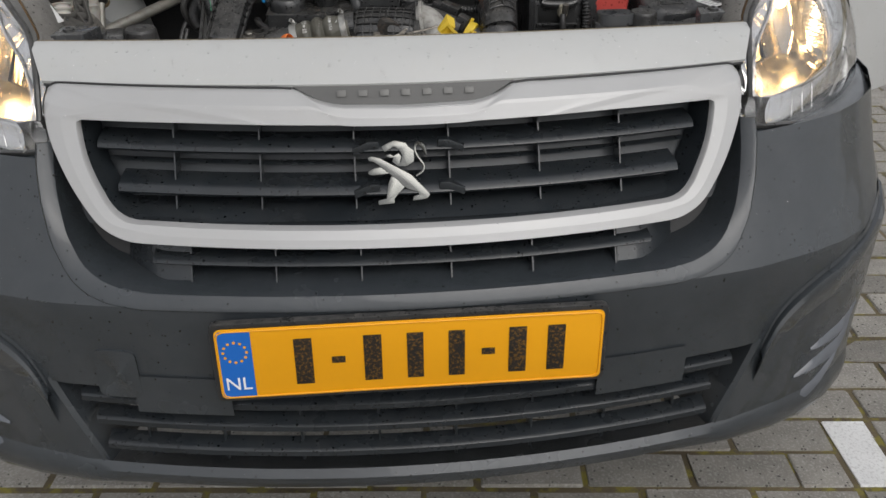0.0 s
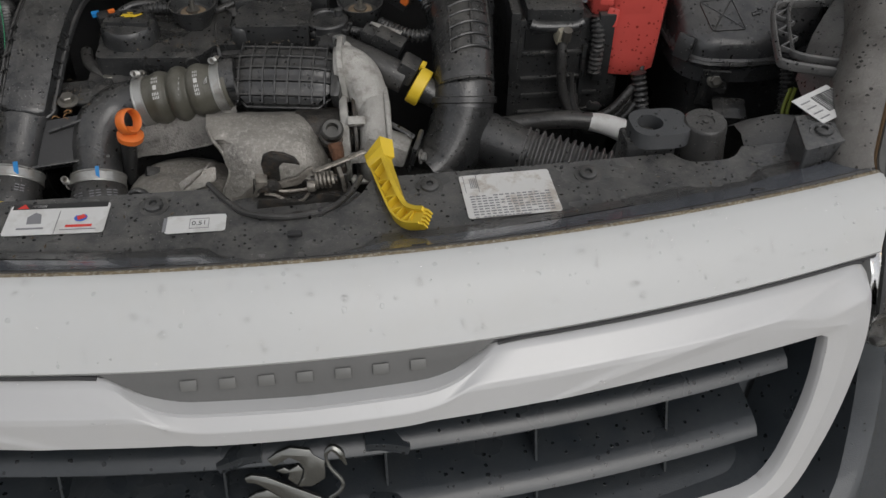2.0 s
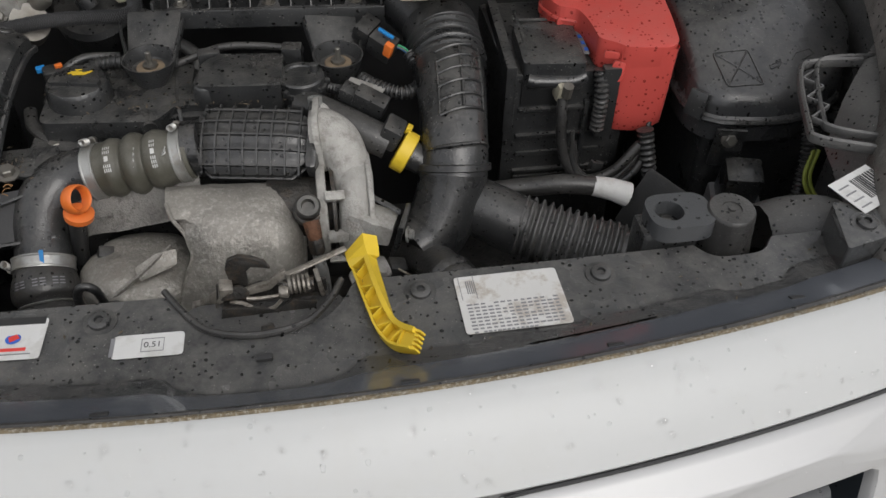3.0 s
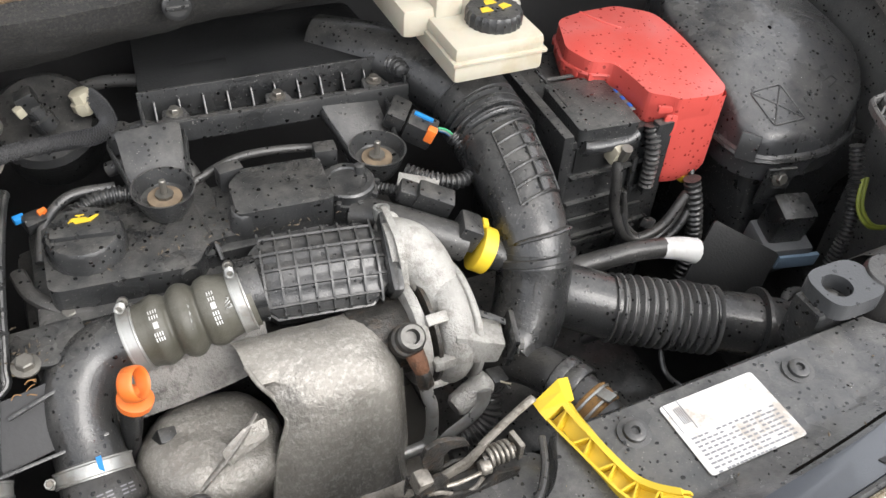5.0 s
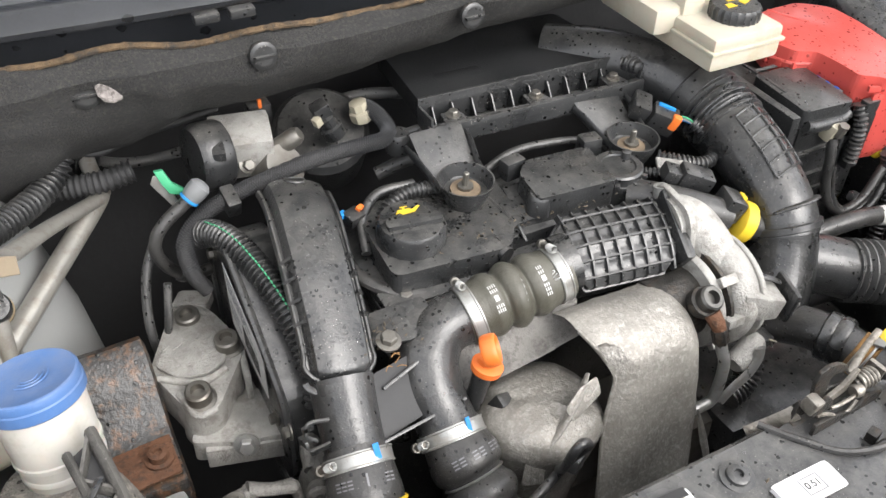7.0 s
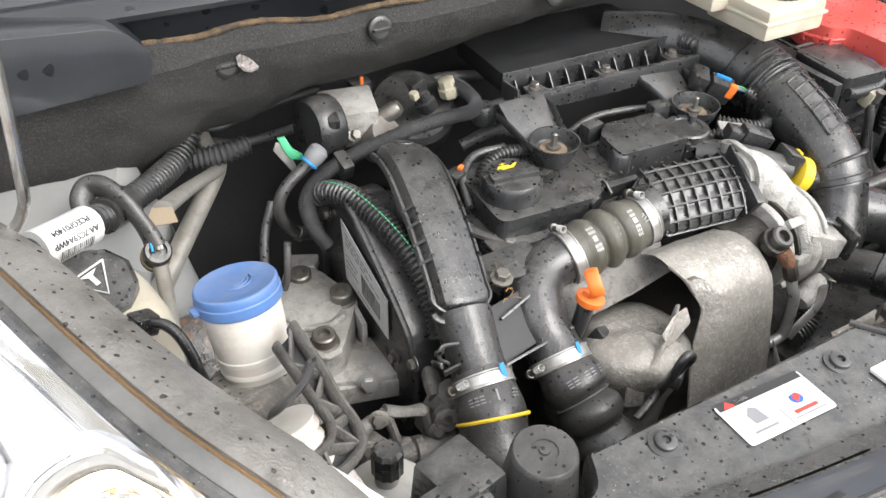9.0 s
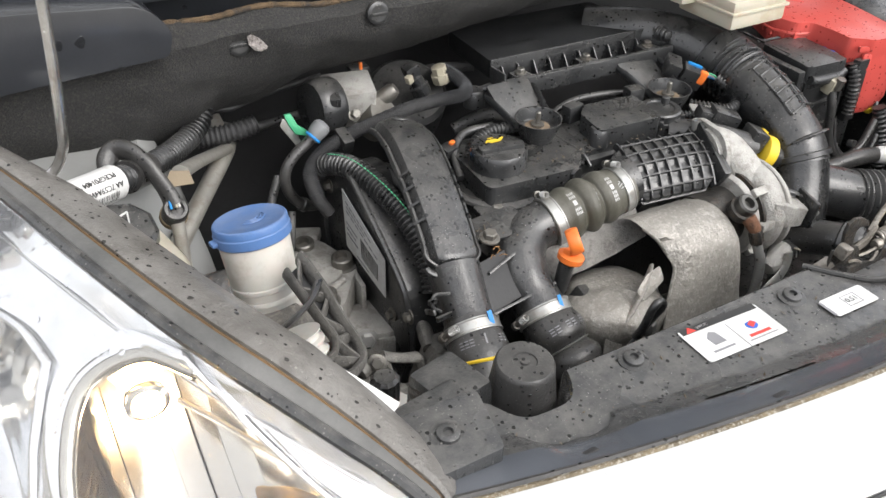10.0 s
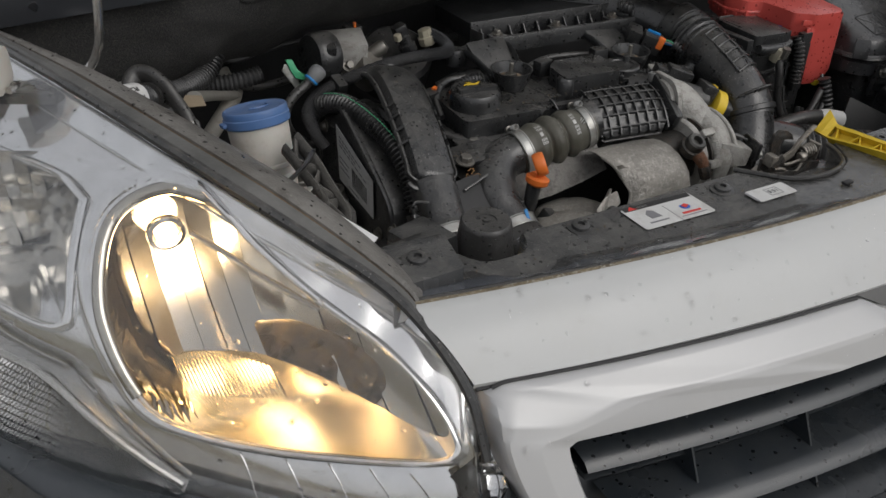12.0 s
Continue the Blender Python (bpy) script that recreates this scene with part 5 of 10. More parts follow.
for k in range(5):
    flat(st, m, -0.033 + 0.0016 * k, 0.018, 0.0007, 0.014, INK_GREY)
flat(st, m, -0.0385, 0.018, 0.0005, 0.026, INK_GREY)
flat(st, m, -0.0265, 0.018, 0.0005, 0.026, INK_GREY)
st, m = sticker("value_label", -0.089, 0.3045, 0.051, 0.0225, -1.0, "small white label with a printed number")
lettering("0.51", 0.0075, m @ pose(0.003, 0.0, 0.0008), INK, st, "printed_number", 0.0001)
for x, y, w, d in ((0.003, 0.0062, 0.016, 0.0005), (0.003, -0.0062, 0.016, 0.0005), (-0.005, 0, 0.0005, 0.0125), (0.011, 0, 0.0005, 0.0125)):
    flat(st, m, x, y, w, d, INK_GREY)
flat(st, m, -0.026, 0, 0.003, 0.018, INK_GREY)
st, m = sticker("warning_label", -0.207, 0.3235, 0.084, 0.040, -2.0, "white and black warning label with coloured emblem shapes")
flat(st, m, 0, 0.0175, 0.080, 0.007, INK, "black_band")
part("warning_triangle", slab([(-0.036, 0.0145), (-0.026, 0.0145), (-0.031, 0.0205)], 0.0003, m @ pose(0, 0, 0.0009), 0), INK_RED, st, smooth=False)
flat(st, m, -0.018, 0.0175, 0.012, 0.003, PAPER, "pictogram")
flat(st, m, 0.001, -0.005, 0.0005, 0.03, INK_GREY)
part("round_emblem", lathe([(0.0055, 0), (0.0055, 0.0003)], m @ Vector((0.02, 0.0, 0.0006)), (0, 0.1, 1), 20), INK_BLUE, st)
part("emblem_stripe", slab([(0.0185, -0.004), (0.025, 0.0), (0.022, 0.004), (0.0165, 0.001)], 0.0003, m @ pose(0, 0, 0.0011), 0), INK_RED, st, smooth=False)
flat(st, m, 0.02, -0.0105, 0.022, 0.003, INK_RED)
flat(st, m, 0.02, -0.015, 0.03, 0.001, INK_GREY)
part("beast_mark", slab([(-0.024, -0.006), (-0.012, -0.006), (-0.014, 0.006), (-0.019, 0.009), (-0.025, 0.003)], 0.0003, m @ pose(0, 0, 0.0006), 0), INK_GREY, st, smooth=False)
flat(st, m, -0.02, -0.012, 0.022, 0.002, INK_GREY)

# rubber bonnet stops
def bonnet_stop(at, r, h, label):
    b = thing("bonnet_stop", at, label, "rubber stop", "bonnet stops")
    part("rubber_body", lathe([(r * 1.2, 0), (r * 1.22, 0.004), (r * 1.05, h * 0.5), (r * 0.93, h - 0.005), (r * 0.91, h - 0.002), (r * 0.84, h), (r * 0.38, h), (r * 0.36, h - 0.0012), (r * 0.16, h - 0.0012), (r * 0.14, h + 0.0006), (r * 0.05, h + 0.0006)], at, (0, -0.06, 1), 32), RUBBER, b)
    part("socket_ring", lathe([(r * 1.25, 0), (r * 1.25, 0.004), (r * 1.08, 0.005)], (at[0], at[1], at[2] - 0.002), (0, -0.06, 1), 28), VOID, b)
    return b


bonnet_stop((-0.388, 0.364, 0.826), 0.025, 0.056, "tall black rubber bonnet stop on the slam panel")
bonnet_stop((0.386, 0.372, 0.832), 0.0225, 0.054, "black rubber bonnet stop beside a ring bracket")
bracket = thing("stop_bracket", (0.334, 0.374, 0.86), "grey plastic ring bracket beside the bonnet stop", "bracket")
bm = bmesh.new()
ring = resample(rounded([(0.314, 0.352), (0.371, 0.352), (0.371, 0.397), (0.314, 0.397)], 0.018), 48)
hole = [(0.333 + 0.0125 * math.cos(a), 0.3745 + 0.0125 * math.sin(a)) for a in np.linspace(-0.75 * math.pi, 1.25 * math.pi, 48, endpoint=False)]
grid_faces(bm, [[(x, y, z) for x, y in src] for src, z in ((ring, 0.868), (ring, 0.881), ([(x * 0.985 + 0.005, y * 0.985 + 0.0056) for x, y in ring], 0.884), (hole, 0.884), (hole, 0.868))], wrap=True)
part("ring_plate", bm, material("grey_bracket_plastic", (0.055, 0.057, 0.06), 0.36, vary=0.15, fine=500, spots=0.2, spot_scale=200, coat=0.3), bracket)
part("peg", lathe([(0.006, 0), (0.006, 0.012), (0.003, 0.014)], (0.333, 0.3745, 0.862), (0, 0, 1), 12), DARK_STEEL, bracket)
part("post", block((0.05, 0.03, 0.05), (0.334, 0.376, 0.845), 0.004), BLACK, bracket)
side = thing("stop_holder", (-0.43, 0.37, 0.82), "black plastic holder block behind the bonnet stop", "bracket")
part("holder_block", block((0.05, 0.055, 0.07), pose(-0.440, 0.382, 0.838, 0, 0, 12), 0.004, 0.85), BLACK, side)
part("channel", block((0.09, 0.02, 0.03), pose(-0.485, 0.362, 0.862, 0, 0, 8), 0.003), BLACK, side)

# bonnet catch
latch = thing("bonnet_catch", (0.0, 0.35, 0.83), "greasy steel bonnet catch with springs", "bonnet catch")
part("base_plate", slab(rounded([(-0.046, -0.020), (0.044, -0.016), (0.050, 0.012), (-0.042, 0.014)], 0.006), 0.004, pose(-0.002, 0.357, 0.836, 10, 0, 4), 0.001), GREASE, latch)
part("body_plate", slab([(-0.044, -0.018), (0.046, -0.018), (0.046, 0.006), (0.030, 0.010), (0.012, 0.004), (-0.006, 0.010), (-0.020, 0.006), (-0.040, 0.012)], 0.003, pose(-0.002, 0.3635, 0.848, 90, 0, 2), 0.0008), GREASE, latch, "oily dark body plate")
part("front_plate", slab([(-0.040, -0.014), (0.034, -0.012), (0.038, 0.000), (0.020, 0.004), (0.006, -0.004), (-0.012, 0.001), (-0.036, 0.003)], 0.003, pose(-0.002, 0.347, 0.846, 84, 0, 2), 0.0008), GREASE, latch)
part("clip_block", block((0.011, 0.012, 0.013), pose(-0.0345, 0.3545, 0.8600, 10, 8, 6), 0.002), LATCH_STEEL, latch, "pale clip")
part("hook", slab([(-0.012, -0.028), (-0.015, -0.006), (-0.012, 0.003), (-0.004, 0.006), (0.006, 0.004), (0.016, -0.002), (0.020, -0.010), (0.015, -0.008), (0.005, -0.006), (0.001, -0.010), (0.001, -0.028)], 0.004, pose(-0.018, 0.3625, 0.8830, 88, 0, 0), 0.0012), GREASE, latch, "dark steel hook")
part("arm", slab(rounded([(-0.020, -0.004), (0.004, 0.002), (0.016, 0.011), (0.020, 0.010), (0.016, 0.004), (0.006, -0.006), (-0.020, -0.010)], 0.0015, 2), 0.0035, pose(-0.006, 0.3575, 0.8610, 84, 0, 3), 0.0008), LATCH_STEEL, latch, "worn steel arm")
part("arm", slab(rounded([(-0.018, -0.005), (-0.006, 0.006), (0.000, 0.006), (0.006, -0.002), (0.004, -0.006)], 0.0015, 2), 0.0035, pose(-0.022, 0.3530, 0.8585, 80, 0, 6), 0.0008), GREASE, latch)
part("spring", tube([(0.0140 + 0.0165 * t, 0.3555 + 0.0065 * math.cos(t * 2 * math.pi * 4.5), 0.8575 + 0.0065 * math.sin(t * 2 * math.pi * 4.5)) for t in np.linspace(0, 1, 72)], 0.0015, 7, 1), LATCH_STEEL, latch, "coiled steel spring")
part("spring_core", lathe([(0.0045, -0.012), (0.0045, 0.012)], (0.0222, 0.3555, 0.8575), (1, 0, 0), 14), GREASE, latch)
part("spring_leg", tube([(0.0140, 0.3500, 0.8545), (0.004, 0.3485, 0.8535), (-0.010, 0.3480, 0.8530), (-0.019, 0.3485, 0.8535)], 0.0015, 7, 5), LATCH_STEEL, latch)
part("spring_collar", lathe([(0.0045, -0.004), (0.0055, -0.002), (0.0055, 0.003), (0.004, 0.004)], (0.0105, 0.3510, 0.8550), (1, 0, 0), 14), LATCH_STEEL, latch)
part("hoop", tube([(-0.032, 0.3490, 0.8510), (-0.022, 0.3470, 0.8500), (-0.012, 0.3455, 0.8440), (0.0, 0.3455, 0.8430), (0.008, 0.3470, 0.8500)], 0.0016, 7, 6), LATCH_STEEL, latch)
part("post", block((0.004, 0.014, 0.022), pose(0.0385, 0.3590, 0.8535, 8, -8, 10), 0.0012), LATCH_STEEL, latch, "upright steel post")
part("foot_strip", tube([(-0.040, 0.3600, 0.8480), (-0.048, 0.3650, 0.8380), (-0.056, 0.3720, 0.8260), (-0.066, 0.3760, 0.8200)], 0.0060, 8, 6, flat=0.3, up=(0, -0.6, 0.8)), LATCH_STEEL, latch)
part("release_rod", tube([(0.0120, 0.3620, 0.8620), (0.026, 0.3680, 0.8630), (0.044, 0.3750, 0.8650), (0.062, 0.3800, 0.8690)], 0.0030, 9, 6, flat=0.6), LATCH_STEEL, latch, "flat release rod")
part("well_tab", block((0.010, 0.008, 0.010), pose(-0.003, 0.3200, 0.8440, 0, 0, 15), 0.001), GREASE, latch)

lever = thing("release_lever", (0.08, 0.3, 0.87), "bright yellow ribbed plastic bonnet release lever", "lever")


def bar4(stations, bm=None):
    """A closed bar through rows of four corners."""
    bm = bm or bmesh.new()
    vs = grid_faces(bm, stations, wrap=True)
    bm.faces.new(vs[0])
    bm.faces.new(vs[-1])
    return bm


edge_a = [Vector(q) for q in spline([(0.0622, 0.3790, 0.8640), (0.0648, 0.3640, 0.8612), (0.0690, 0.3370, 0.8635), (0.0732, 0.3120, 0.8655), (0.0772, 0.2920, 0.8670), (0.0850, 0.2720, 0.8720), (0.0975, 0.2570, 0.8815)], 8)]
edge_b = [Vector(q) for q in spline([(0.0770, 0.3760, 0.8870), (0.0792, 0.3650, 0.8740), (0.0828, 0.3400, 0.8730), (0.0872, 0.3160, 0.8720), (0.0920, 0.2980, 0.8715), (0.0970, 0.2850, 0.8770), (0.1040, 0.2720, 0.8860)], 8)]
flange_a, flange_b, web, normals = [], [], [], []
for k, (a, b) in enumerate(zip(edge_a, edge_b)):
    run_d = edge_a[min(k + 1, len(edge_a) - 1)] - edge_a[max(k - 1, 0)]
    e = (b - a).normalized()
    nn = e.cross(run_d).normalized()
    if nn.z - nn.x - nn.y < 0:
        nn = -nn
    normals.append(nn)
    deep = 0.0105
    flange_a.append([a, a + e * 0.0019, a + e * 0.0019 - nn * deep, a - nn * deep])
    flange_b.append([b + nn * 0.001, b - e * 0.0042 + nn * 0.001, b - e * 0.0042 - nn * deep, b - nn * deep])
    web.append([a - nn * 0.0075, b - nn * 0.0075, b - nn * 0.0092, a - nn * 0.0092])
part("edge_wall", bar4(flange_a[8:]), YELLOW, lever)
part("edge_wall", bar4(flange_b[8:]), YELLOW, lever)
part("web", bar4(web[8:]), YELLOW, lever)
for k in range(11, 46, 4):
    a, b, nn = edge_a[k], edge_b[min(k + (3 if (k // 4) % 2 else -2), 47)], normals[k]
    e = (edge_b[k] - edge_a[k]).normalized()
    d = (b - a).normalized()
    t = d.cross(nn) * 0.0007
    part("rib", bar4([[q + t + nn * -0.0008, q - t + nn * -0.0008, q - t - nn * 0.008, q + t - nn * 0.008] for q in (a + d * 0.001, b - d * 0.003)]), YELLOW, lever)
ha, hb, hn = edge_a[0], edge_b[0], normals[2]
hd = (edge_a[8] - edge_a[0])
part("head", bar4([[ha + hn * 0.0015, hb + hn * 0.0015, hb - hn * 0.0135, ha - hn * 0.0135], [ha + hd * 0.5 + hn * 0.002, (hb + edge_b[8]) * 0.5 + hn * 0.002, (hb + edge_b[8]) * 0.5 - hn * 0.013, ha + hd * 0.5 - hn * 0.013], [edge_a[8] + hn * 0.001, edge_b[8] + hn * 0.001, edge_b[8] - hn * 0.0115, edge_a[8] - hn * 0.0115]]), YELLOW, lever, "boxy head of the lever", smooth=False)
fa, fb, fn_ = edge_a[-1], edge_b[-1], normals[-1]
part("foot_plate", bar4([[edge_a[k] - normals[k] * 0.003, edge_b[k] - normals[k] * 0.003, edge_b[k] - normals[k] * 0.0105, edge_a[k] - normals[k] * 0.0105] for k in range(42, 49)]), YELLOW, lever)
out_ = (fa - edge_a[-4]).normalized()
for k in range(5):
    q = fa.lerp(fb, 0.08 + 0.21 * k) - fn_ * 0.006
    e = (fb - fa).normalized() * 0.0012
    part("tooth", bar4([[q - e + fn_ * 0.004, q + e + fn_ * 0.004, q + e - fn_ * 0.004, q - e - fn_ * 0.004], [q - e * 0.7 + out_ * 0.0045 + fn_ * 0.003, q + e * 0.7 + out_ * 0.0045 + fn_ * 0.003, q + e * 0.7 + out_ * 0.0045 - fn_ * 0.003, q - e * 0.7 + out_ * 0.0045 - fn_ * 0.003]]), YELLOW, lever)

# ---- engine ----
eng = thing("engine_block", (-0.08, 0.66, 0.36), "dark dusty engine block under the hoses", "engine")
part("block", block((0.36, 0.17, 0.36), (-0.08, 0.69, 0.60), 0.012), BLACK_CLEAN, eng)
part("sump_front", block((0.30, 0.12, 0.24), (-0.05, 0.56, 0.50), 0.02), BOLT, eng)
part("gearbox", block((0.26, 0.26, 0.22), (0.20, 0.60, 0.52), 0.03), BLACK_CLEAN, eng)
part("head", block((0.31, 0.13, 0.05), pose(-0.09, 0.69, 0.785, 0, 0, -2), 0.006), BLACK, eng)
# rocker cover
cover = thing("rocker_cover", (-0.09, 0.68, 0.79), "dusty black plastic rocker cover with spilled dirt", "engine cover")
part("rim", block((0.315, 0.125, 0.012), pose(-0.088, 0.692, 0.798, 2, 0, -3), 0.004), BLACK, cover)
part("cover_left", slab(rounded([(-0.058, -0.052), (0.060, -0.056), (0.075, -0.03), (0.09, -0.03), (0.09, 0.05), (-0.058, 0.055)], 0.012), 0.036, pose(-0.172, 0.694, 0.800, 2, 0, -3), 0.006), BLACK, cover)
part("cover_mid", slab(rounded([(-0.062, -0.045), (0.075, -0.038), (0.075, 0.045), (-0.062, 0.045)], 0.014), 0.028, pose(-0.06, 0.694, 0.800, 3, 0, -4), 0.004), BLACK, cover)
part("vent_box", slab(rounded([(-0.045, -0.032), (0.042, -0.032), (0.042, 0.028), (-0.03, 0.028), (-0.045, 0.01)], 0.006), 0.035, pose(-0.025, 0.688, 0.824, 3, 0, -5), 0.0035), BLACK, cover)
part("vent_step", slab(rounded([(-0.062, -0.036), (-0.030, -0.036), (-0.030, 0.020), (-0.055, 0.022)], 0.006), 0.014, pose(-0.025, 0.692, 0.822, 3, 0, -5), 0.003), BLACK, cover)
part("vent_knob", lathe([(0.012, 0), (0.012, 0.02), (0.009, 0.024)], (-0.066, 0.668, 0.832), (0, 0, 1), 18), BLACK, cover)
part("cover_right", block((0.06, 0.08, 0.03), pose(0.035, 0.69, 0.803, 0, 0, -6), 0.004), BLACK, cover)
part("filler_neck", lathe([(0.034, 0), (0.034, 0.022), (0.031, 0.024)], (-0.195, 0.686, 0.812), (0, -0.03, 1), 32), BLACK, cover)
part("spout", tube([(-0.128, 0.656, 0.828), (-0.124, 0.642, 0.827), (-0.122, 0.632, 0.826)], 0.008, 12, 4), BLACK_CLEAN, cover)
part("rim_dirt", tube([(-0.243, 0.650, 0.804), (-0.225, 0.636, 0.8045), (-0.17, 0.6285, 0.8045), (-0.11, 0.6295, 0.8045), (-0.05, 0.6320, 0.804), (0.03, 0.637, 0.804)], [0.003, 0.0045, 0.0035, 0.005, 0.0035, 0.003], 8, 8, flat=0.6), DIRT, cover, "brown dirt packed along the rim")
part("seam_ridge", tube([(-0.100, 0.735, 0.8345), (-0.098, 0.690, 0.8350), (-0.094, 0.660, 0.8325), (-0.092, 0.646, 0.822)], 0.0022, 8, 5), BLACK, cover)
for x, y in ((-0.235, 0.655), (-0.15, 0.637), (-0.03, 0.635)):
    hexbolt((x, y, 0.80), (0, 0, 1), 0.006, BOLT, cover, "cover_bolt")
oil = thing("oil_filler_cap", (-0.195, 0.686, 0.834), "round black oil filler cap with yellow oil can symbol", "cap")
part("cap_body", lathe([(0.032, 0), (0.0328, 0.002), (0.0322, 0.018), (0.0295, 0.0225), (0.012, 0.0235)], (-0.195, 0.686, 0.834), (0, -0.03, 1), 40, knurl=0.0007), BLACK, oil)
part("finger_bar", slab(rounded([(-0.026, -0.007), (0.026, -0.005), (0.026, 0.005), (-0.026, 0.007)], 0.003), 0.005, pose(-0.195, 0.680, 0.8565, 2, 0, -12), 0.0015), BLACK, oil)
OM = pose(-0.193, 0.697, 0.8582, 2, 0, -8)
part("oil_can_symbol", slab([(-0.012, -0.002), (-0.009, 0.003), (0.002, 0.003), (0.004, 0.001), (0.011, 0.005), (0.013, 0.004), (0.006, -0.003), (-0.006, -0.004), (-0.008, -0.001)], 0.0006, OM, 0), YELLOW, oil, smooth=False)
part("oil_can_symbol", slab([(-0.004, 0.004), (-0.002, 0.004), (-0.002, 0.006), (0.001, 0.006), (0.001, 0.0068), (-0.006, 0.0068), (-0.006, 0.006), (-0.004, 0.006)], 0.0006, OM, 0), YELLOW, oil, smooth=False)
round_cap = thing("breather_canister", (0.035, 0.677, 0.82), "round ribbed black breather canister", "canister")
part("canister_body", lathe([(0.026, -0.012), (0.026, 0.014), (0.0278, 0.015), (0.0278, 0.021), (0.0255, 0.0215), (0.0255, 0.030), (0.0235, 0.0318), (0.018, 0.0318), (0.017, 0.0300), (0.004, 0.0300)], (0.035, 0.677, 0.822), (0, -0.03, 1), 40), BLACK, round_cap)
for k in range(9):
    a = k * math.tau / 9 + 0.6
    part("lug", block((0.009, 0.005, 0.005), Matrix.Translation((0.035, 0.677, 0.8445)) @ pose(0.0265 * math.cos(a), 0.0265 * math.sin(a), 0, 0, 0, math.degrees(a)), 0.001), BLACK, round_cap)
part("top_lug", lathe([(0.005, 0), (0.005, 0.008), (0.003, 0.009)], (0.05, 0.684, 0.852), (0, 0, 1), 10), BLACK, round_cap)

# air filter housing with two cups
box = thing("air_filter_housing", (0.0, 0.85, 0.80), "black ribbed air filter housing with three screws", "air filter box")
BM = pose(0.006, 0.79, 0.872, -4, 0, -3)
part("front_rail", block((0.262, 0.008, 0.022), BM @ pose(0, -0.012, -0.004), 0.002), BLACK, box)
part("tray", block((0.262, 0.030, 0.006), BM @ pose(0, 0.004, -0.010), 0.001), BLACK_CLEAN, box)
part("filter_edge", block((0.20, 0.004, 0.004), BM @ pose(0.01, 0.004, -0.004), 0.001), material("red_brown_filter_paper", (0.16, 0.06, 0.035), 0.8, vary=0.3), box, "red brown filter edge")
# the bonnet's shade on the lid is put into its colour
part("lid", slab(rounded([(-0.126, 0.022), (0.128, 0.022), (0.118, 0.16), (-0.118, 0.16)], 0.012), 0.024, BM @ pose(0, 0, -0.004, 2, 0, 0), 0.003), DARKENED_BLACK, box, "black lid, darkened for the bonnet's shade")
part("lid_step", block((0.10, 0.030, 0.010), BM @ pose(0.03, 0.085, 0.0175, 2, 0, 0), 0.002), DARKENED_BLACK, box)
part("lid_step", block((0.055, 0.020, 0.008), BM @ pose(-0.062, 0.060, 0.0185, 2, 0, 0), 0.002), DARKENED_BLACK, box)
part("back_wall", block((0.256, 0.003, 0.034), BM @ pose(0, 0.0205, 0.007), 0.001), BLACK, box)
for e in (-1, 1):
    part("end_wall", block((0.003, 0.036, 0.026), BM @ pose(e * 0.127, 0.004, 0.003), 0.001), BLACK, box)
part("side_fitting", tube([BM @ Vector((0.118, 0.020, 0.014)), BM @ Vector((0.124, 0.006, 0.018)), BM @ Vector((0.127, -0.010, 0.018))], [0.008, 0.0095, 0.006], 14, 8, ribs=(0.0012, 0.005)), BLACK_CLEAN, box, "small ribbed side fitting")
for k in range(11):
    part("rib", slab([(0.0, -0.010), (0.0, 0.014), (-0.004, 0.014), (-0.016, -0.004), (-0.016, -0.010)], 0.0018, BM @ pose(-0.115 + 0.023 * k, 0.019, 0.0, 90, 0, 90), 0.0004), BLACK, box)
for x in (-0.098, 0.0, 0.098):
    part("screw_boss", slab([(-0.014, -0.012), (0.014, -0.012), (0.010, 0.012), (-0.010, 0.012)], 0.016, BM @ pose(x, -0.002, -0.008), 0.002), BLACK, box)
    hexbolt(BM @ Vector((x, -0.001, 0.0085)), (0, -0.07, 1), 0.0052, BOLT, box, "housing_screw")
for cx, cy, cz in ((-0.123, 0.712, 0.838), (0.077, 0.708, 0.832)):
    for e in (-1, 1):
        part("leg_wall", tube([(cx + e * 0.0245, cy + 0.002, cz + 0.016), (cx + e * 0.027, cy + 0.022, cz + 0.022), (cx + e * 0.032, cy + 0.046, cz + 0.031), (cx + e * 0.034, cy + 0.062, cz + 0.034)], [0.0055, 0.006, 0.006, 0.004], 8, 4, flat=0.35, up=(1, 0, 0)), BLACK, box)
    part("leg", slab(rounded([(-0.026, 0), (0.026, 0), (0.029, 0.070), (-0.029, 0.070)], 0.004), 0.004, Matrix.Translation((cx, cy + 0.012, cz + 0.004)) @ pose(0, 0, 0, 30, 0, -3 if cx < 0 else 4), 0.001), BLACK, box)
    part("cup", lathe([(0.018, -0.002), (0.0235, 0.010), (0.0275, 0.024), (0.0280, 0.0255), (0.0262, 0.0255), (0.0215, 0.012), (0.006, 0.010)], (cx, cy, cz), (0, -0.05, 1), 30), BLACK, box)
    part("rubber_mount", lathe([(0.015, 0), (0.015, 0.004), (0.01, 0.005)], (cx, cy, cz + 0.010), (0, -0.05, 1), 20), material("dirty_mount_rubber", (0.20, 0.15, 0.10), 0.8, vary=0.4, coarse=60), box)
    part("stud", lathe([(0.008, 0), (0.008, 0.006), (0.003, 0.006), (0.003, 0.020), (0.002, 0.021)], (cx, cy, cz + 0.012), (0, -0.05, 1), 8), BOLT, box)

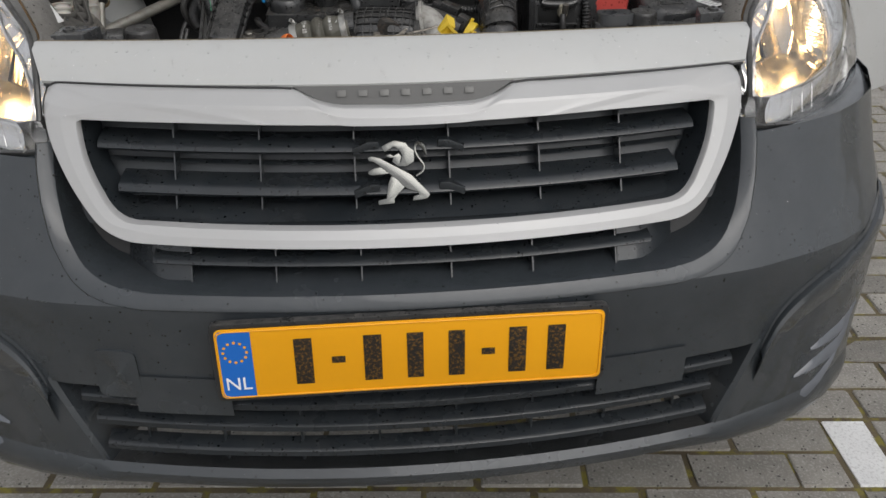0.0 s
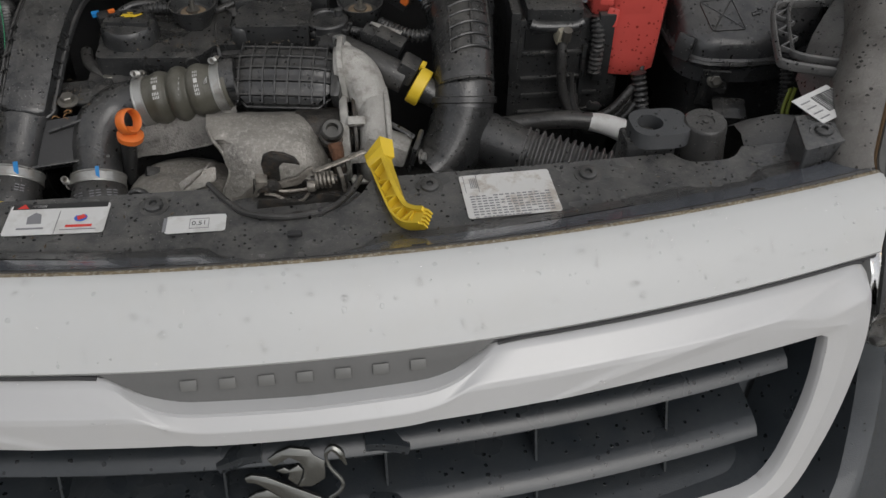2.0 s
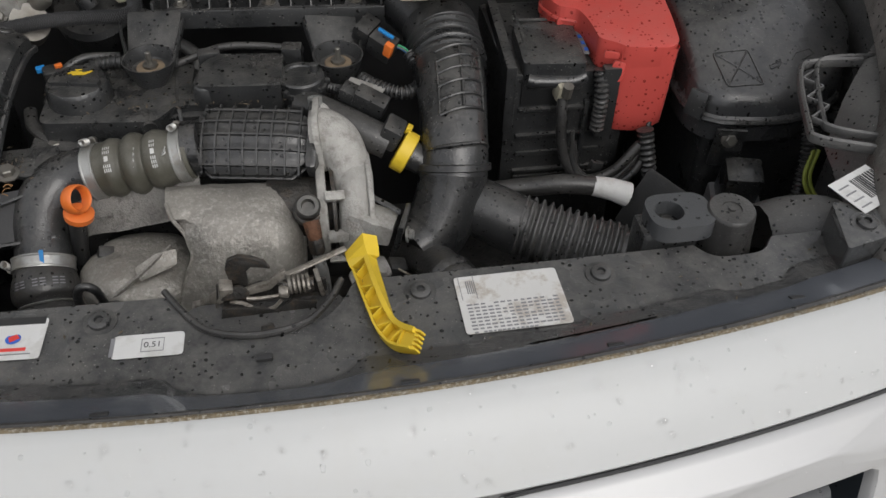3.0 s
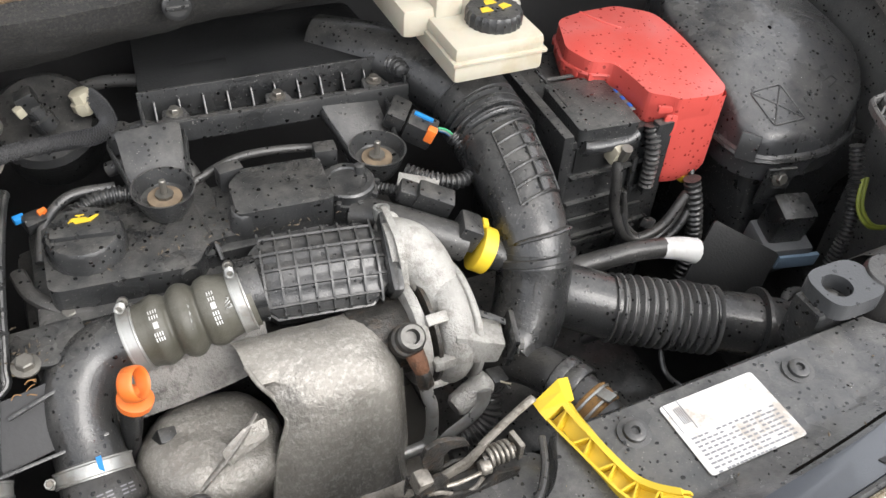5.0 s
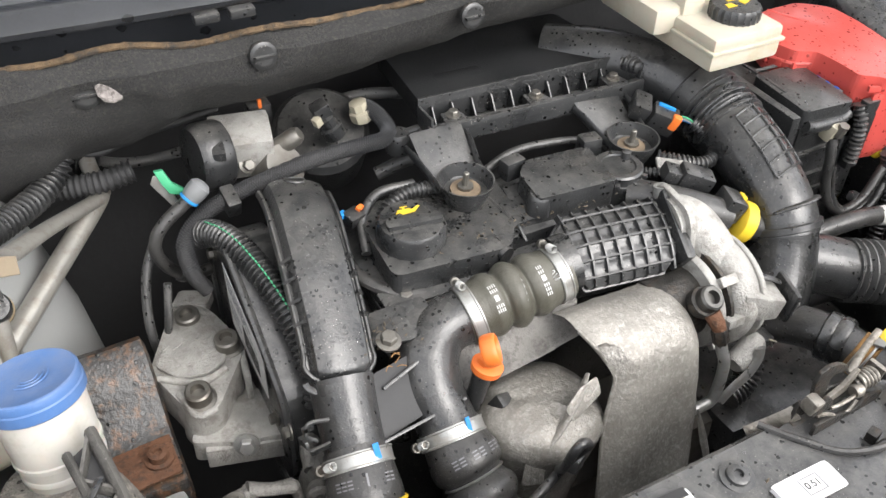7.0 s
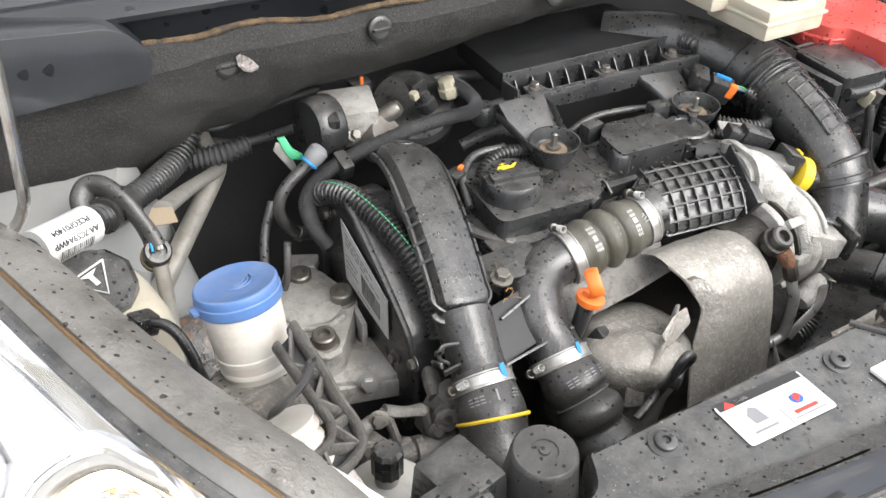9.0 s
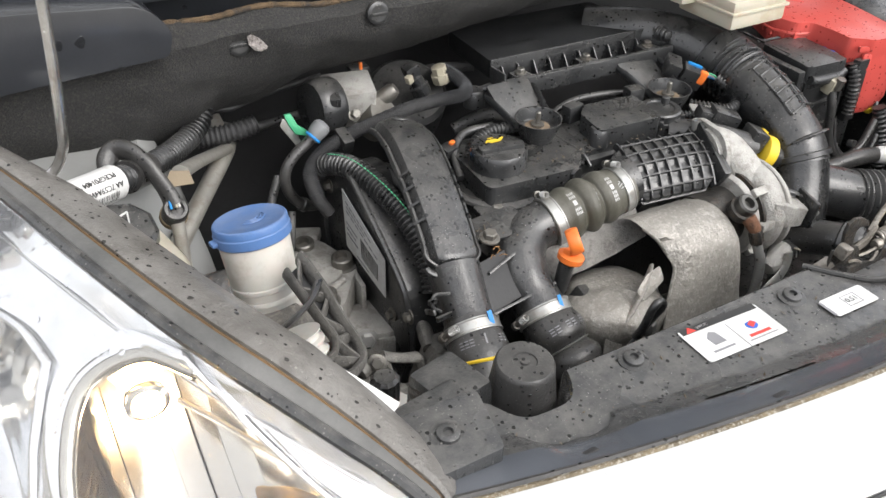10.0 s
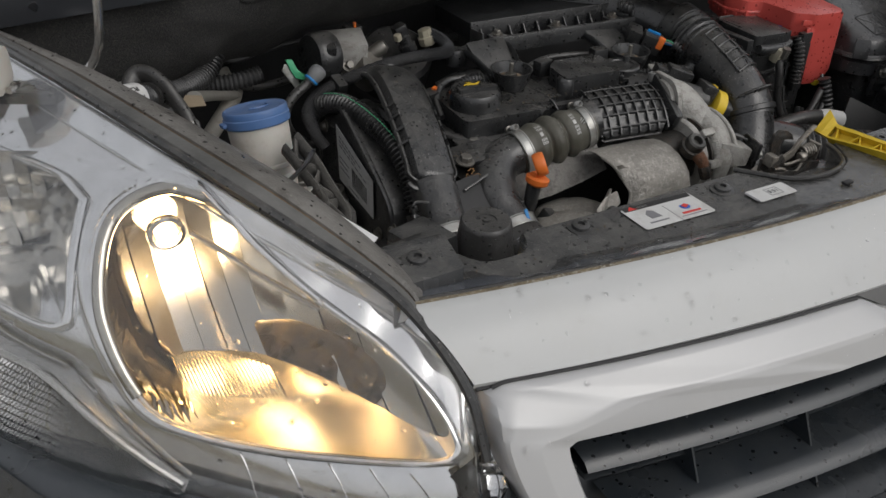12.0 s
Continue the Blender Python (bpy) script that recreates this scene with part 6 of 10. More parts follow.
# ---- charge pipe, clamps, resonator ----
def hose_clamp(name, at, axis, r, w, parent, mark=True, screw=(0, 0, 1)):
    c = part(name, lathe([(r, -w / 2), (r + 0.0016, -w / 2), (r + 0.0018, -w / 2 + 0.0012), (r + 0.0010, -w / 2 + 0.0022), (r + 0.0010, w / 2 - 0.0022), (r + 0.0018, w / 2 - 0.0012), (r + 0.0016, w / 2), (r, w / 2)], at, axis, 40), STEEL, parent, "bright steel hose clamp")
    d = Vector(axis).normalized()
    up = (Vector(screw) - d * d.dot(Vector(screw))).normalized()
    sc = Vector(at) + up * (r + 0.0035)
    t = d.cross(up)
    spring_ = [sc + t * (-0.018 + 0.012 * k / 40) + (up * math.sin(k * 0.9) + d * math.cos(k * 0.9)) * 0.0034 for k in range(41)]
    part("clamp_spring", tube(spring_, 0.0007, 5, 1), STEEL, c)
    part("clamp_screw", lathe([(0.0028, -0.012), (0.0028, 0.005), (0.0046, 0.005), (0.0046, 0.010), (0.003, 0.011)], sc, t, 12), BOLT, c)
    return c


charge = thing("charge_air_hose", (-0.14, 0.6, 0.77), "dusty ribbed rubber charge air hose with steel clamps", "hose")
lobes = ((-0.079, 0.0255), (-0.094, 0.0268), (-0.104, 0.0285), (-0.112, 0.0308), (-0.1195, 0.0288), (-0.123, 0.0258), (-0.128, 0.0300), (-0.1345, 0.0322), (-0.141, 0.0300), (-0.1455, 0.0258), (-0.150, 0.0288), (-0.157, 0.0306), (-0.165, 0.0282), (-0.176, 0.0272), (-0.184, 0.0272))
part("bellows", tube([(x, 0.600 + 0.057 * (-0.079 - x), 0.816 + 0.19 * (x + 0.079)) for x, r in lobes], [r for x, r in lobes], 30, 5), HOSE, charge)
hose_clamp("clamp", (-0.089, 0.600, 0.8145), (-1, 0.04, -0.2), 0.0265, 0.011, charge, screw=(0, 0.5, 1))
hose_clamp("clamp", (-0.176, 0.6055, 0.7975), (-1, 0.06, -0.25), 0.0278, 0.012, charge, screw=(0, 0.6, 1))
part("seam_ring", tube([(-0.1355 + 0.002 * math.sin(a), 0.602 + 0.0292 * math.cos(a), 0.8053 + 0.0292 * math.sin(a)) for a in np.linspace(0, 2 * math.pi, 30)], 0.0012, 6, 1), STEEL, charge)
wrap_print(charge, PAPER, (-0.112, 0.602, 0.8097), (-1, 0.057, -0.19), 0.0312, [(a, o, 6, 0.0009) for a in (-18, -27, -50, -58, -66) for o in (-0.005, -0.003, -0.001)] + [(-38, -0.003, 10, 0.004)])
wrap_print(charge, PAPER, (-0.157, 0.6045, 0.8012), (-1, 0.057, -0.19), 0.0310, [(a, o, 6, 0.0009) for a in (-14, -23, -50, -58) for o in (-0.005, -0.003, -0.001, 0.001)] + [(-36, -0.002, 10, 0.004)])

lettering("0817", 0.0085, Matrix.Translation((-0.104, 0.5835, 0.8335)) @ pose(0, 0, 0, 45, 0, -86), PAPER, charge, "printed_number", 0.0003)

res = thing("ribbed_resonator", (-0.03, 0.605, 0.8), "black plastic charge air resonator with square ribs", "resonator")
RM = Matrix.Translation((-0.018, 0.6035, 0.8235)) @ Euler((radians(31), 0, radians(-9))).to_matrix().to_4x4()


def res_z(x, y):
    return -0.004 + 0.016 * (1 - (y / 0.040) ** 2) * (1 - (x / 0.072) ** 4)


def res_half(y):
    return 0.059 - 0.018 * max(0.0, abs(y) / 0.037 - 0.55) / 0.45


def res_strip(pts_, across, high):
    """A thin upright rib along pts_, in the resonator's own frame."""
    bm = bmesh.new()
    rows = []
    for q in pts_:
        q, a = Vector(q), Vector(across) * 0.0012
        rows.append([RM @ (q - a - Vector((0, 0, 0.004))), RM @ (q - a * 0.8 + Vector((0, 0, high))), RM @ (q + a * 0.8 + Vector((0, 0, high))), RM @ (q + a - Vector((0, 0, 0.004)))])
    vs_r = grid_faces(bm, rows)
    bm.faces.new(vs_r[0])
    bm.faces.new(vs_r[-1])
    return bm


rows = []
for y in np.linspace(-0.037, 0.037, 25):
    hx = res_half(y)
    cells = 0.0022 * abs(math.cos(y / 0.015 * math.pi))
    rows.append([RM @ Vector((hx * a, y, res_z(hx * a, y) + cells)) for a in np.linspace(-1, 1, 30)])
rows = [[RM @ Vector((res_half(-0.037) * a, -0.037, -0.034)) for a in np.linspace(-1, 1, 30)]] + rows + [[RM @ Vector((res_half(0.037) * a, 0.037, -0.034)) for a in np.linspace(-1, 1, 30)]]
bm = bmesh.new()
grid_faces(bm, rows)
for e in (-1, 1):
    grid_faces(bm, [[RM @ Vector((e * res_half(y), y, z)) for z in (res_z(e * res_half(y), y), -0.034)] for y in np.linspace(-0.037, 0.037, 13)])
part("shell", bm, BLACK, res)
edge_ = [(res_half(y) + 0.003, y) for y in np.linspace(-0.039, 0.039, 11)] + [(-res_half(y) - 0.003, y) for y in np.linspace(0.039, -0.039, 11)]
part("flange", slab(edge_, 0.005, RM @ pose(0, 0, -0.013), 0.0015), BLACK, res)
for k in range(8):
    x_ = -0.049 + 0.014 * k
    part("rib", res_strip([(x_, y, res_z(x_, y)) for y in np.linspace(-0.038, 0.038, 14)], (1, 0, 0), 0.0058), BLACK, res)
for k in range(5):
    y_ = -0.030 + 0.015 * k
    hx = res_half(y_)
    part("rib", res_strip([(hx * a, y_, res_z(hx * a, y_)) for a in np.linspace(-1, 1, 14)], (0, 1, 0), 0.0058), BLACK, res)
part("collar", lathe([(0.029, -0.008), (0.029, 0.008)], (-0.078, 0.606, 0.817), (-1, 0.05, -0.1), 28), BLACK, res)
part("end_flange", block((0.012, 0.075, 0.052), RM @ pose(0.062, 0.002, -0.008), 0.006), BLACK, res)
part("lug_bolt", lathe([(0.0075, 0), (0.0075, 0.012), (0.005, 0.012), (0.005, 0.008)], RM @ Vector((0.062, 0.036, 0.002)), (0, 0.2, 1), 16), STEEL, res)
part("paint_mark", block((0.004, 0.010, 0.001), RM @ pose(0.062, 0.008, 0.0185), 0), CABLE_BLUE, res)

pipe = thing("charge_air_elbow", (-0.23, 0.57, 0.72), "black plastic charge air elbow pipe with rain drops", "pipe")
part("elbow", tube([(-0.176, 0.6055, 0.7975), (-0.196, 0.607, 0.794), (-0.214, 0.603, 0.788), (-0.228, 0.590, 0.778), (-0.234, 0.570, 0.765), (-0.234, 0.552, 0.752), (-0.233, 0.535, 0.741)], [0.026, 0.0265, 0.028, 0.029, 0.028, 0.027, 0.0275], 26, 7), BLACK, pipe)
part("bolt_plate", slab(rounded([(-0.03, -0.01), (0.02, -0.02), (0.045, 0.0), (0.04, 0.022), (-0.03, 0.02)], 0.006), 0.005, pose(-0.255, 0.615, 0.803, 10, -8, -10), 0.0015), BLACK, pipe)
hexbolt((-0.2605, 0.600, 0.806), (0.05, -0.15, 1), 0.0075, BOLT, pipe, "elbow_bolt")
hexbolt((-0.222, 0.645, 0.804), (0.05, -0.15, 1), 0.0065, BOLT, pipe, "elbow_bolt")
part("web_plate", slab([(-0.06, -0.028), (0.045, -0.020), (0.045, 0.03), (-0.06, 0.026)], 0.003, pose(-0.273, 0.562, 0.776, 36, -2, 6), 0.0008), VOID, pipe)
part("web_rib", block((0.115, 0.003, 0.012), pose(-0.272, 0.538, 0.764, 36, -2, 6), 0.001), BLACK, pipe)
part("web_rib", block((0.06, 0.003, 0.010), pose(-0.252, 0.576, 0.792, 36, -12, 12), 0.001), BLACK, pipe)
part("hook", tube([(-0.335, 0.556, 0.792), (-0.352, 0.556, 0.796), (-0.356, 0.553, 0.786), (-0.348, 0.551, 0.778)], 0.002, 8, 4), BLACK, pipe)
low1 = thing("lower_bellows_hose", (-0.235, 0.47, 0.64), "black rubber bellows hose with a steel clamp", "hose")
part("hose_body", tube([(-0.233, 0.540, 0.745), (-0.2325, 0.527, 0.736), (-0.231, 0.514, 0.728), (-0.230, 0.505, 0.722), (-0.229, 0.499, 0.7175), (-0.228, 0.490, 0.711), (-0.2265, 0.482, 0.704), (-0.2255, 0.477, 0.699), (-0.224, 0.469, 0.690), (-0.2225, 0.463, 0.681), (-0.2215, 0.459, 0.674), (-0.2205, 0.453, 0.664), (-0.2195, 0.449, 0.653), (-0.219, 0.446, 0.643)],
                       [0.0275, 0.029, 0.0325, 0.0315, 0.0255, 0.0325, 0.0315, 0.0255, 0.0325, 0.0315, 0.0255, 0.0325, 0.0315, 0.026], 28, 5), RUBBER, low1)
part("wire_ring", lathe([(0.0272, -0.001), (0.0285, 0.0), (0.0272, 0.001)], (-0.229, 0.499, 0.7175), (0.12, -0.8, -0.6), 30), STEEL, low1, "thin steel wire ring")
wrap_print(low1, INK_GREY, (-0.231, 0.512, 0.727), (0.1, -0.83, -0.55), 0.0331, [(a, o, 9, 0.0012) for a in (-40, -28, -8, 4, 26, 38) for o in (-0.004, -0.001, 0.002)])
hose_clamp("clamp", (-0.233, 0.533, 0.7405), (0, -0.85, -0.6), 0.0288, 0.013, low1, screw=(-1, 0.2, 0.2))
part("paint_mark", block((0.004, 0.0135, 0.001), Matrix.Translation((-0.226, 0.5175, 0.766)) @ pose(0, 0, 0, 52, 0, 0), 0), CABLE_BLUE, low1)

# flat inlet duct
duct = thing("flat_inlet_duct", (-0.3, 0.65, 0.74), "long flat black plastic inlet duct with side ribs", "air duct")
path = [(-0.279, 0.772, 0.852), (-0.281, 0.755, 0.860), (-0.285, 0.725, 0.861), (-0.291, 0.69, 0.851), (-0.297, 0.655, 0.835), (-0.303, 0.62, 0.813), (-0.310, 0.588, 0.790)]
part("duct_base", tube(path, [0.012, 0.026, 0.027, 0.027, 0.027, 0.027, 0.026], 20, 8, flat=0.6, up=(0, -0.4, 1)), BLACK_CLEAN, duct)


def duct_half(t):
    """Half width of the duct's cover along its length."""
    if t < 0.13:
        return 0.0295 * math.sqrt(max(0.05, 1 - ((0.13 - t) / 0.13) ** 2))
    if t > 0.94:
        return 0.0270 * max(0.45, 1 - ((t - 0.94) / 0.06) ** 2.6 * 0.55)
    return 0.0295 - 0.0028 * t


fr = frames(path, 9, (0.1, -0.4, 1))
rows, rim_a, rim_b = [], [], []
for k, (q, d, sd, nn) in enumerate(fr):
    t = k / (len(fr) - 1)
    w = duct_half(t)
    dome = 0.0135 * min(1.0, t / 0.06 + 0.25, (1 - t) / 0.035 + 0.25)
    row = []
    for a, hgt in ((-1.0, -0.30), (-1.0, 0.0), (-0.93, 0.05), (-0.88, 0.02), (-0.84, 0.30), (-0.74, 0.70), (-0.5, 0.92), (-0.25, 1.0), (0, 1.02), (0.25, 1.0), (0.5, 0.92), (0.74, 0.70), (0.84, 0.30), (0.88, 0.02), (0.93, 0.05), (1.0, 0.0), (1.0, -0.30)):
        row.append(q + sd * (w * 1.13 * a) + nn * (0.005 + dome * hgt))
    rows.append(row)
    rim_a.append(row[1])
    rim_b.append(row[-2])
bm = bmesh.new()
grid_faces(bm, rows)
part("duct_cover", bm, BLACK, duct, "wet flat cover of the duct")
part("duct_seam", tube(rim_a[::3] + rim_b[::-3] + rim_a[:1], 0.0022, 8, 3, flat=1.6), BLACK_CLEAN, duct, "raised seam round the cover")
q, d, sd, nn = fr[7]
part("duct_dimple", tube([q + nn * 0.0188 + (sd * math.cos(a) + d * math.sin(a)) * 0.0095 for a in np.linspace(0, 2 * math.pi, 26)], 0.0011, 6, 1), BLACK, duct, "round moulded ring")
q, d, sd, nn = fr[-1]
part("duct_lip", tube([q + sd * (0.033 * math.cos(a)) + d * (0.012 * math.sin(a) - 0.004) + nn * 0.005 for a in np.linspace(0, math.pi, 12)], 0.0034, 8, 3), BLACK, duct)
for k in (30, 34, 38, 42):
    q, d, sd, nn = fr[k]
    for sg in (-1, 1):
        bm = bmesh.new()
        base_ = q + sd * sg * 0.034 + nn * 0.006
        ends = [base_, base_ + sd * sg * -0.011 - nn * 0.002, base_ + sd * sg * -0.0085 + nn * 0.0115]
        vs_a = [bm.verts.new(v - d * 0.0014) for v in ends]
        vs_b = [bm.verts.new(v + d * 0.0014) for v in ends]
        bm.faces.new(vs_a)
        bm.faces.new(vs_b[::-1])
        for a_ in range(3):
            bm.faces.new((vs_a[a_], vs_a[(a_ + 1) % 3], vs_b[(a_ + 1) % 3], vs_b[a_]))
        part("side_rib", bm, BLACK, duct, smooth=False)
for dx in (0.0, 0.016):
    part("hook", block((0.018 if dx else 0.010, 0.003, 0.006), pose(-0.352 + 0.004 * (dx > 0), 0.560 - dx, 0.786 - dx * 0.6, 0, 0, 4), 0.0008), BLACK, duct)
part("hook", block((0.003, 0.018, 0.006), pose(-0.359, 0.552, 0.781, -30, 0, 4), 0.0008), BLACK, duct)
part("neck", tube([(-0.309, 0.592, 0.791), (-0.3135, 0.572, 0.776), (-0.317, 0.552, 0.762), (-0.319, 0.54, 0.754)], [0.028, 0.027, 0.026, 0.0265], 24, 6, flat=0.95), BLACK, duct)
low2 = thing("lower_inlet_hose", (-0.33, 0.48, 0.64), "black rubber inlet hose with steel clamp and yellow ring", "hose")
part("hose_body", tube([(-0.3185, 0.545, 0.757), (-0.321, 0.530, 0.748), (-0.325, 0.512, 0.736), (-0.330, 0.495, 0.723), (-0.335, 0.478, 0.707), (-0.339, 0.463, 0.688), (-0.341, 0.45, 0.66)], [0.0275, 0.029, 0.0325, 0.030, 0.032, 0.030, 0.029], 28, 6), RUBBER, low2)
hose_clamp("clamp", (-0.320, 0.536, 0.7515), (-0.12, -0.83, -0.55), 0.0288, 0.013, low2, screw=(-1, -0.1, 0.3))
part("paint_mark", block((0.005, 0.0135, 0.001), Matrix.Translation((-0.309, 0.521, 0.7765)) @ pose(0, 0, 0, 54, 0, 0), 0), CABLE_BLUE, low2)
ringc, ringd = Vector((-0.3255, 0.5085, 0.7335)), Vector((-0.2, -0.72, -0.66)).normalized()
ra = ringd.cross(Vector((0, 0, 1))).normalized()
rb = ringd.cross(ra)
part("yellow_ring", tube([ringc + (ra * math.cos(a) + rb * math.sin(a)) * 0.0328 for a in np.linspace(0, 2 * math.pi, 36)], 0.0019, 6, 1), YELLOW, low2, "thin yellow marking ring")
lettering("S", 0.013, Matrix.Translation((-0.322, 0.461, 0.735)) @ pose(0, 0, 0, 40, 12, -14), PAPER, low2, "printed_letter", 0.0003)
wrap_print(low2, INK_GREY, (-0.323, 0.521, 0.742), (-0.15, -0.83, -0.55), 0.0318, [(a, o, 8, 0.0012) for a in (-44, -34, 24, 34, 44) for o in (-0.003, 0.0, 0.003)] + [(-2, 0.002, 3, 0.016)])

# ---- turbo side ----
turbo = thing("turbocharger", (0.06, 0.53, 0.66), "dusty cast aluminium turbocharger housing", "turbocharger")
part("outlet_elbow", tube([(0.044, 0.602, 0.827), (0.054, 0.600, 0.828), (0.066, 0.592, 0.823), (0.074, 0.577, 0.813), (0.078, 0.558, 0.800), (0.078, 0.538, 0.786)], [0.0262, 0.0258, 0.0245, 0.0225, 0.0205, 0.0185], 26, 7), ALLOY, turbo)
part("elbow_flange", slab(rounded([(-0.031, -0.030), (0.026, -0.031), (0.031, 0.010), (0.026, 0.031), (-0.020, 0.031), (-0.031, 0.014)], 0.010, 5), 0.006, axis_frame((0.0475, 0.601, 0.828), (1, -0.10, 0.12)), 0.0015), ALLOY, turbo)
part("lug_boss", lathe([(0.0095, -0.012), (0.0095, 0.004), (0.008, 0.006)], (0.052, 0.6175, 0.8430), (0.3, -0.35, 0.9), 18), ALLOY, turbo)
ring_c = Vector((0.077, 0.558, 0.762))
part("volute", tube([ring_c + Vector((0.004 * math.sin(a), 0.0405 * math.cos(a), 0.0405 * math.sin(a))) for a in np.linspace(1.4, 6.9, 30)], [0.0185 - 0.00016 * k for k in range(30)], 18, 2), ALLOY, turbo)
part("back_disc", lathe([(0.046, 0), (0.0565, 0.001), (0.0575, 0.002), (0.0575, 0.0055), (0.056, 0.007), (0.046, 0.0075)], ring_c + Vector((0.0135, 0, 0)), (1, 0, 0), 48), ALLOY, turbo, "rim of the compressor housing")
part("slot_disc", lathe([(0.043, 0), (0.051, 0.0005), (0.051, 0.004), (0.040, 0.005)], ring_c + Vector((-0.0215, 0, 0)), (1, 0, 0), 40), GREASE, turbo, "dark gap ring of the housing")
part("front_disc", lathe([(0.034, 0), (0.049, 0.001), (0.0505, 0.003), (0.0505, 0.009), (0.049, 0.010)], ring_c + Vector((-0.036, 0, 0)), (1, 0, 0), 44), ALLOY, turbo)
part("core_hub", lathe([(0.036, -0.05), (0.036, 0.0), (0.030, 0.01), (0.030, 0.034)], ring_c + Vector((-0.035, 0, 0)), (1, 0, 0), 30), GREASE, turbo)
for ang in (2.2, 3.0, 3.8, 4.6):
    at_ = ring_c + Vector((-0.018, 0.0515 * math.cos(ang), 0.0515 * math.sin(ang)))
    part("rim_lug", block((0.020, 0.010, 0.010), Matrix.Translation(at_) @ Euler((ang, 0, 0)).to_matrix().to_4x4(), 0.002), ALLOY, turbo)
part("inlet_spout", slab([(-0.018, -0.017), (0.026, -0.012), (0.028, 0.012), (-0.018, 0.018)], 0.030, Matrix.Translation((0.094, 0.532, 0.774)) @ pose(0, 0, 0, 90, 8, -18) @ pose(0, 0, 0), 0.003), ALLOY, turbo, "pale cast inlet spout")
part("spout_gasket", block((0.006, 0.040, 0.034), pose(0.123, 0.508, 0.773, 0, 12, -18), 0.003), BLACK, turbo, "black gasket at the spout")
part("spout_clip", tube([(0.086, 0.545, 0.795), (0.096, 0.530, 0.797), (0.112, 0.520, 0.792), (0.122, 0.516, 0.786)], 0.0035, 8, 6, flat=0.5), BLACK, turbo)
hexbolt((0.127, 0.500, 0.770), (1, -0.35, 0.1), 0.0055, STEEL, turbo, "flange_bolt")
part("banjo_ring", lathe([(0.0125, -0.010), (0.0150, -0.008), (0.0150, 0.0015), (0.0125, 0.003)], (0.0315, 0.524, 0.792), (0.05, -0.55, 0.83), 26), GREASE, turbo)
part("banjo_bolt", lathe([(0.0118, 0.0), (0.0125, 0.001), (0.0125, 0.010), (0.0105, 0.012), (0.0068, 0.012), (0.0060, 0.005)], (0.0315, 0.5225, 0.7945), (0.05, -0.55, 0.83), 26), DARK_STEEL, turbo, "socket head bolt")
part("banjo_tail", tube([(0.0335, 0.514, 0.785), (0.0355, 0.506, 0.777), (0.0365, 0.502, 0.771)], [0.0085, 0.0078, 0.0065], 12, 4), RUST_BARE, turbo)
part("pipe_nut", lathe([(0.0075, -0.008), (0.0080, -0.006), (0.0080, 0.006), (0.0070, 0.008)], (0.0370, 0.500, 0.765), (0.15, -0.35, -0.9), 6), GREASE, turbo)
part("oil_pipe", tube([(0.0372, 0.499, 0.762), (0.0385, 0.494, 0.750), (0.041, 0.490, 0.738), (0.0425, 0.489, 0.718), (0.0425, 0.489, 0.698), (0.0395, 0.489, 0.684), (0.028, 0.490, 0.679), (0.012, 0.492, 0.677)], 0.0058, 14, 7), STEEL, turbo)
part("actuator_can", lathe([(0.0085, -0.012), (0.0115, -0.008), (0.0115, 0.016), (0.0130, 0.018), (0.0130, 0.026), (0.010, 0.030)], (0.080, 0.502, 0.713), (0.85, 0.25, 0.22), 22), ALLOY, turbo)
part("actuator_plug", block((0.020, 0.018, 0.020), pose(0.116, 0.512, 0.712, 10, 20, 10), 0.003), BLACK_CLEAN, turbo)
for k in range(3):
    part("plug_wire", tube([(0.118, 0.503, 0.720), (0.126, 0.500 + 0.002 * k, 0.716 - 0.002 * k), (0.132, 0.506, 0.706 - 0.003 * k)], 0.0011, 6, 4), (BEIGE, INK, PAPER)[k], turbo)
part("strap", tube([(0.096, 0.494, 0.727), (0.094, 0.491, 0.713), (0.082, 0.488, 0.702), (0.062, 0.487, 0.690), (0.050, 0.487, 0.677)], 0.0070, 10, 6, flat=0.28, up=(0, -1, 0.4)), STEEL, turbo, "bent steel strap")
part("lower_elbow", tube([(0.118, 0.520, 0.690), (0.112, 0.508, 0.672), (0.098, 0.502, 0.660), (0.080, 0.500, 0.655)], 0.013, 14, 6, ribs=(0.0012, 0.0055)), BLACK_CLEAN, turbo, "ribbed black lower pipe")
shield = thing("turbo_heat_shield", (-0.04, 0.5, 0.6), "pitted grey steel turbo heat shield, bent at its edge", "heat shield")
bm = bmesh.new()
rnd = random.Random(5)
rows = []
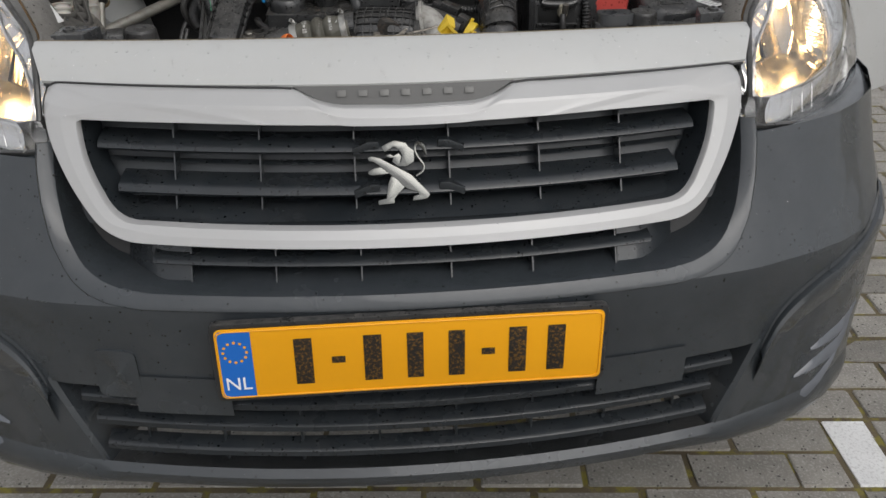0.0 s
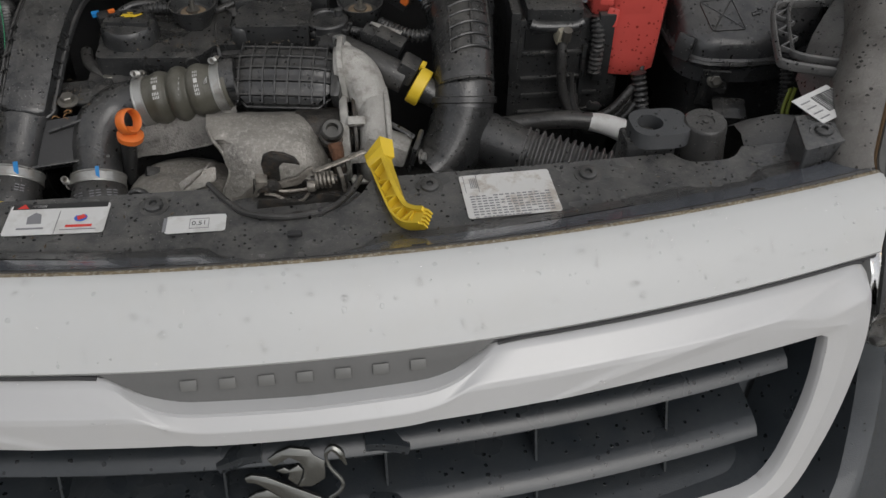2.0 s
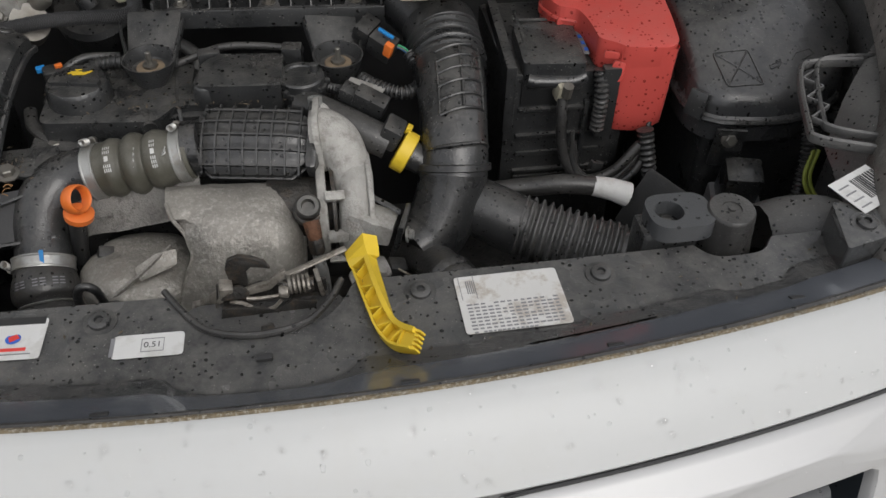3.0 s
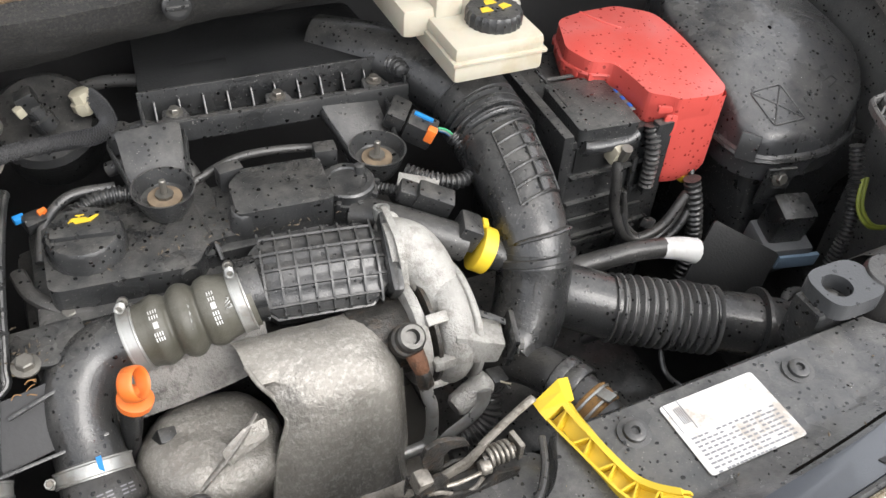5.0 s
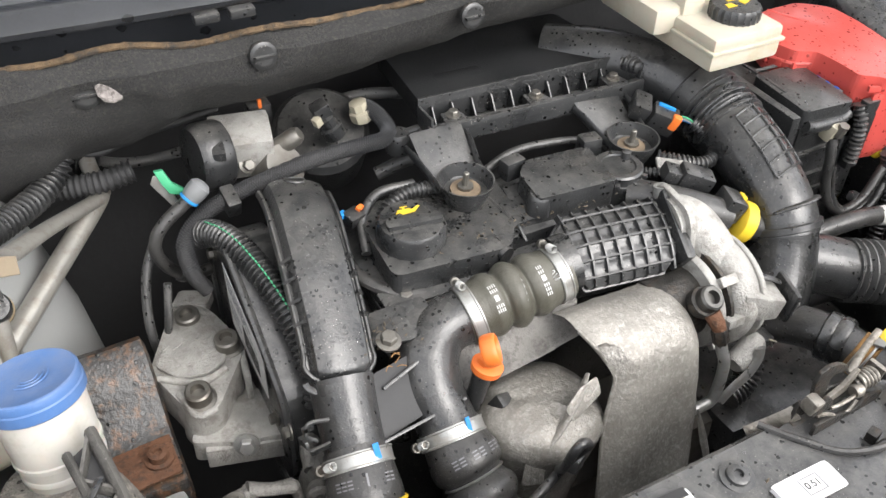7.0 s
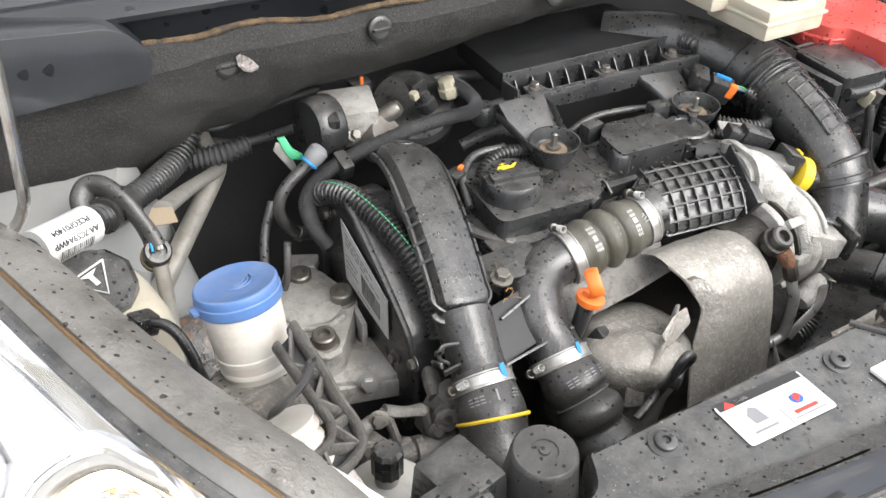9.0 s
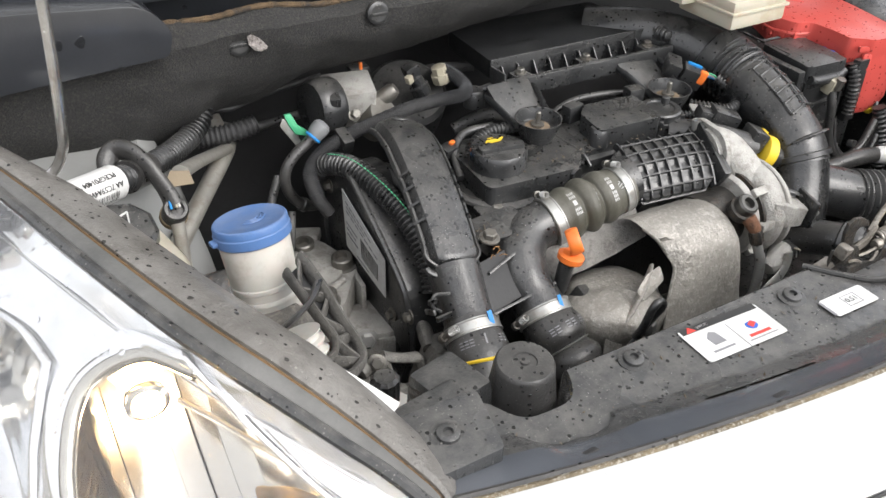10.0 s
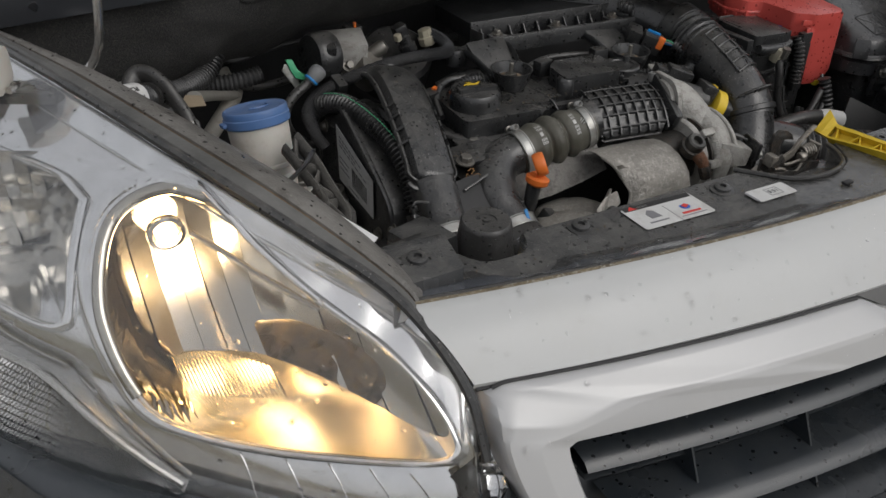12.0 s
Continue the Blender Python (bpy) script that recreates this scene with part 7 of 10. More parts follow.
for v in np.linspace(0, 1, 26):
    ang = v
    yz = spline([(0.572, 0.795), (0.552, 0.803), (0.525, 0.798), (0.500, 0.780), (0.484, 0.75), (0.474, 0.715), (0.462, 0.675), (0.448, 0.63), (0.44, 0.58)], 5)
    y, z = yz[int(v * (len(yz) - 1))]
    row = []
    for u in np.linspace(0, 1, 26):
        left = float(np.interp(v, (0, 0.25, 0.32, 0.45, 0.6, 1), (-0.108, -0.104, -0.093, -0.083, -0.100, -0.125)))
        right = float(np.interp(v, (0, 0.2, 0.4, 0.7, 1), (0.012, 0.020, 0.026, 0.022, 0.0)))
        x = left + (right - left) * u
        side = max(0, (u - 0.72) / 0.28) ** 2 * 0.03 + max(0, (0.25 - u) / 0.25) ** 2 * (0.010 if v > 0.3 else 0.0)
        n1 = 0.006 * noise.noise((x * 20, z * 13, 2)) + 0.0010 * noise.noise((x * 70, z * 60, 7))
        crease = -0.006 * math.exp(-((u - 0.55 - 0.2 * v) / 0.05) ** 2) * max(0, v - 0.5) * 2
        row.append((x, y + side + n1 + crease, z - 0.4 * side + n1 * 0.7))
    rows.append(row)
grid_faces(bm, rows)
part("shield_sheet", bm, SHIELD, shield)
part("rolled_edge", tube([Vector(row[0]) + Vector((0.001, 0.001, 0)) for row in rows[5::2]], 0.0022, 8, 3), SHIELD, shield, "rolled edge of the shield")
part("rolled_edge", tube([Vector(row[-1]) for row in rows[::2]], 0.0018, 8, 3), SHIELD, shield)
for x0, z0, dx, dz in ((-0.030, 0.690, 0.020, -0.075), (0.004, 0.705, 0.012, -0.085), (-0.058, 0.660, 0.030, -0.05)):
    part("crease", tube([(x0 + dx * t, 0.471 - 0.032 * t + 0.0035, z0 + dz * t) for t in (0, 0.3, 0.6, 1.0)], [0.0008, 0.0034, 0.0034, 0.0008], 8, 5), SHIELD, shield, "long crease in the sheet")
bm = bmesh.new()
grid_faces(bm, [[(-0.235 + 0.25 * u, 0.56 + 0.03 * v + 0.004 * noise.noise((u * 6, v * 6, 1)), 0.742 + 0.035 * v + 0.042 * u + 0.004 * noise.noise((u * 7, v * 5, 4))) for u in np.linspace(0, 0.64, 14)] for v in np.linspace(0, 1, 6)])
part("upper_sheet", bm, DARK_CAST, shield, "flat upper sheet of the shield")
cat = thing("catalyst_cover", (-0.14, 0.52, 0.62), "dented rounded steel cover of the catalyst", "heat shield")
bm = bmesh.new()
rows = []
for v in np.linspace(0.02, 1, 22):
    row = []
    for a in np.linspace(0, 2 * math.pi, 32, endpoint=False):
        r = 0.062 * math.sin(min(v * 2.0, 1.0) * math.pi / 2) ** 0.7
        h = 0.055 * (1 - min(v * 1.6, 1) ** 2) - 0.16 * max(0, v - 0.45)
        k = 1 + 0.07 * noise.noise((math.cos(a) * 1.6, math.sin(a) * 1.6, v * 3)) + 0.03 * noise.noise((math.cos(a) * 5, math.sin(a) * 5, v * 8))
        row.append((-0.142 + r * k * math.cos(a) * 1.02, 0.540 + r * k * math.sin(a) * 0.95 - 0.25 * h, 0.690 + h * k))
    rows.append(row)
vs = grid_faces(bm, rows, wrap=True)
bm.faces.new(vs[0])
part("dome", bm, SHIELD, cat)
part("fold", tube([(-0.186, 0.500, 0.700), (-0.172, 0.490, 0.722), (-0.155, 0.489, 0.738), (-0.135, 0.497, 0.750), (-0.118, 0.507, 0.760), (-0.104, 0.517, 0.768)], [0.002, 0.0045, 0.005, 0.005, 0.0055, 0.003], 10, 6, flat=0.45), SHIELD, cat, "folded seam of the cover")
part("flap", slab(rounded([(-0.022, -0.006), (0.016, -0.010), (0.024, 0.004), (0.004, 0.010), (-0.020, 0.008)], 0.003, 3), 0.002, Matrix.Translation((-0.118, 0.502, 0.757)) @ pose(0, 0, 0, 48, -18, 20), 0.0006), SHIELD, cat, "bent flap of the cover")
part("flap", slab(rounded([(-0.010, -0.012), (0.010, -0.010), (0.012, 0.010), (-0.008, 0.014)], 0.003, 3), 0.002, Matrix.Translation((-0.176, 0.486, 0.706)) @ pose(0, 0, 0, 62, 10, -20), 0.0006), SHIELD, cat)
part("side_tab", slab([(0, 0), (0.015, -0.006), (0.02, 0.02), (0.004, 0.03)], 0.002, pose(-0.212, 0.515, 0.70, 60, 0, -30), 0.0005), SHIELD, cat)

# dipstick
dip = thing("dipstick", (-0.188, 0.55, 0.70), "orange looped dipstick handle on a black tube", "dipstick")
part("guide_tube", tube([(-0.193, 0.551, 0.785), (-0.198, 0.552, 0.755), (-0.203, 0.556, 0.72), (-0.20, 0.565, 0.67)], [0.009, 0.0085, 0.0075, 0.007], 14, 6), BLACK_CLEAN, dip)
part("collar", lathe([(0.009, 0), (0.014, 0.004), (0.0145, 0.010), (0.011, 0.012)], (-0.192, 0.5505, 0.781), (0.25, -0.05, 1), 22), ORANGE, dip, "orange collar")
da = Vector((0.85, -0.42, 0.35)).normalized()
d1 = da.cross(Vector((0, 0, 1))).normalized()
d2 = d1.cross(da)
ringc = Vector((-0.188, 0.550, 0.8075))
part("handle_ring", tube([ringc + d1 * 0.0130 * math.cos(a) + d2 * 0.0125 * math.sin(a) for a in np.linspace(math.pi / 2, 2.5 * math.pi, 19)], 0.0068, 12, 3, flat=0.28, up=tuple(d2)), ORANGE, dip, "orange finger loop")
part("handle_neck", block((0.016, 0.010, 0.008), Matrix.Translation((-0.190, 0.551, 0.794)) @ pose(0, 0, 0, 0, 14, 12), 0.002), ORANGE, dip)
part("clip_block", block((0.018, 0.014, 0.022), pose(-0.176, 0.545, 0.735, 20, 20, 10), 0.003), BLACK_CLEAN, dip)

# breather hose with yellow ring
bre = thing("breather_hose", (0.08, 0.62, 0.8), "grey black breather hose with a yellow connector", "hose")
part("hose_body", tube([(0.035, 0.655, 0.828), (0.05, 0.640, 0.830), (0.075, 0.622, 0.826), (0.10, 0.608, 0.818), (0.120, 0.600, 0.810)], 0.0175, 20, 6), RUBBER, bre)
part("connector", block((0.022, 0.03, 0.026), pose(0.124, 0.602, 0.822, 0, 25, -20), 0.004), BLACK_CLEAN, bre)
part("yellow_band", lathe([(0.0205, 0), (0.0225, 0.001), (0.0225, 0.014), (0.020, 0.015)], (0.130, 0.596, 0.806), (0.8, -0.35, -0.4), 28), YELLOW, bre, "yellow locking band")
part("yellow_tab", block((0.006, 0.010, 0.008), pose(0.142, 0.603, 0.824, 0, 25, -20), 0.001), YELLOW, bre)
part("stub", lathe([(0.016, 0), (0.014, 0.02)], (0.142, 0.591, 0.800), (0.8, -0.35, -0.4), 20), BLACK_CLEAN, bre)

# intake hose
ih = thing("intake_hose", (0.19, 0.65, 0.75), "ribbed black plastic intake hose with moulded squares", "air hose")
part("upper_pipe", tube([(0.08, 0.885, 0.875), (0.125, 0.835, 0.880), (0.165, 0.79, 0.872), (0.192, 0.748, 0.860)], [0.03, 0.032, 0.034, 0.036], 24, 6), BLACK_CLEAN, ih)
part("cuff", lathe([(0.0405, -0.012), (0.043, -0.010), (0.043, 0.010), (0.0405, 0.012)], (0.196, 0.738, 0.857), (0.12, -0.9, -0.25), 30), BLACK, ih)
part("bellows", tube([(0.196, 0.742, 0.858), (0.198, 0.712, 0.850), (0.199, 0.682, 0.842)], [0.040, 0.0405, 0.0395], 30, 8, ribs=(0.0024, 0.0092)), BLACK, ih)
part("moulded_pipe", tube([(0.197, 0.692, 0.845), (0.196, 0.665, 0.838), (0.194, 0.635, 0.828), (0.191, 0.607, 0.815), (0.1885, 0.586, 0.800), (0.186, 0.574, 0.783)], [0.039, 0.0385, 0.037, 0.036, 0.036, 0.0365], 28, 7), BLACK, ih)
nrm = Vector((0.20, -0.28, 0.93)).normalized()
base = [Vector(q) for q in ((0.197, 0.684, 0.8435), (0.1955, 0.660, 0.8365), (0.1935, 0.633, 0.827), (0.191, 0.607, 0.815))]
for j in (-1, 0, 1):
    part("moulded_line", tube([q + nrm * (0.0392 - 0.0092 * abs(j)) + Vector((0.0240 * j, 0.006 * j, -0.003 * j)) for q in base], 0.0016, 6, 4, flat=0.8), BLACK, ih)
for k in range(6):
    q = spline([tuple(v) for v in base], 10)[int(k * 30 / 5)]
    q = Vector(q)
    part("moulded_line", tube([q + nrm * 0.0300 + Vector((-0.024, -0.006, 0.003)), q + nrm * 0.0372 + Vector((-0.012, -0.003, 0.0015)), q + nrm * 0.0394, q + nrm * 0.0372 + Vector((0.012, 0.003, -0.0015)), q + nrm * 0.0300 + Vector((0.024, 0.006, -0.003))], 0.0016, 6, 4), BLACK, ih)
part("hood_lip", tube([(0.155, 0.585, 0.806), (0.168, 0.568, 0.824), (0.19, 0.560, 0.832), (0.212, 0.568, 0.826), (0.222, 0.585, 0.808)], 0.004, 8, 6, flat=0.5), BLACK, ih)
part("seam_clamp", lathe([(0.038, -0.004), (0.0395, -0.003), (0.0395, 0.003), (0.038, 0.004)], (0.187, 0.578, 0.790), (-0.05, -0.55, -0.84), 32), BLACK_CLEAN, ih)
lowd = thing("intake_elbow", (0.17, 0.54, 0.68), "smooth black plastic intake elbow with two branches", "air duct")
part("down_branch", tube([(0.188, 0.583, 0.797), (0.184, 0.570, 0.772), (0.174, 0.555, 0.748), (0.158, 0.540, 0.730), (0.138, 0.528, 0.722)], [0.0365, 0.0365, 0.036, 0.034, 0.030], 26, 7), BLACK, lowd)
part("side_branch", tube([(0.185, 0.575, 0.752), (0.207, 0.562, 0.749), (0.231, 0.547, 0.743), (0.257, 0.532, 0.7355)], [0.028, 0.031, 0.032, 0.032], 26, 6), BLACK, lowd)
cor = thing("corrugated_intake_hose", (0.28, 0.48, 0.7), "corrugated black intake hose leading to the front duct", "air hose")
part("corrugation", tube([(0.253, 0.534, 0.736), (0.285, 0.519, 0.732), (0.318, 0.504, 0.727), (0.350, 0.489, 0.723)], 0.0325, 32, 12, ribs=(0.0031, 0.0090)), LINER, cor)
part("front_duct", tube([(0.345, 0.491, 0.724), (0.365, 0.482, 0.721), (0.390, 0.471, 0.717), (0.415, 0.460, 0.712)], [0.031, 0.0315, 0.032, 0.032], 26, 6), BLACK, cor)
part("duct_ring", lathe([(0.033, -0.003), (0.040, -0.002), (0.040, 0.002), (0.033, 0.003)], (0.392, 0.470, 0.7165), (0.9, -0.41, -0.12), 30), BLACK_CLEAN, cor)
part("back_plate", slab(rounded([(-0.040, -0.030), (0.045, -0.034), (0.052, 0.024), (-0.030, 0.040)], 0.004, 3), 0.004, pose(0.415, 0.548, 0.730, 62, 14, -28), 0.001), DARKENED_BLACK, cor, "dark flat guide plate")
coolant = thing("coolant_hose", (0.16, 0.48, 0.64), "grey rubber coolant hose with a spring clip", "hose")
part("hose_body", tube([(0.13, 0.545, 0.70), (0.152, 0.515, 0.718), (0.165, 0.482, 0.728), (0.176, 0.452, 0.727), (0.186, 0.42, 0.718), (0.192, 0.39, 0.70)], [0.02, 0.021, 0.0215, 0.0215, 0.0215, 0.0215], 22, 7), RUBBER, coolant)
part("end_collar", lathe([(0.0235, -0.014), (0.0255, -0.012), (0.0255, -0.004), (0.0245, -0.002), (0.0255, 0.0), (0.0255, 0.009), (0.0235, 0.012)], (0.171, 0.467, 0.728), (0.35, -0.9, 0.05), 30, knurl=0.0008), BLACK, coolant, "ribbed black end collar")
part("cloth_band", lathe([(0.0222, -0.010), (0.0232, -0.009), (0.0232, 0.009), (0.0222, 0.010)], (0.180, 0.441, 0.7245), (0.3, -0.92, -0.2), 26), material("ochre_cloth_tape", (0.27, 0.15, 0.055), 0.8, vary=0.4, coarse=60, fine=400, bump=0.5, second=(0.10, 0.075, 0.05), amount=0.6, patch=90.0), coolant, "ochre cloth tape")
for dy in (-0.005, 0.005):
    part("spring_clip", lathe([(0.0236, -0.0014), (0.0248, -0.001), (0.0248, 0.001), (0.0236, 0.0014)], (0.180 + 0.3 * dy, 0.441 - 0.92 * dy, 0.7245 - 0.2 * dy), (0.3, -0.92, -0.2), 26), STEEL, coolant, "steel spring clip")
part("clip_ear", block((0.012, 0.016, 0.003), pose(0.1835, 0.434, 0.7485, -12, 0, 18), 0.001), STEEL, coolant)

# ---- battery side ----
bat = thing("battery_box", (0.33, 0.73, 0.6), "black battery box with a dusty lid", "battery")
part("case", block((0.145, 0.17, 0.26), pose(0.330, 0.745, 0.715), 0.006), BLACK_CLEAN, bat)
part("lid_cover", slab(rounded([(-0.036, -0.042), (0.034, -0.045), (0.034, 0.045), (-0.036, 0.045)], 0.008), 0.034, pose(0.313, 0.698, 0.828, 2, 0, -3), 0.010), BLACK, bat)
part("side_wall", block((0.012, 0.16, 0.085), pose(0.266, 0.735, 0.815, 0, 0, -3), 0.003), BLACK_CLEAN, bat)
part("strip", block((0.004, 0.09, 0.003), pose(0.287, 0.742, 0.862, 0, 0, -3), 0.001), BLACK, bat)
part("strip", block((0.07, 0.004, 0.003), pose(0.318, 0.752, 0.8605, 0, 0, -3), 0.001), LINER, bat)
part("info_strip", block((0.006, 0.050, 0.001), pose(0.352, 0.70, 0.8575, 0, 0, -3), 0), NIPPLE, bat, "printed strip")
for k in range(3):
    part("info_mark", block((0.004, 0.006, 0.001), pose(0.352, 0.684 + 0.014 * k, 0.8584, 0, 0, -3), 0), INK_BLUE, bat)
for k in range(4):
    part("front_rib", block((0.05, 0.004, 0.006), pose(0.30 + 0.05 * (k % 2), 0.657, 0.74 - 0.035 * (k // 2)), 0.001), BLACK, bat)
part("front_web", block((0.006, 0.006, 0.14), (0.352, 0.656, 0.74), 0.001), BLACK, bat)
# black block on the case front, drawn for the shade in its opening
part("case_window", block((0.056, 0.003, 0.032), pose(0.303, 0.6592, 0.822), 0.001), DARKENED_BLACK, bat, "black block for the shaded opening under the lid")
part("terminal_clamp", block((0.017, 0.018, 0.024), pose(0.319, 0.651, 0.829, 16, 0, 8), 0.005), BEIGE, bat, "tarnished cream terminal clamp")
part("clamp_bolt", lathe([(0.006, 0), (0.006, 0.016)], (0.322, 0.642, 0.826), (0, -0.3, 1), 8), BOLT, bat)
part("terminal_lead", tube([(0.319, 0.645, 0.822), (0.319, 0.639, 0.80), (0.322, 0.636, 0.765), (0.333, 0.630, 0.735), (0.352, 0.622, 0.722), (0.385, 0.622, 0.732), (0.415, 0.63, 0.762)], 0.006, 10, 7), RUBBER, bat)
part("lead", tube([(0.334, 0.636, 0.755), (0.342, 0.625, 0.728), (0.372, 0.615, 0.712), (0.405, 0.618, 0.726), (0.43, 0.63, 0.76)], 0.0045, 10, 7), BLACK_CLEAN, bat)
part("bulkhead_coil", tube([(0.362, 0.654, 0.850), (0.364, 0.645, 0.82), (0.363, 0.642, 0.78)], 0.007, 12, 8, ribs=(0.0015, 0.006)), BLACK_CLEAN, bat)
part("holder_plate", block((0.02, 0.012, 0.09), pose(0.373, 0.650, 0.81), 0.002), BLACK_CLEAN, bat)

part("lid_front", tube([(0.279, 0.655, 0.842), (0.29, 0.6535, 0.839), (0.33, 0.6525, 0.838), (0.345, 0.655, 0.842)], 0.007, 10, 4), BLACK, bat)

for z_ in (0.80, 0.765, 0.715):
    part("case_ledge", block((0.118, 0.008, 0.004), pose(0.332, 0.6585, z_), 0.001), BLACK, bat)
for k in range(3):
    part("loose_lead", tube([(0.334 + 0.004 * k, 0.640, 0.78 - 0.015 * k), (0.338 + 0.004 * k, 0.630, 0.742 - 0.012 * k), (0.36, 0.622, 0.722 - 0.010 * k), (0.39, 0.622, 0.73 - 0.008 * k), (0.418, 0.632, 0.76 - 0.006 * k), (0.43, 0.65, 0.79)], 0.003, 8, 6), RUBBER, bat)
part("loose_clip", block((0.016, 0.008, 0.010), pose(0.362, 0.622, 0.742, 0, 20, 10), 0.002), BLACK, bat)
part("flap_lead", tube([(0.418, 0.632, 0.78), (0.424, 0.622, 0.745), (0.43, 0.615, 0.70), (0.425, 0.61, 0.65)], 0.009, 12, 6, ribs=(0.001, 0.007)), BLACK_CLEAN, bat)

red = thing("battery_terminal_cover", (0.39, 0.72, 0.78), "red plastic battery terminal cover with wet spots", "terminal cover")
top = rounded([(0.338, 0.820), (0.318, 0.768), (0.330, 0.736), (0.352, 0.728), (0.358, 0.70), (0.359, 0.668), (0.378, 0.656), (0.384, 0.648), (0.432, 0.642), (0.445, 0.652), (0.453, 0.70), (0.459, 0.76), (0.455, 0.802), (0.42, 0.828), (0.37, 0.828)], [0.008, 0.008, 0.008, 0.008, 0.012, 0.006, 0.005, 0.005, 0.008, 0.010, 0.03, 0.03, 0.012, 0.01, 0.02], 4)
ring = resample(top, 120)
part("top_shell", slab(top, 0.036, pose(0, 0, 0.850, 0, 0, 0) @ Matrix.Translation((0, 0.74, 0)) @ pose(0, 0, 0, 3.5, 0, 0) @ Matrix.Translation((0, -0.74, 0)), 0.008), RED, red)
part("shell_crease", tube([(0.372, 0.826, 0.8905), (0.385, 0.80, 0.8900), (0.399, 0.782, 0.8888)], 0.0016, 6, 4), RED, red)
part("rim_lip", tube([(x, y, 0.869) for x, y in ring if y > 0.725] , 0.0028, 8, 1), RED, red)
bm = bmesh.new()
rows = []
for t in np.linspace(0, 1, 9):
    z, dx = 0.876 - 0.108 * t, 0.0045 * t
    drop = 0.006 * max(0.0, t - 0.9) / 0.1
    rows.append([(0.379 + dx, 0.672, z), (0.379 + dx, 0.655 - 0.001 * t, z), (0.381 + dx, 0.650 - 0.001 * t + drop, z), (0.386 + dx, 0.6475 - 0.001 * t + drop, z), (0.41, 0.6445 - 0.001 * t + drop, z - 0.001 * t), (0.434 - 0.4 * dx, 0.6415 - 0.001 * t + drop, z + 0.006 * t), (0.441 - 0.8 * dx, 0.643 - 0.001 * t + drop, z + 0.008 * t), (0.445 - dx, 0.648, z + 0.009 * t), (0.446 - dx, 0.672, z + 0.009 * t)])
grid_faces(bm, rows)
part("front_flap", bm, RED, red)
part("latch_tab", slab(rounded([(0, 0), (0.014, 0), (0.016, 0.022), (0.002, 0.024)], 0.004), 0.004, pose(0.371, 0.650, 0.838, 82, 0, -14), 0.001), RED, red)
part("latch_tab", slab(rounded([(0, 0), (0.016, 0), (0.016, 0.006), (0, 0.008)], 0.002), 0.004, pose(0.362, 0.653, 0.866, 84, 0, -12), 0.001), RED, red)
around = [(x, y) for x, y in ring if y > 0.735]
for k in range(2, len(around) - 2, 4):
    (xa, ya), (xb, yb) = around[k - 1], around[k + 1]
    part("edge_tooth", block((0.0075, 0.0055, 0.010), Matrix.Translation((around[k][0], around[k][1], 0.8665)) @ pose(0, 0, 0, 0, 0, math.degrees(math.atan2(yb - ya, xb - xa))), 0.0015), RED, red)
part("cable_grommet", lathe([(0.007, -0.004), (0.0078, 0.0), (0.007, 0.005)], (0.424, 0.652, 0.768), (0.1, -0.4, 1), 16), YELLOW, red, "small yellow cable collar")
fus = thing("fuse_box", (0.55, 0.7, 0.6), "large black fuse box with a domed lid and wet spots", "fuse box")
bm = bmesh.new()
outl = rounded([(0.462, 0.628), (0.480, 0.601), (0.56, 0.588), (0.630, 0.618), (0.672, 0.675), (0.676, 0.80), (0.655, 0.865), (0.50, 0.88), (0.468, 0.80)], [0.02, 0.018, 0.05, 0.04, 0.05, 0.05, 0.04, 0.03, 0.04], 6)
ol = resample(outl, 90)
cx, cy = 0.568, 0.728


def lid_z(x, y):
    """The lid's crown: steep at the front, easing off to the back, with a shallow dip."""
    z = 0.8455 + 0.46 * (min(y, 0.69) - 0.62) + 0.16 * max(0.0, min(y, 0.80) - 0.69)
    return z - 0.010 * max(0.0, (abs(x - 0.57) - 0.05) / 0.06) ** 2 + 0.006 * math.exp(-(((x - 0.60) / 0.045) ** 2 + ((y - 0.73) / 0.03) ** 2))


rows = [[(cx + (x - cx) * k, cy + (y - cy) * k, z) for x, y in ol] for k, z in ((1.005, 0.782), (1.012, 0.802), (1.035, 0.805), (1.035, 0.8125), (1.012, 0.815))]
for k, f in ((1.0, 0.45), (0.985, 0.78), (0.965, 0.92), (0.94, 0.98), (0.9, 1.0), (0.84, 1.0), (0.76, 1.0), (0.66, 1.0), (0.54, 1.0), (0.4, 1.0), (0.24, 1.0), (0.02, 1.0)):
    rows.append([])
    for x, y in ol:
        x_, y_ = cx + (x - cx) * k, cy + (y - cy) * k
        rows[-1].append((x_, y_, 0.815 + (lid_z(x_, y_) - 0.815) * f))
grid_faces(bm, rows, wrap=True)
part("lid", bm, FUSE_LID, fus)
part("lower_case", block((0.185, 0.225, 0.20), (0.575, 0.722, 0.690), 0.015, seg=3), BLACK, fus)
sq = [(0.4895, 0.656), (0.530, 0.6555), (0.5365, 0.6135), (0.4955, 0.615)]
quad = rounded(sq, 0.004, 3)
part("moulded_frame", tube([(x, y, lid_z(x, y) + 0.0002) for x, y in quad + quad[:1]], 0.0013, 6, 1), BLACK, fus)
for a, b in ((sq[0], sq[2]), (sq[1], sq[3])):
    part("moulded_cross", tube([(a[0] + (b[0] - a[0]) * t, a[1] + (b[1] - a[1]) * t, lid_z(a[0] + (b[0] - a[0]) * t, a[1] + (b[1] - a[1]) * t) + 0.0002) for t in (0.05, 0.35, 0.65, 0.95)], 0.0011, 6, 2), BLACK, fus)
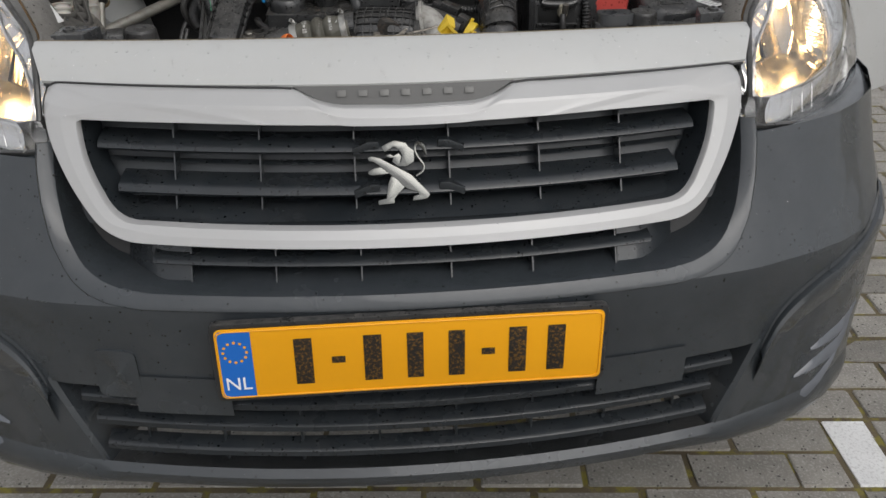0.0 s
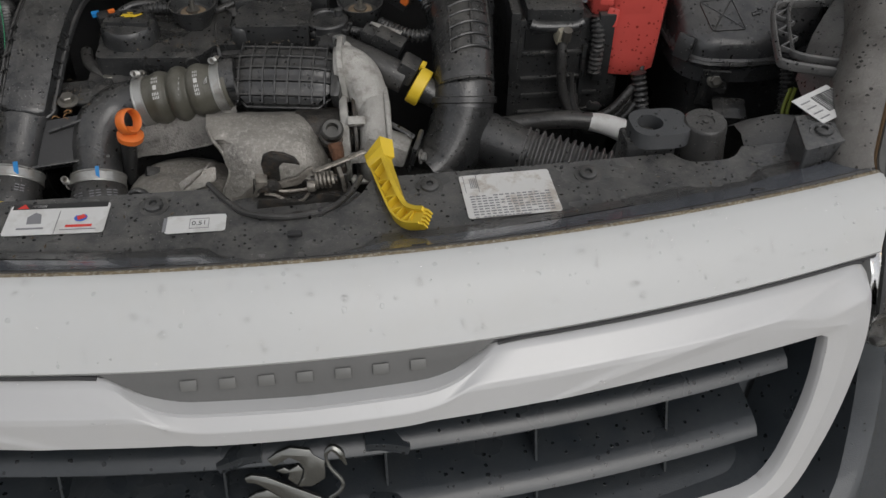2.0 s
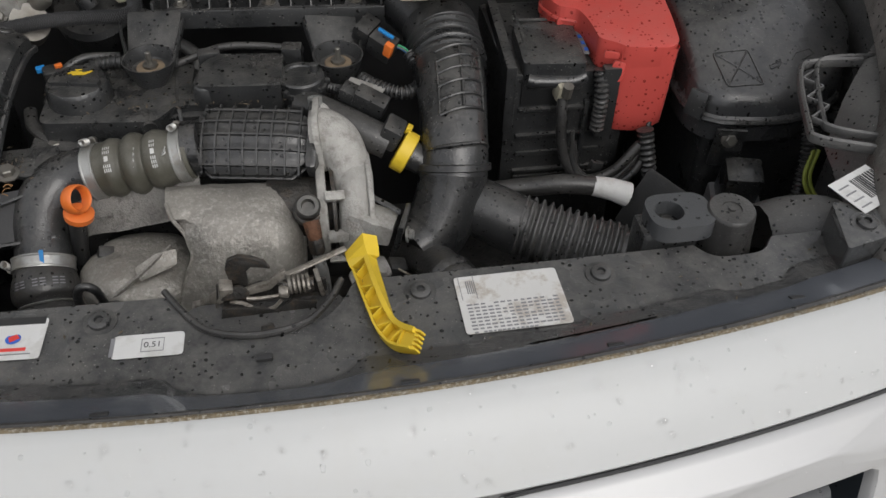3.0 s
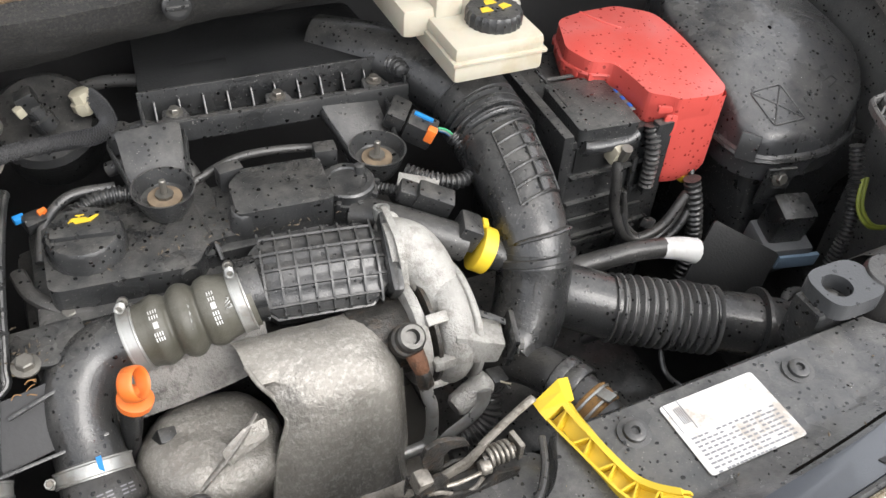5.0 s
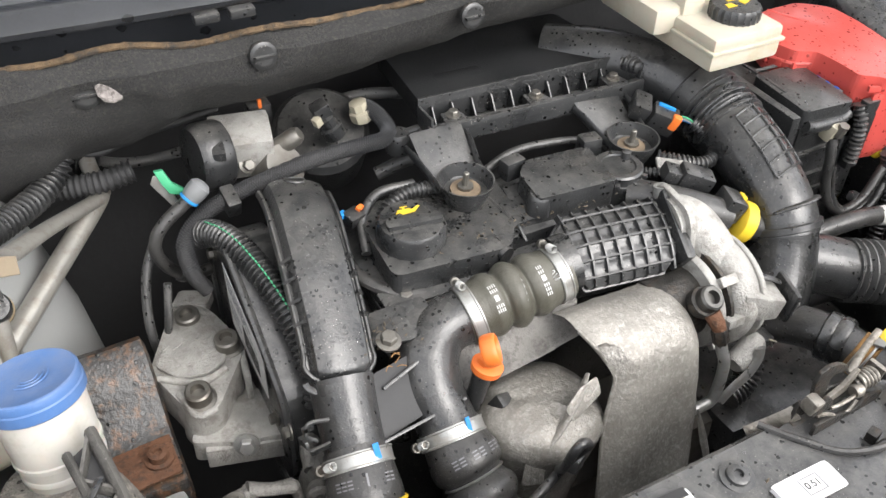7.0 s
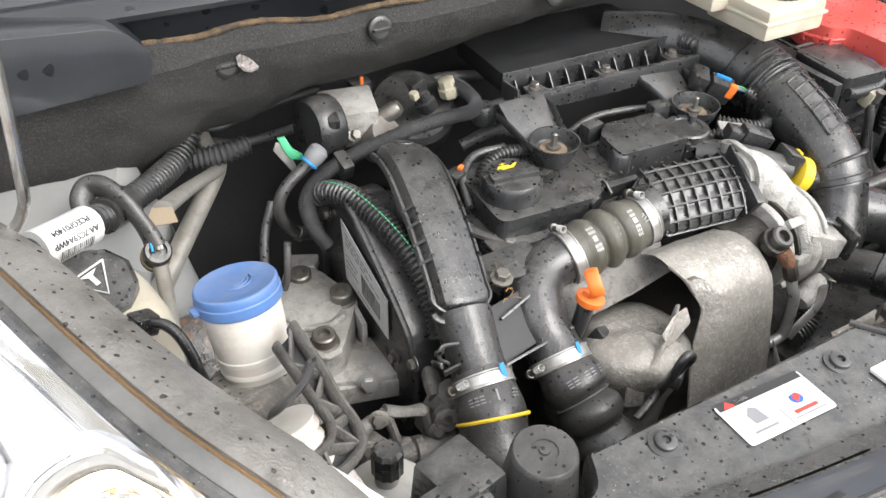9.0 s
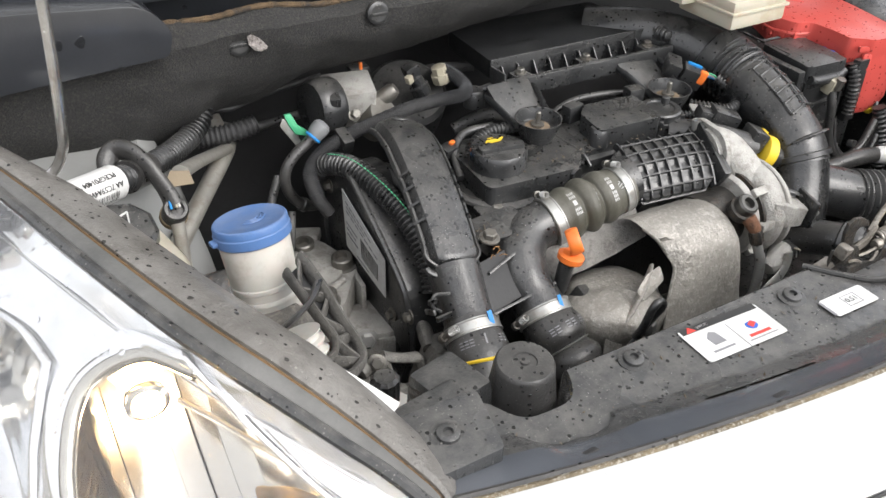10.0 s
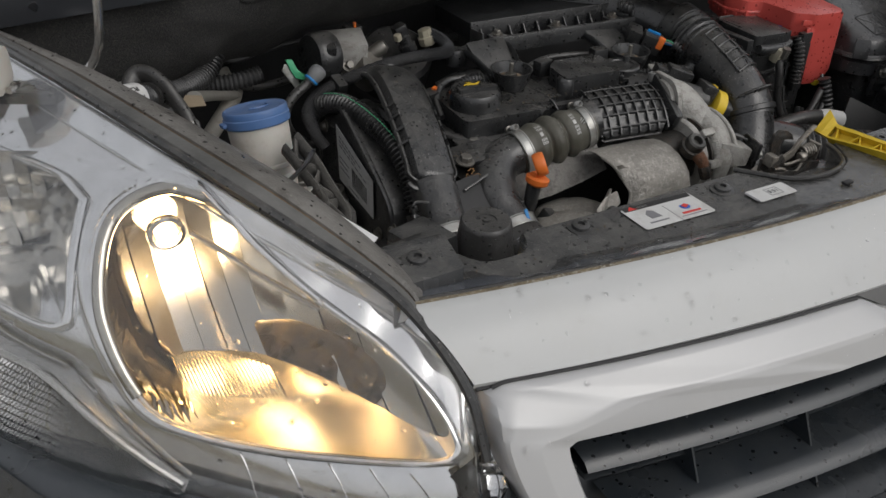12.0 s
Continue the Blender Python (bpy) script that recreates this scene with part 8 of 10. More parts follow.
hint = [(0.0, 0.003), (0.009, 0.003), (0.009, 0.0), (0.016, 0.0055), (0.009, 0.011), (0.009, 0.008), (0.0, 0.008), (0.0, 0.003)]
part("moulded_arrow", tube([(0.550 + x * 0.95, 0.628 + y * 0.9 + 0.3 * x, lid_z(0.55 + x, 0.628 + y * 0.9 + 0.3 * x) + 0.0003) for x, y in hint], 0.0008, 6, 1), BLACK, fus)
part("moulded_mark", tube([(x, y, lid_z(x, y) + 0.0003) for x, y in ((0.578, 0.640), (0.585, 0.648), (0.602, 0.652), (0.606, 0.646), (0.590, 0.640))], 0.0008, 6, 1), BLACK, fus)
part("lid_rim", tube([(cx + (a - cx) * 1.036, cy + (b - cy) * 1.036, 0.809) for a, b in ol[::2] + ol[:1]], 0.0032, 6, 1), BLACK, fus)
part("clip", block((0.022, 0.006, 0.030), pose(0.461, 0.610, 0.826, -14, 0, -52), 0.002), BLACK, fus)
relay = thing("relay_holder", (0.485, 0.535, 0.66), "black relay on a blue grey socket with a bolt", "relay")
part("relay_body", block((0.042, 0.036, 0.055), pose(0.517, 0.572, 0.738, 14, 0, -14), 0.005), BLACK, relay)
part("back_tab", block((0.034, 0.004, 0.055), pose(0.501, 0.592, 0.776, 8, 0, -14), 0.002), BLACK, relay)
hexbolt((0.4995, 0.589, 0.790), (-0.1, -1, 0.35), 0.0065, BOLT, relay, "relay_bolt")
part("socket", block((0.058, 0.05, 0.035), pose(0.519, 0.574, 0.700, 8, 0, -14), 0.004), NIPPLE, relay, "grey socket")
part("socket_lip", block((0.05, 0.006, 0.02), pose(0.526, 0.546, 0.695, 8, 0, -14), 0.002), SOCKET_BLUE, relay, "pale blue socket edge")
part("corrugated_lead", tube([(0.572, 0.566, 0.83), (0.572, 0.548, 0.79), (0.563, 0.528, 0.74), (0.548, 0.522, 0.68)], 0.007, 12, 8, ribs=(0.0014, 0.005)), BLACK_CLEAN, relay)
arm = thing("lattice_stay", (0.52, 0.5, 0.86), "black plastic lattice arm beside the wing", "bracket")
pts = [(0.585, 0.538, 0.912), (0.540, 0.542, 0.911), (0.516, 0.529, 0.910), (0.486, 0.447, 0.906), (0.486, 0.427, 0.906), (0.523, 0.409, 0.906), (0.553, 0.400, 0.905)]
part("rail", tube(pts, 0.0030, 8, 5, flat=1.9), LINER, arm)
pts2 = [(x + 0.019, y + (0.004 if k < 3 else 0.012), z + 0.001) for k, (x, y, z) in enumerate(pts)]
part("rail", tube(pts2, 0.0026, 8, 5, flat=1.9), LINER, arm)
for k in range(6):
    t0, t1 = k / 6, (k + 1) / 6
    a, b = (Vector((0.518, 0.529, 0.910)).lerp(Vector((0.488, 0.437, 0.907)), t) for t in (t0, t1))
    part("web", tube([a + Vector((0.0 if k % 2 else 0.019, 0.004, 0)), b + Vector((0.019 if k % 2 else 0.0, 0.004, 0))], 0.0016, 6, 1, flat=2.0), LINER, arm)
wingp = thing("wing_liner", (0.6, 0.5, 0.8), "black dusty plastic liner inside the wing", "liner")
bm = bmesh.new()
grid_faces(bm, [[(0.510 + 0.02 * t, 0.352 + 0.12 * t, 0.84 + 0.02 * t), (0.520 + 0.03 * t, 0.348 + 0.15 * t, 0.888 + 0.008 * t), (0.530 + 0.04 * t, 0.340 + 0.18 * t, 0.898 + 0.008 * t), (0.60 + 0.10 * t, 0.400 + 0.26 * t, 0.93 + 0.02 * t)] for t in np.linspace(0, 1, 7)])
part("liner_sheet", bm, LINER, wingp)
bm = bmesh.new()
grid_faces(bm, [[(0.44 + 0.09 * u, 0.40 - 0.03 * u + 0.05 * v, 0.85 + 0.02 * math.sin(math.pi * u) - 0.05 * v * v) for u in np.linspace(0, 1, 10)] for v in np.linspace(-0.8, 1.6, 8)])
part("duct_hump", bm, LINER, wingp)
bm = bmesh.new()
grid_faces(bm, [[(0.615 + 0.02 * u + 0.006 * math.sin(9 * u), 0.47 + 0.13 * u, z) for u in np.linspace(0, 1, 8)] for z in (0.56, 0.66, 0.76, 0.84, 0.875)])
part("liner_wall", bm, LINER, wingp)
tag = thing("barcode_label", (0.51, 0.388, 0.875), "white barcode label on the wing liner", "label")
TM = Matrix.Translation((0.500, 0.364, 0.899)) @ Euler((radians(4), radians(-4), radians(24))).to_matrix().to_4x4()
part("paper", slab([(-0.025, -0.019), (0.023, -0.019), (0.023, 0.02), (-0.025, 0.02)], 0.0006, TM, 0), PAPER, tag)
rnd = random.Random(2)
x = -0.006
while x < 0.022:
    w = rnd.choice((0.0007, 0.0012, 0.0018))
    part("bar", slab([(x, -0.010), (x + w, -0.010), (x + w, 0.014), (x, 0.014)], 0.0003, TM @ pose(0, 0, 0.0007), 0), INK, tag, smooth=False)
    x += w + rnd.choice((0.0008, 0.0014))
for k in range(4):
    part("print_bar", slab([(-0.022, -0.014 + 0.008 * k), (-0.010, -0.014 + 0.008 * k), (-0.010, -0.0125 + 0.008 * k), (-0.022, -0.0125 + 0.008 * k)], 0.0003, TM @ pose(0, 0, 0.0007), 0), INK_GREY, tag, smooth=False)
lead = thing("taped_cable", (0.33, 0.56, 0.69), "black cable with a white taped end", "cable")
part("cable", tube([(0.23, 0.59, 0.742), (0.27, 0.585, 0.748), (0.31, 0.578, 0.754), (0.345, 0.573, 0.752)], 0.011, 12, 6), RUBBER, lead)
part("white_tape", tube([(0.343, 0.573, 0.752), (0.362, 0.569, 0.749), (0.382, 0.565, 0.742)], [0.011, 0.0125, 0.014], 12, 5), PAPER, lead, "white tape")
part("thin_lead", tube([(0.30, 0.50, 0.71), (0.29, 0.47, 0.69), (0.31, 0.44, 0.68), (0.325, 0.42, 0.69), (0.30, 0.40, 0.70), (0.26, 0.40, 0.70)], 0.003, 8, 6), BLACK_CLEAN, lead)

# brake fluid reservoir
brk = thing("brake_fluid_reservoir", (0.19, 0.73, 0.92), "milky plastic brake fluid reservoir with black cap", "reservoir")
part("lower_tank", block((0.092, 0.095, 0.020), pose(0.190, 0.733, 0.9345, 0, 0, -1), 0.005), MILKY, brk)
part("seam", block((0.097, 0.10, 0.004), pose(0.190, 0.733, 0.945, 0, 0, -1), 0.0015), MILKY, brk)
part("upper_tank", block((0.092, 0.095, 0.016), pose(0.190, 0.733, 0.9525, 0, 0, -1), 0.006), MILKY, brk)
part("shoulder", block((0.03, 0.05, 0.04), pose(0.165, 0.770, 0.966, 0, 0, -1), 0.008), MILKY, brk)
part("rear_tank", block((0.05, 0.10, 0.03), pose(0.145, 0.800, 0.955, 0, 0, -1), 0.008), MILKY, brk)
part("cap", lathe([(0.026, 0), (0.026, 0.014), (0.024, 0.017), (0.01, 0.017)], (0.200, 0.724, 0.957), (0, 0, 1), 48, knurl=0.0012), BLACK_CLEAN, brk, "knurled black cap")
for dx, dy, rot in ((-0.010, -0.002, 0), (0.010, 0.0, 20), (0.0, 0.011, 0)):
    part("cap_symbol", slab([(-0.006, -0.004), (0.006, -0.004), (0.004, 0.004), (-0.004, 0.004)], 0.0005, pose(0.200 + dx, 0.724 + dy, 0.9742, 0, 0, rot), 0), YELLOW, brk, smooth=False)
part("vacuum_tube", tube([(0.24, 0.80, 0.95), (0.255, 0.79, 0.945), (0.27, 0.80, 0.93), (0.275, 0.83, 0.92)], 0.005, 8, 6), MILKY_WHITE, brk)

# ---- wiring and rear engine parts ----
wire = thing("sensor_wiring", (0.13, 0.7, 0.8), "black sensor connectors with orange and blue clips and wiring", "wiring")
part("connector", block((0.030, 0.022, 0.026), pose(0.128, 0.722, 0.856, 10, 20, -35), 0.003), BLACK_CLEAN, wire)
part("connector", block((0.020, 0.030, 0.02), pose(0.112, 0.742, 0.866, 10, 20, -35), 0.003), BLACK_CLEAN, wire)
part("orange_clip", block((0.010, 0.008, 0.018), pose(0.133, 0.708, 0.858, 10, 20, -35), 0.002), ORANGE, wire, "orange clip")
part("blue_clip", block((0.020, 0.004, 0.004), pose(0.132, 0.722, 0.870, 10, 20, -35), 0.001), CABLE_BLUE, wire, "blue clip")
for k, mt in enumerate((GREEN, PAPER, CABLE_BLUE)):
    part("strand", tube([(0.144, 0.713 + 0.003 * k, 0.860 - 0.003 * k), (0.152, 0.708 + 0.003 * k, 0.858 - 0.003 * k), (0.158, 0.70, 0.852)], 0.0012, 6, 4), mt, wire)
part("conduit", tube([(0.156, 0.704, 0.854), (0.166, 0.685, 0.842), (0.160, 0.668, 0.832), (0.140, 0.664, 0.830), (0.115, 0.675, 0.834), (0.10, 0.69, 0.835)], 0.007, 12, 8, ribs=(0.0012, 0.005)), BLACK_CLEAN, wire)
part("plug", block((0.036, 0.022, 0.020), pose(0.106, 0.638, 0.838, 5, 20, -25), 0.003), BLACK_CLEAN, wire)
part("plug", block((0.022, 0.020, 0.016), pose(0.086, 0.650, 0.842, 5, 20, -25), 0.003), BLACK_CLEAN, wire)
part("plug_lead", tube([(0.09, 0.652, 0.84), (0.075, 0.665, 0.838), (0.062, 0.68, 0.835), (0.06, 0.70, 0.84)], 0.005, 10, 6, ribs=(0.001, 0.004)), BLACK_CLEAN, wire)
part("metal_bracket", slab([(-0.02, -0.012), (0.02, -0.016), (0.024, 0.012), (-0.016, 0.014)], 0.003, pose(0.098, 0.663, 0.836, 10, 10, -20), 0.0008), ALLOY, wire)
part("cover_cable", tube([(-0.215, 0.72, 0.828), (-0.19, 0.735, 0.842), (-0.165, 0.738, 0.846), (-0.14, 0.735, 0.843)], 0.007, 10, 6, ribs=(0.001, 0.005)), BLACK_CLEAN, wire)
part("cover_cable", tube([(-0.235, 0.70, 0.82), (-0.225, 0.73, 0.835), (-0.20, 0.75, 0.845), (-0.16, 0.75, 0.845)], 0.005, 10, 6), BLACK_CLEAN, wire)
part("rear_cable", tube([(-0.10, 0.735, 0.84), (-0.05, 0.745, 0.852), (0.0, 0.742, 0.852), (0.04, 0.735, 0.848)], 0.0042, 10, 6), RUBBER, wire)
part("rear_plug", block((0.024, 0.016, 0.022), pose(-0.062, 0.724, 0.85, 0, 0, 8), 0.003), BLACK_CLEAN, wire)
part("rear_plug", block((0.022, 0.018, 0.026), pose(0.028, 0.718, 0.852, 0, 0, -8), 0.003), BLACK_CLEAN, wire)
part("edge_harness", tube([(-0.255, 0.70, 0.815), (-0.247, 0.672, 0.812), (-0.228, 0.652, 0.808), (-0.205, 0.640, 0.806), (-0.195, 0.633, 0.80)], 0.007, 10, 6, flat=0.7), RUBBER, wire)
part("inlet_plug", block((0.018, 0.016, 0.012), pose(-0.232, 0.735, 0.838, 10, 0, 20), 0.002), BLACK_CLEAN, wire)
part("blue_clip", block((0.010, 0.007, 0.006), pose(-0.243, 0.738, 0.842, 10, 0, 20), 0.0015), CABLE_BLUE, wire)
part("orange_clip", block((0.008, 0.005, 0.006), pose(-0.224, 0.738, 0.844, 10, 0, 30), 0.001), ORANGE, wire)
part("loop_lead", tube([(-0.168, 0.462, 0.735), (-0.178, 0.445, 0.765), (-0.176, 0.440, 0.788), (-0.168, 0.440, 0.795), (-0.160, 0.442, 0.785), (-0.162, 0.455, 0.755), (-0.172, 0.462, 0.725), (-0.20, 0.455, 0.715)], 0.0042, 10, 8), BLACK_CLEAN, wire, "black looped breather lead")
part("loop_clip", block((0.018, 0.014, 0.014), pose(-0.158, 0.457, 0.745, 0, 20, 30), 0.003), BLACK_CLEAN, wire)

egr = thing("egr_valve", (-0.31, 0.85, 0.83), "aluminium and black plastic valve body on the engine", "valve")
part("alloy_body", block((0.060, 0.045, 0.050), pose(-0.298, 0.856, 0.868, 15, 0, -12), 0.005), ALLOY, egr)
part("plastic_drum", lathe([(0.032, 0), (0.034, 0.004), (0.034, 0.026), (0.03, 0.032), (0.01, 0.033)], (-0.318, 0.852, 0.868), (-1, -0.15, 0.1), 32), BLACK_CLEAN, egr)
part("drum_clip", block((0.012, 0.020, 0.012), pose(-0.328, 0.826, 0.888, 15, 0, -10), 0.002), BLACK, egr)
part("lower_drum", lathe([(0.022, 0), (0.022, 0.03)], (-0.277, 0.842, 0.835), (0.3, -0.5, 0.5), 24), BOLT, egr)
hexbolt((-0.300, 0.836, 0.858), (0.1, -0.9, 0.4), 0.006, BOLT, egr, "valve_bolt")
part("spigot", lathe([(0.010, 0), (0.010, 0.02), (0.007, 0.026)], (-0.262, 0.846, 0.862), (0.6, -0.3, 0.5), 14), BOLT, egr)
servo = thing("vacuum_pump", (-0.2, 0.88, 0.82), "round black vacuum pump with sensors", "pump")
part("drum", lathe([(0.05, -0.05), (0.052, -0.02), (0.052, 0.0), (0.046, 0.006), (0.01, 0.008)], (-0.205, 0.880, 0.845), (-0.1, -0.5, 0.85), 40), BLACK_CLEAN, servo)
part("sensor", lathe([(0.012, 0), (0.012, 0.012), (0.009, 0.014), (0.009, 0.024), (0.006, 0.026)], (-0.202, 0.846, 0.858), (-0.35, 0.1, 0.9), 16), BLACK, servo)
part("sensor_plug", block((0.018, 0.018, 0.016), pose(-0.214, 0.852, 0.888, 0, -20, 0), 0.003), BLACK_CLEAN, servo)
part("pale_tab", block((0.008, 0.008, 0.010), pose(-0.222, 0.842, 0.882, 0, -20, 20), 0.001), BEIGE, servo)
part("fitting", lathe([(0.010, 0), (0.012, 0.004), (0.012, 0.012), (0.009, 0.013), (0.009, 0.022), (0.007, 0.023)], (-0.163, 0.862, 0.858), (-0.25, 0.1, 0.95), 16, knurl=0.001), BEIGE, servo, "pale quick fitting")
part("rear_plug", block((0.024, 0.02, 0.016), pose(-0.268, 0.888, 0.885), 0.003), BLACK_CLEAN, servo)
part("orange_clip", block((0.004, 0.004, 0.010), pose(-0.268, 0.880, 0.895), 0.001), ORANGE, servo)
part("dark_canister", lathe([(0.014, 0), (0.014, 0.018), (0.011, 0.022)], (-0.142, 0.82, 0.838), (0, 0, 1), 16), BLACK_CLEAN, servo)
part("dark_lead", tube([(-0.135, 0.822, 0.855), (-0.115, 0.81, 0.862), (-0.105, 0.79, 0.85), (-0.10, 0.76, 0.84)], 0.005, 10, 6), BLACK_CLEAN, servo)
braid = thing("braided_vacuum_hose", (-0.27, 0.8, 0.8), "braided grey black vacuum hose", "hose")
part("sleeve", tube([(-0.160, 0.866, 0.872), (-0.152, 0.848, 0.868), (-0.150, 0.828, 0.861), (-0.163, 0.814, 0.860), (-0.19, 0.811, 0.862), (-0.235, 0.810, 0.862), (-0.278, 0.808, 0.857), (-0.32, 0.806, 0.850), (-0.358, 0.800, 0.840), (-0.382, 0.782, 0.828), (-0.385, 0.76, 0.81), (-0.375, 0.75, 0.79)], [0.0066, 0.0068, 0.007, 0.0072, 0.0074, 0.0076, 0.0076, 0.0076, 0.0076, 0.0076, 0.0076, 0.0072], 16, 8), BRAID, braid)
BP = [(-0.160, 0.866, 0.872), (-0.152, 0.848, 0.868), (-0.150, 0.828, 0.861), (-0.163, 0.814, 0.860), (-0.19, 0.811, 0.862), (-0.235, 0.810, 0.862), (-0.278, 0.808, 0.857), (-0.32, 0.806, 0.850), (-0.358, 0.800, 0.840), (-0.382, 0.782, 0.828), (-0.385, 0.76, 0.81)]
part("weave", braided(BP, 0.0075), material("grey_weave", (0.05, 0.051, 0.054), 0.5, vary=0.2), braid, "grey crossed weave of the sleeve")
part("holder", block((0.014, 0.026, 0.02), pose(-0.330, 0.802, 0.846, 20, 0, 5), 0.003), BLACK_CLEAN, braid)
loop = thing("looped_rubber_hose", (-0.39, 0.78, 0.78), "thin black rubber hose with a pale nipple", "hose")
part("hose_body", tube([(-0.366, 0.803, 0.861), (-0.376, 0.802, 0.854), (-0.392, 0.799, 0.845), (-0.404, 0.796, 0.833), (-0.408, 0.794, 0.818), (-0.403, 0.795, 0.800), (-0.394, 0.797, 0.786), (-0.3805, 0.799, 0.775), (-0.360, 0.802, 0.772)], 0.0062, 14, 8), RUBBER, loop)
part("hose_clip", lathe([(0.0072, -0.004), (0.0085, -0.003), (0.0085, 0.003), (0.0072, 0.004)], (-0.388, 0.798, 0.780), (0.6, 0.1, -0.5), 16), BLACK_CLEAN, loop)
part("nipple", lathe([(0.0072, -0.012), (0.0095, -0.006), (0.0105, 0.0), (0.0105, 0.007), (0.007, 0.011), (0.003, 0.012)], (-0.3605, 0.8018, 0.8665), (0.75, 0.1, 0.6), 20), NIPPLE, loop, "grey plastic nipple")
part("blue_ring", lathe([(0.0088, -0.011), (0.0098, -0.010), (0.0098, -0.008)], (-0.3605, 0.8018, 0.8665), (0.75, 0.1, 0.6), 20), CABLE_BLUE, loop)
part("green_lever", slab([(-0.014, 0.016), (-0.006, 0.016), (0.000, 0.002), (0.010, -0.006), (0.008, -0.012), (-0.004, -0.008), (-0.010, 0.004)], 0.006, Matrix.Translation((-0.3760, 0.826, 0.866)) @ pose(0, 0, 0, 78, 0, -8), 0.001), GREEN, loop, "green lever")
part("steel_tab", slab([(-0.006, 0.012), (0.004, 0.010), (0.012, -0.020), (0.006, -0.022), (-0.010, 0.004)], 0.003, Matrix.Translation((-0.3850, 0.829, 0.864)) @ pose(0, 0, 0, 78, 0, -8), 0.0008), STEEL, loop)
harn = thing("striped_conduit", (-0.34, 0.7, 0.75), "corrugated black conduit with a green stripe", "wiring")
hp = [(-0.368, 0.79, 0.826), (-0.358, 0.772, 0.838), (-0.347, 0.742, 0.844), (-0.337, 0.705, 0.838), (-0.330, 0.668, 0.828), (-0.326, 0.638, 0.813), (-0.325, 0.612, 0.790), (-0.328, 0.596, 0.765)]
part("conduit", tube(hp, 0.0118, 16, 10, ribs=(0.0016, 0.0058)), BLACK_CLEAN, harn)
bm = bmesh.new()
hf = frames(hp, 24, (-0.3, -0.4, 1))
for k in range(24, len(hf) - 3, 3):
    q, d, sd, nn = hf[k]
    o = (nn * 0.93 - sd * 0.36) * 0.0136
    tube([q + o, hf[k + 1][0] + o, hf[k + 2][0] + o], 0.0007, 5, 1, bm=bm)
part("stripe", bm, GREEN, harn, "dashed green stripe")
tim = thing("timing_cover", (-0.33, 0.7, 0.6), "black timing cover carrying a white barcode label", "engine cover")
yz = rounded([(0.800, 0.63), (0.815, 0.79), (0.775, 0.836), (0.735, 0.845), (0.66, 0.80), (0.61, 0.765), (0.595, 0.70), (0.62, 0.63)], 0.02, 5)
part("cover_shell", slab([(-y, z) for y, z in yz], 0.045, Matrix.Translation((-0.310, 0, 0)) @ pose(0, 0, 0, 90, 0, -90), 0.006), BLACK_CLEAN, tim)
part("cover_rim", tube([(-0.3555, y, z) for y, z in yz[::2] + yz[:2]], 0.004, 8, 2), BLACK, tim)
for y, z in ((0.640, 0.715), (0.79, 0.80), (0.60, 0.74)):
    hexbolt((-0.356, y, z), (-1, 0, 0.1), 0.0055, BOLT, tim, "cover_bolt")
lb = thing("engine_code_label", (-0.358, 0.7, 0.73), "slanted white barcode label on the timing cover", "label")
LB = Matrix.Translation((-0.3575, 0, 0)) @ pose(0, 0, 0, 90, 0, -90)
corners = [(-0.752, 0.817), (-0.748, 0.742), (-0.652, 0.730), (-0.650, 0.782)]
part("paper", slab(corners, 0.0008, LB, 0), PAPER, lb)
rnd = random.Random(12)


def on_label(u, v):
    a, b, c, d = (np.array(p) for p in corners)
    return tuple((a * (1 - u) + d * u) * (1 - v) + (b * (1 - u) + c * u) * v)


for k in range(14):
    u = 0.42 + 0.03 * k
    part("bar", slab([on_label(u, 0.42), on_label(u + rnd.choice((0.010, 0.018)), 0.42), on_label(u + 0.012, 0.82), on_label(u, 0.82)], 0.0003, LB @ pose(0, 0, 0.0008), 0), INK, lb, smooth=False)
for v, u0, u1 in ((0.12, 0.08, 0.7), (0.2, 0.08, 0.55), (0.28, 0.08, 0.85), (0.5, 0.06, 0.34), (0.6, 0.06, 0.3), (0.7, 0.06, 0.34), (0.9, 0.3, 0.6)):
    n = 7
    for k in range(n):
        a, b = u0 + (u1 - u0) * k / n, u0 + (u1 - u0) * (k + 0.72) / n
        part("print_bar", slab([on_label(a, v), on_label(b, v), on_label(b, v + 0.035), on_label(a, v + 0.035)], 0.0003, LB @ pose(0, 0, 0.0008), 0), INK_GREY, lb, smooth=False)
pul = thing("belt_pulley_cover", (-0.31, 0.72, 0.7), "black curved belt cover behind the conduit", "engine cover")
part("curved_cover", lathe([(0.058, 0), (0.062, 0.006), (0.062, 0.022), (0.055, 0.028), (0.02, 0.03)], (-0.300, 0.735, 0.775), (-1, -0.1, 0.2), 36), BLACK, pul)

# ---- engine mount side ----
mount = thing("engine_mount", (-0.41, 0.74, 0.62), "cast aluminium engine mount with three bolts", "engine mount")
part("casting", slab(rounded([(-0.446, 0.742), (-0.430, 0.690), (-0.416, 0.668), (-0.398, 0.672), (-0.360, 0.724), (-0.354, 0.742), (-0.368, 0.796), (-0.384, 0.822), (-0.404, 0.818), (-0.416, 0.798)], 0.007, 4), 0.042, pose(0, 0, 0.680), 0.0035), ALLOY, mount)
part("lower_casting", slab(rounded([(-0.418, 0.690), (-0.350, 0.664), (-0.335, 0.70), (-0.340, 0.80), (-0.40, 0.80)], 0.008, 4), 0.05, pose(0, 0, 0.632), 0.003), ALLOY, mount)
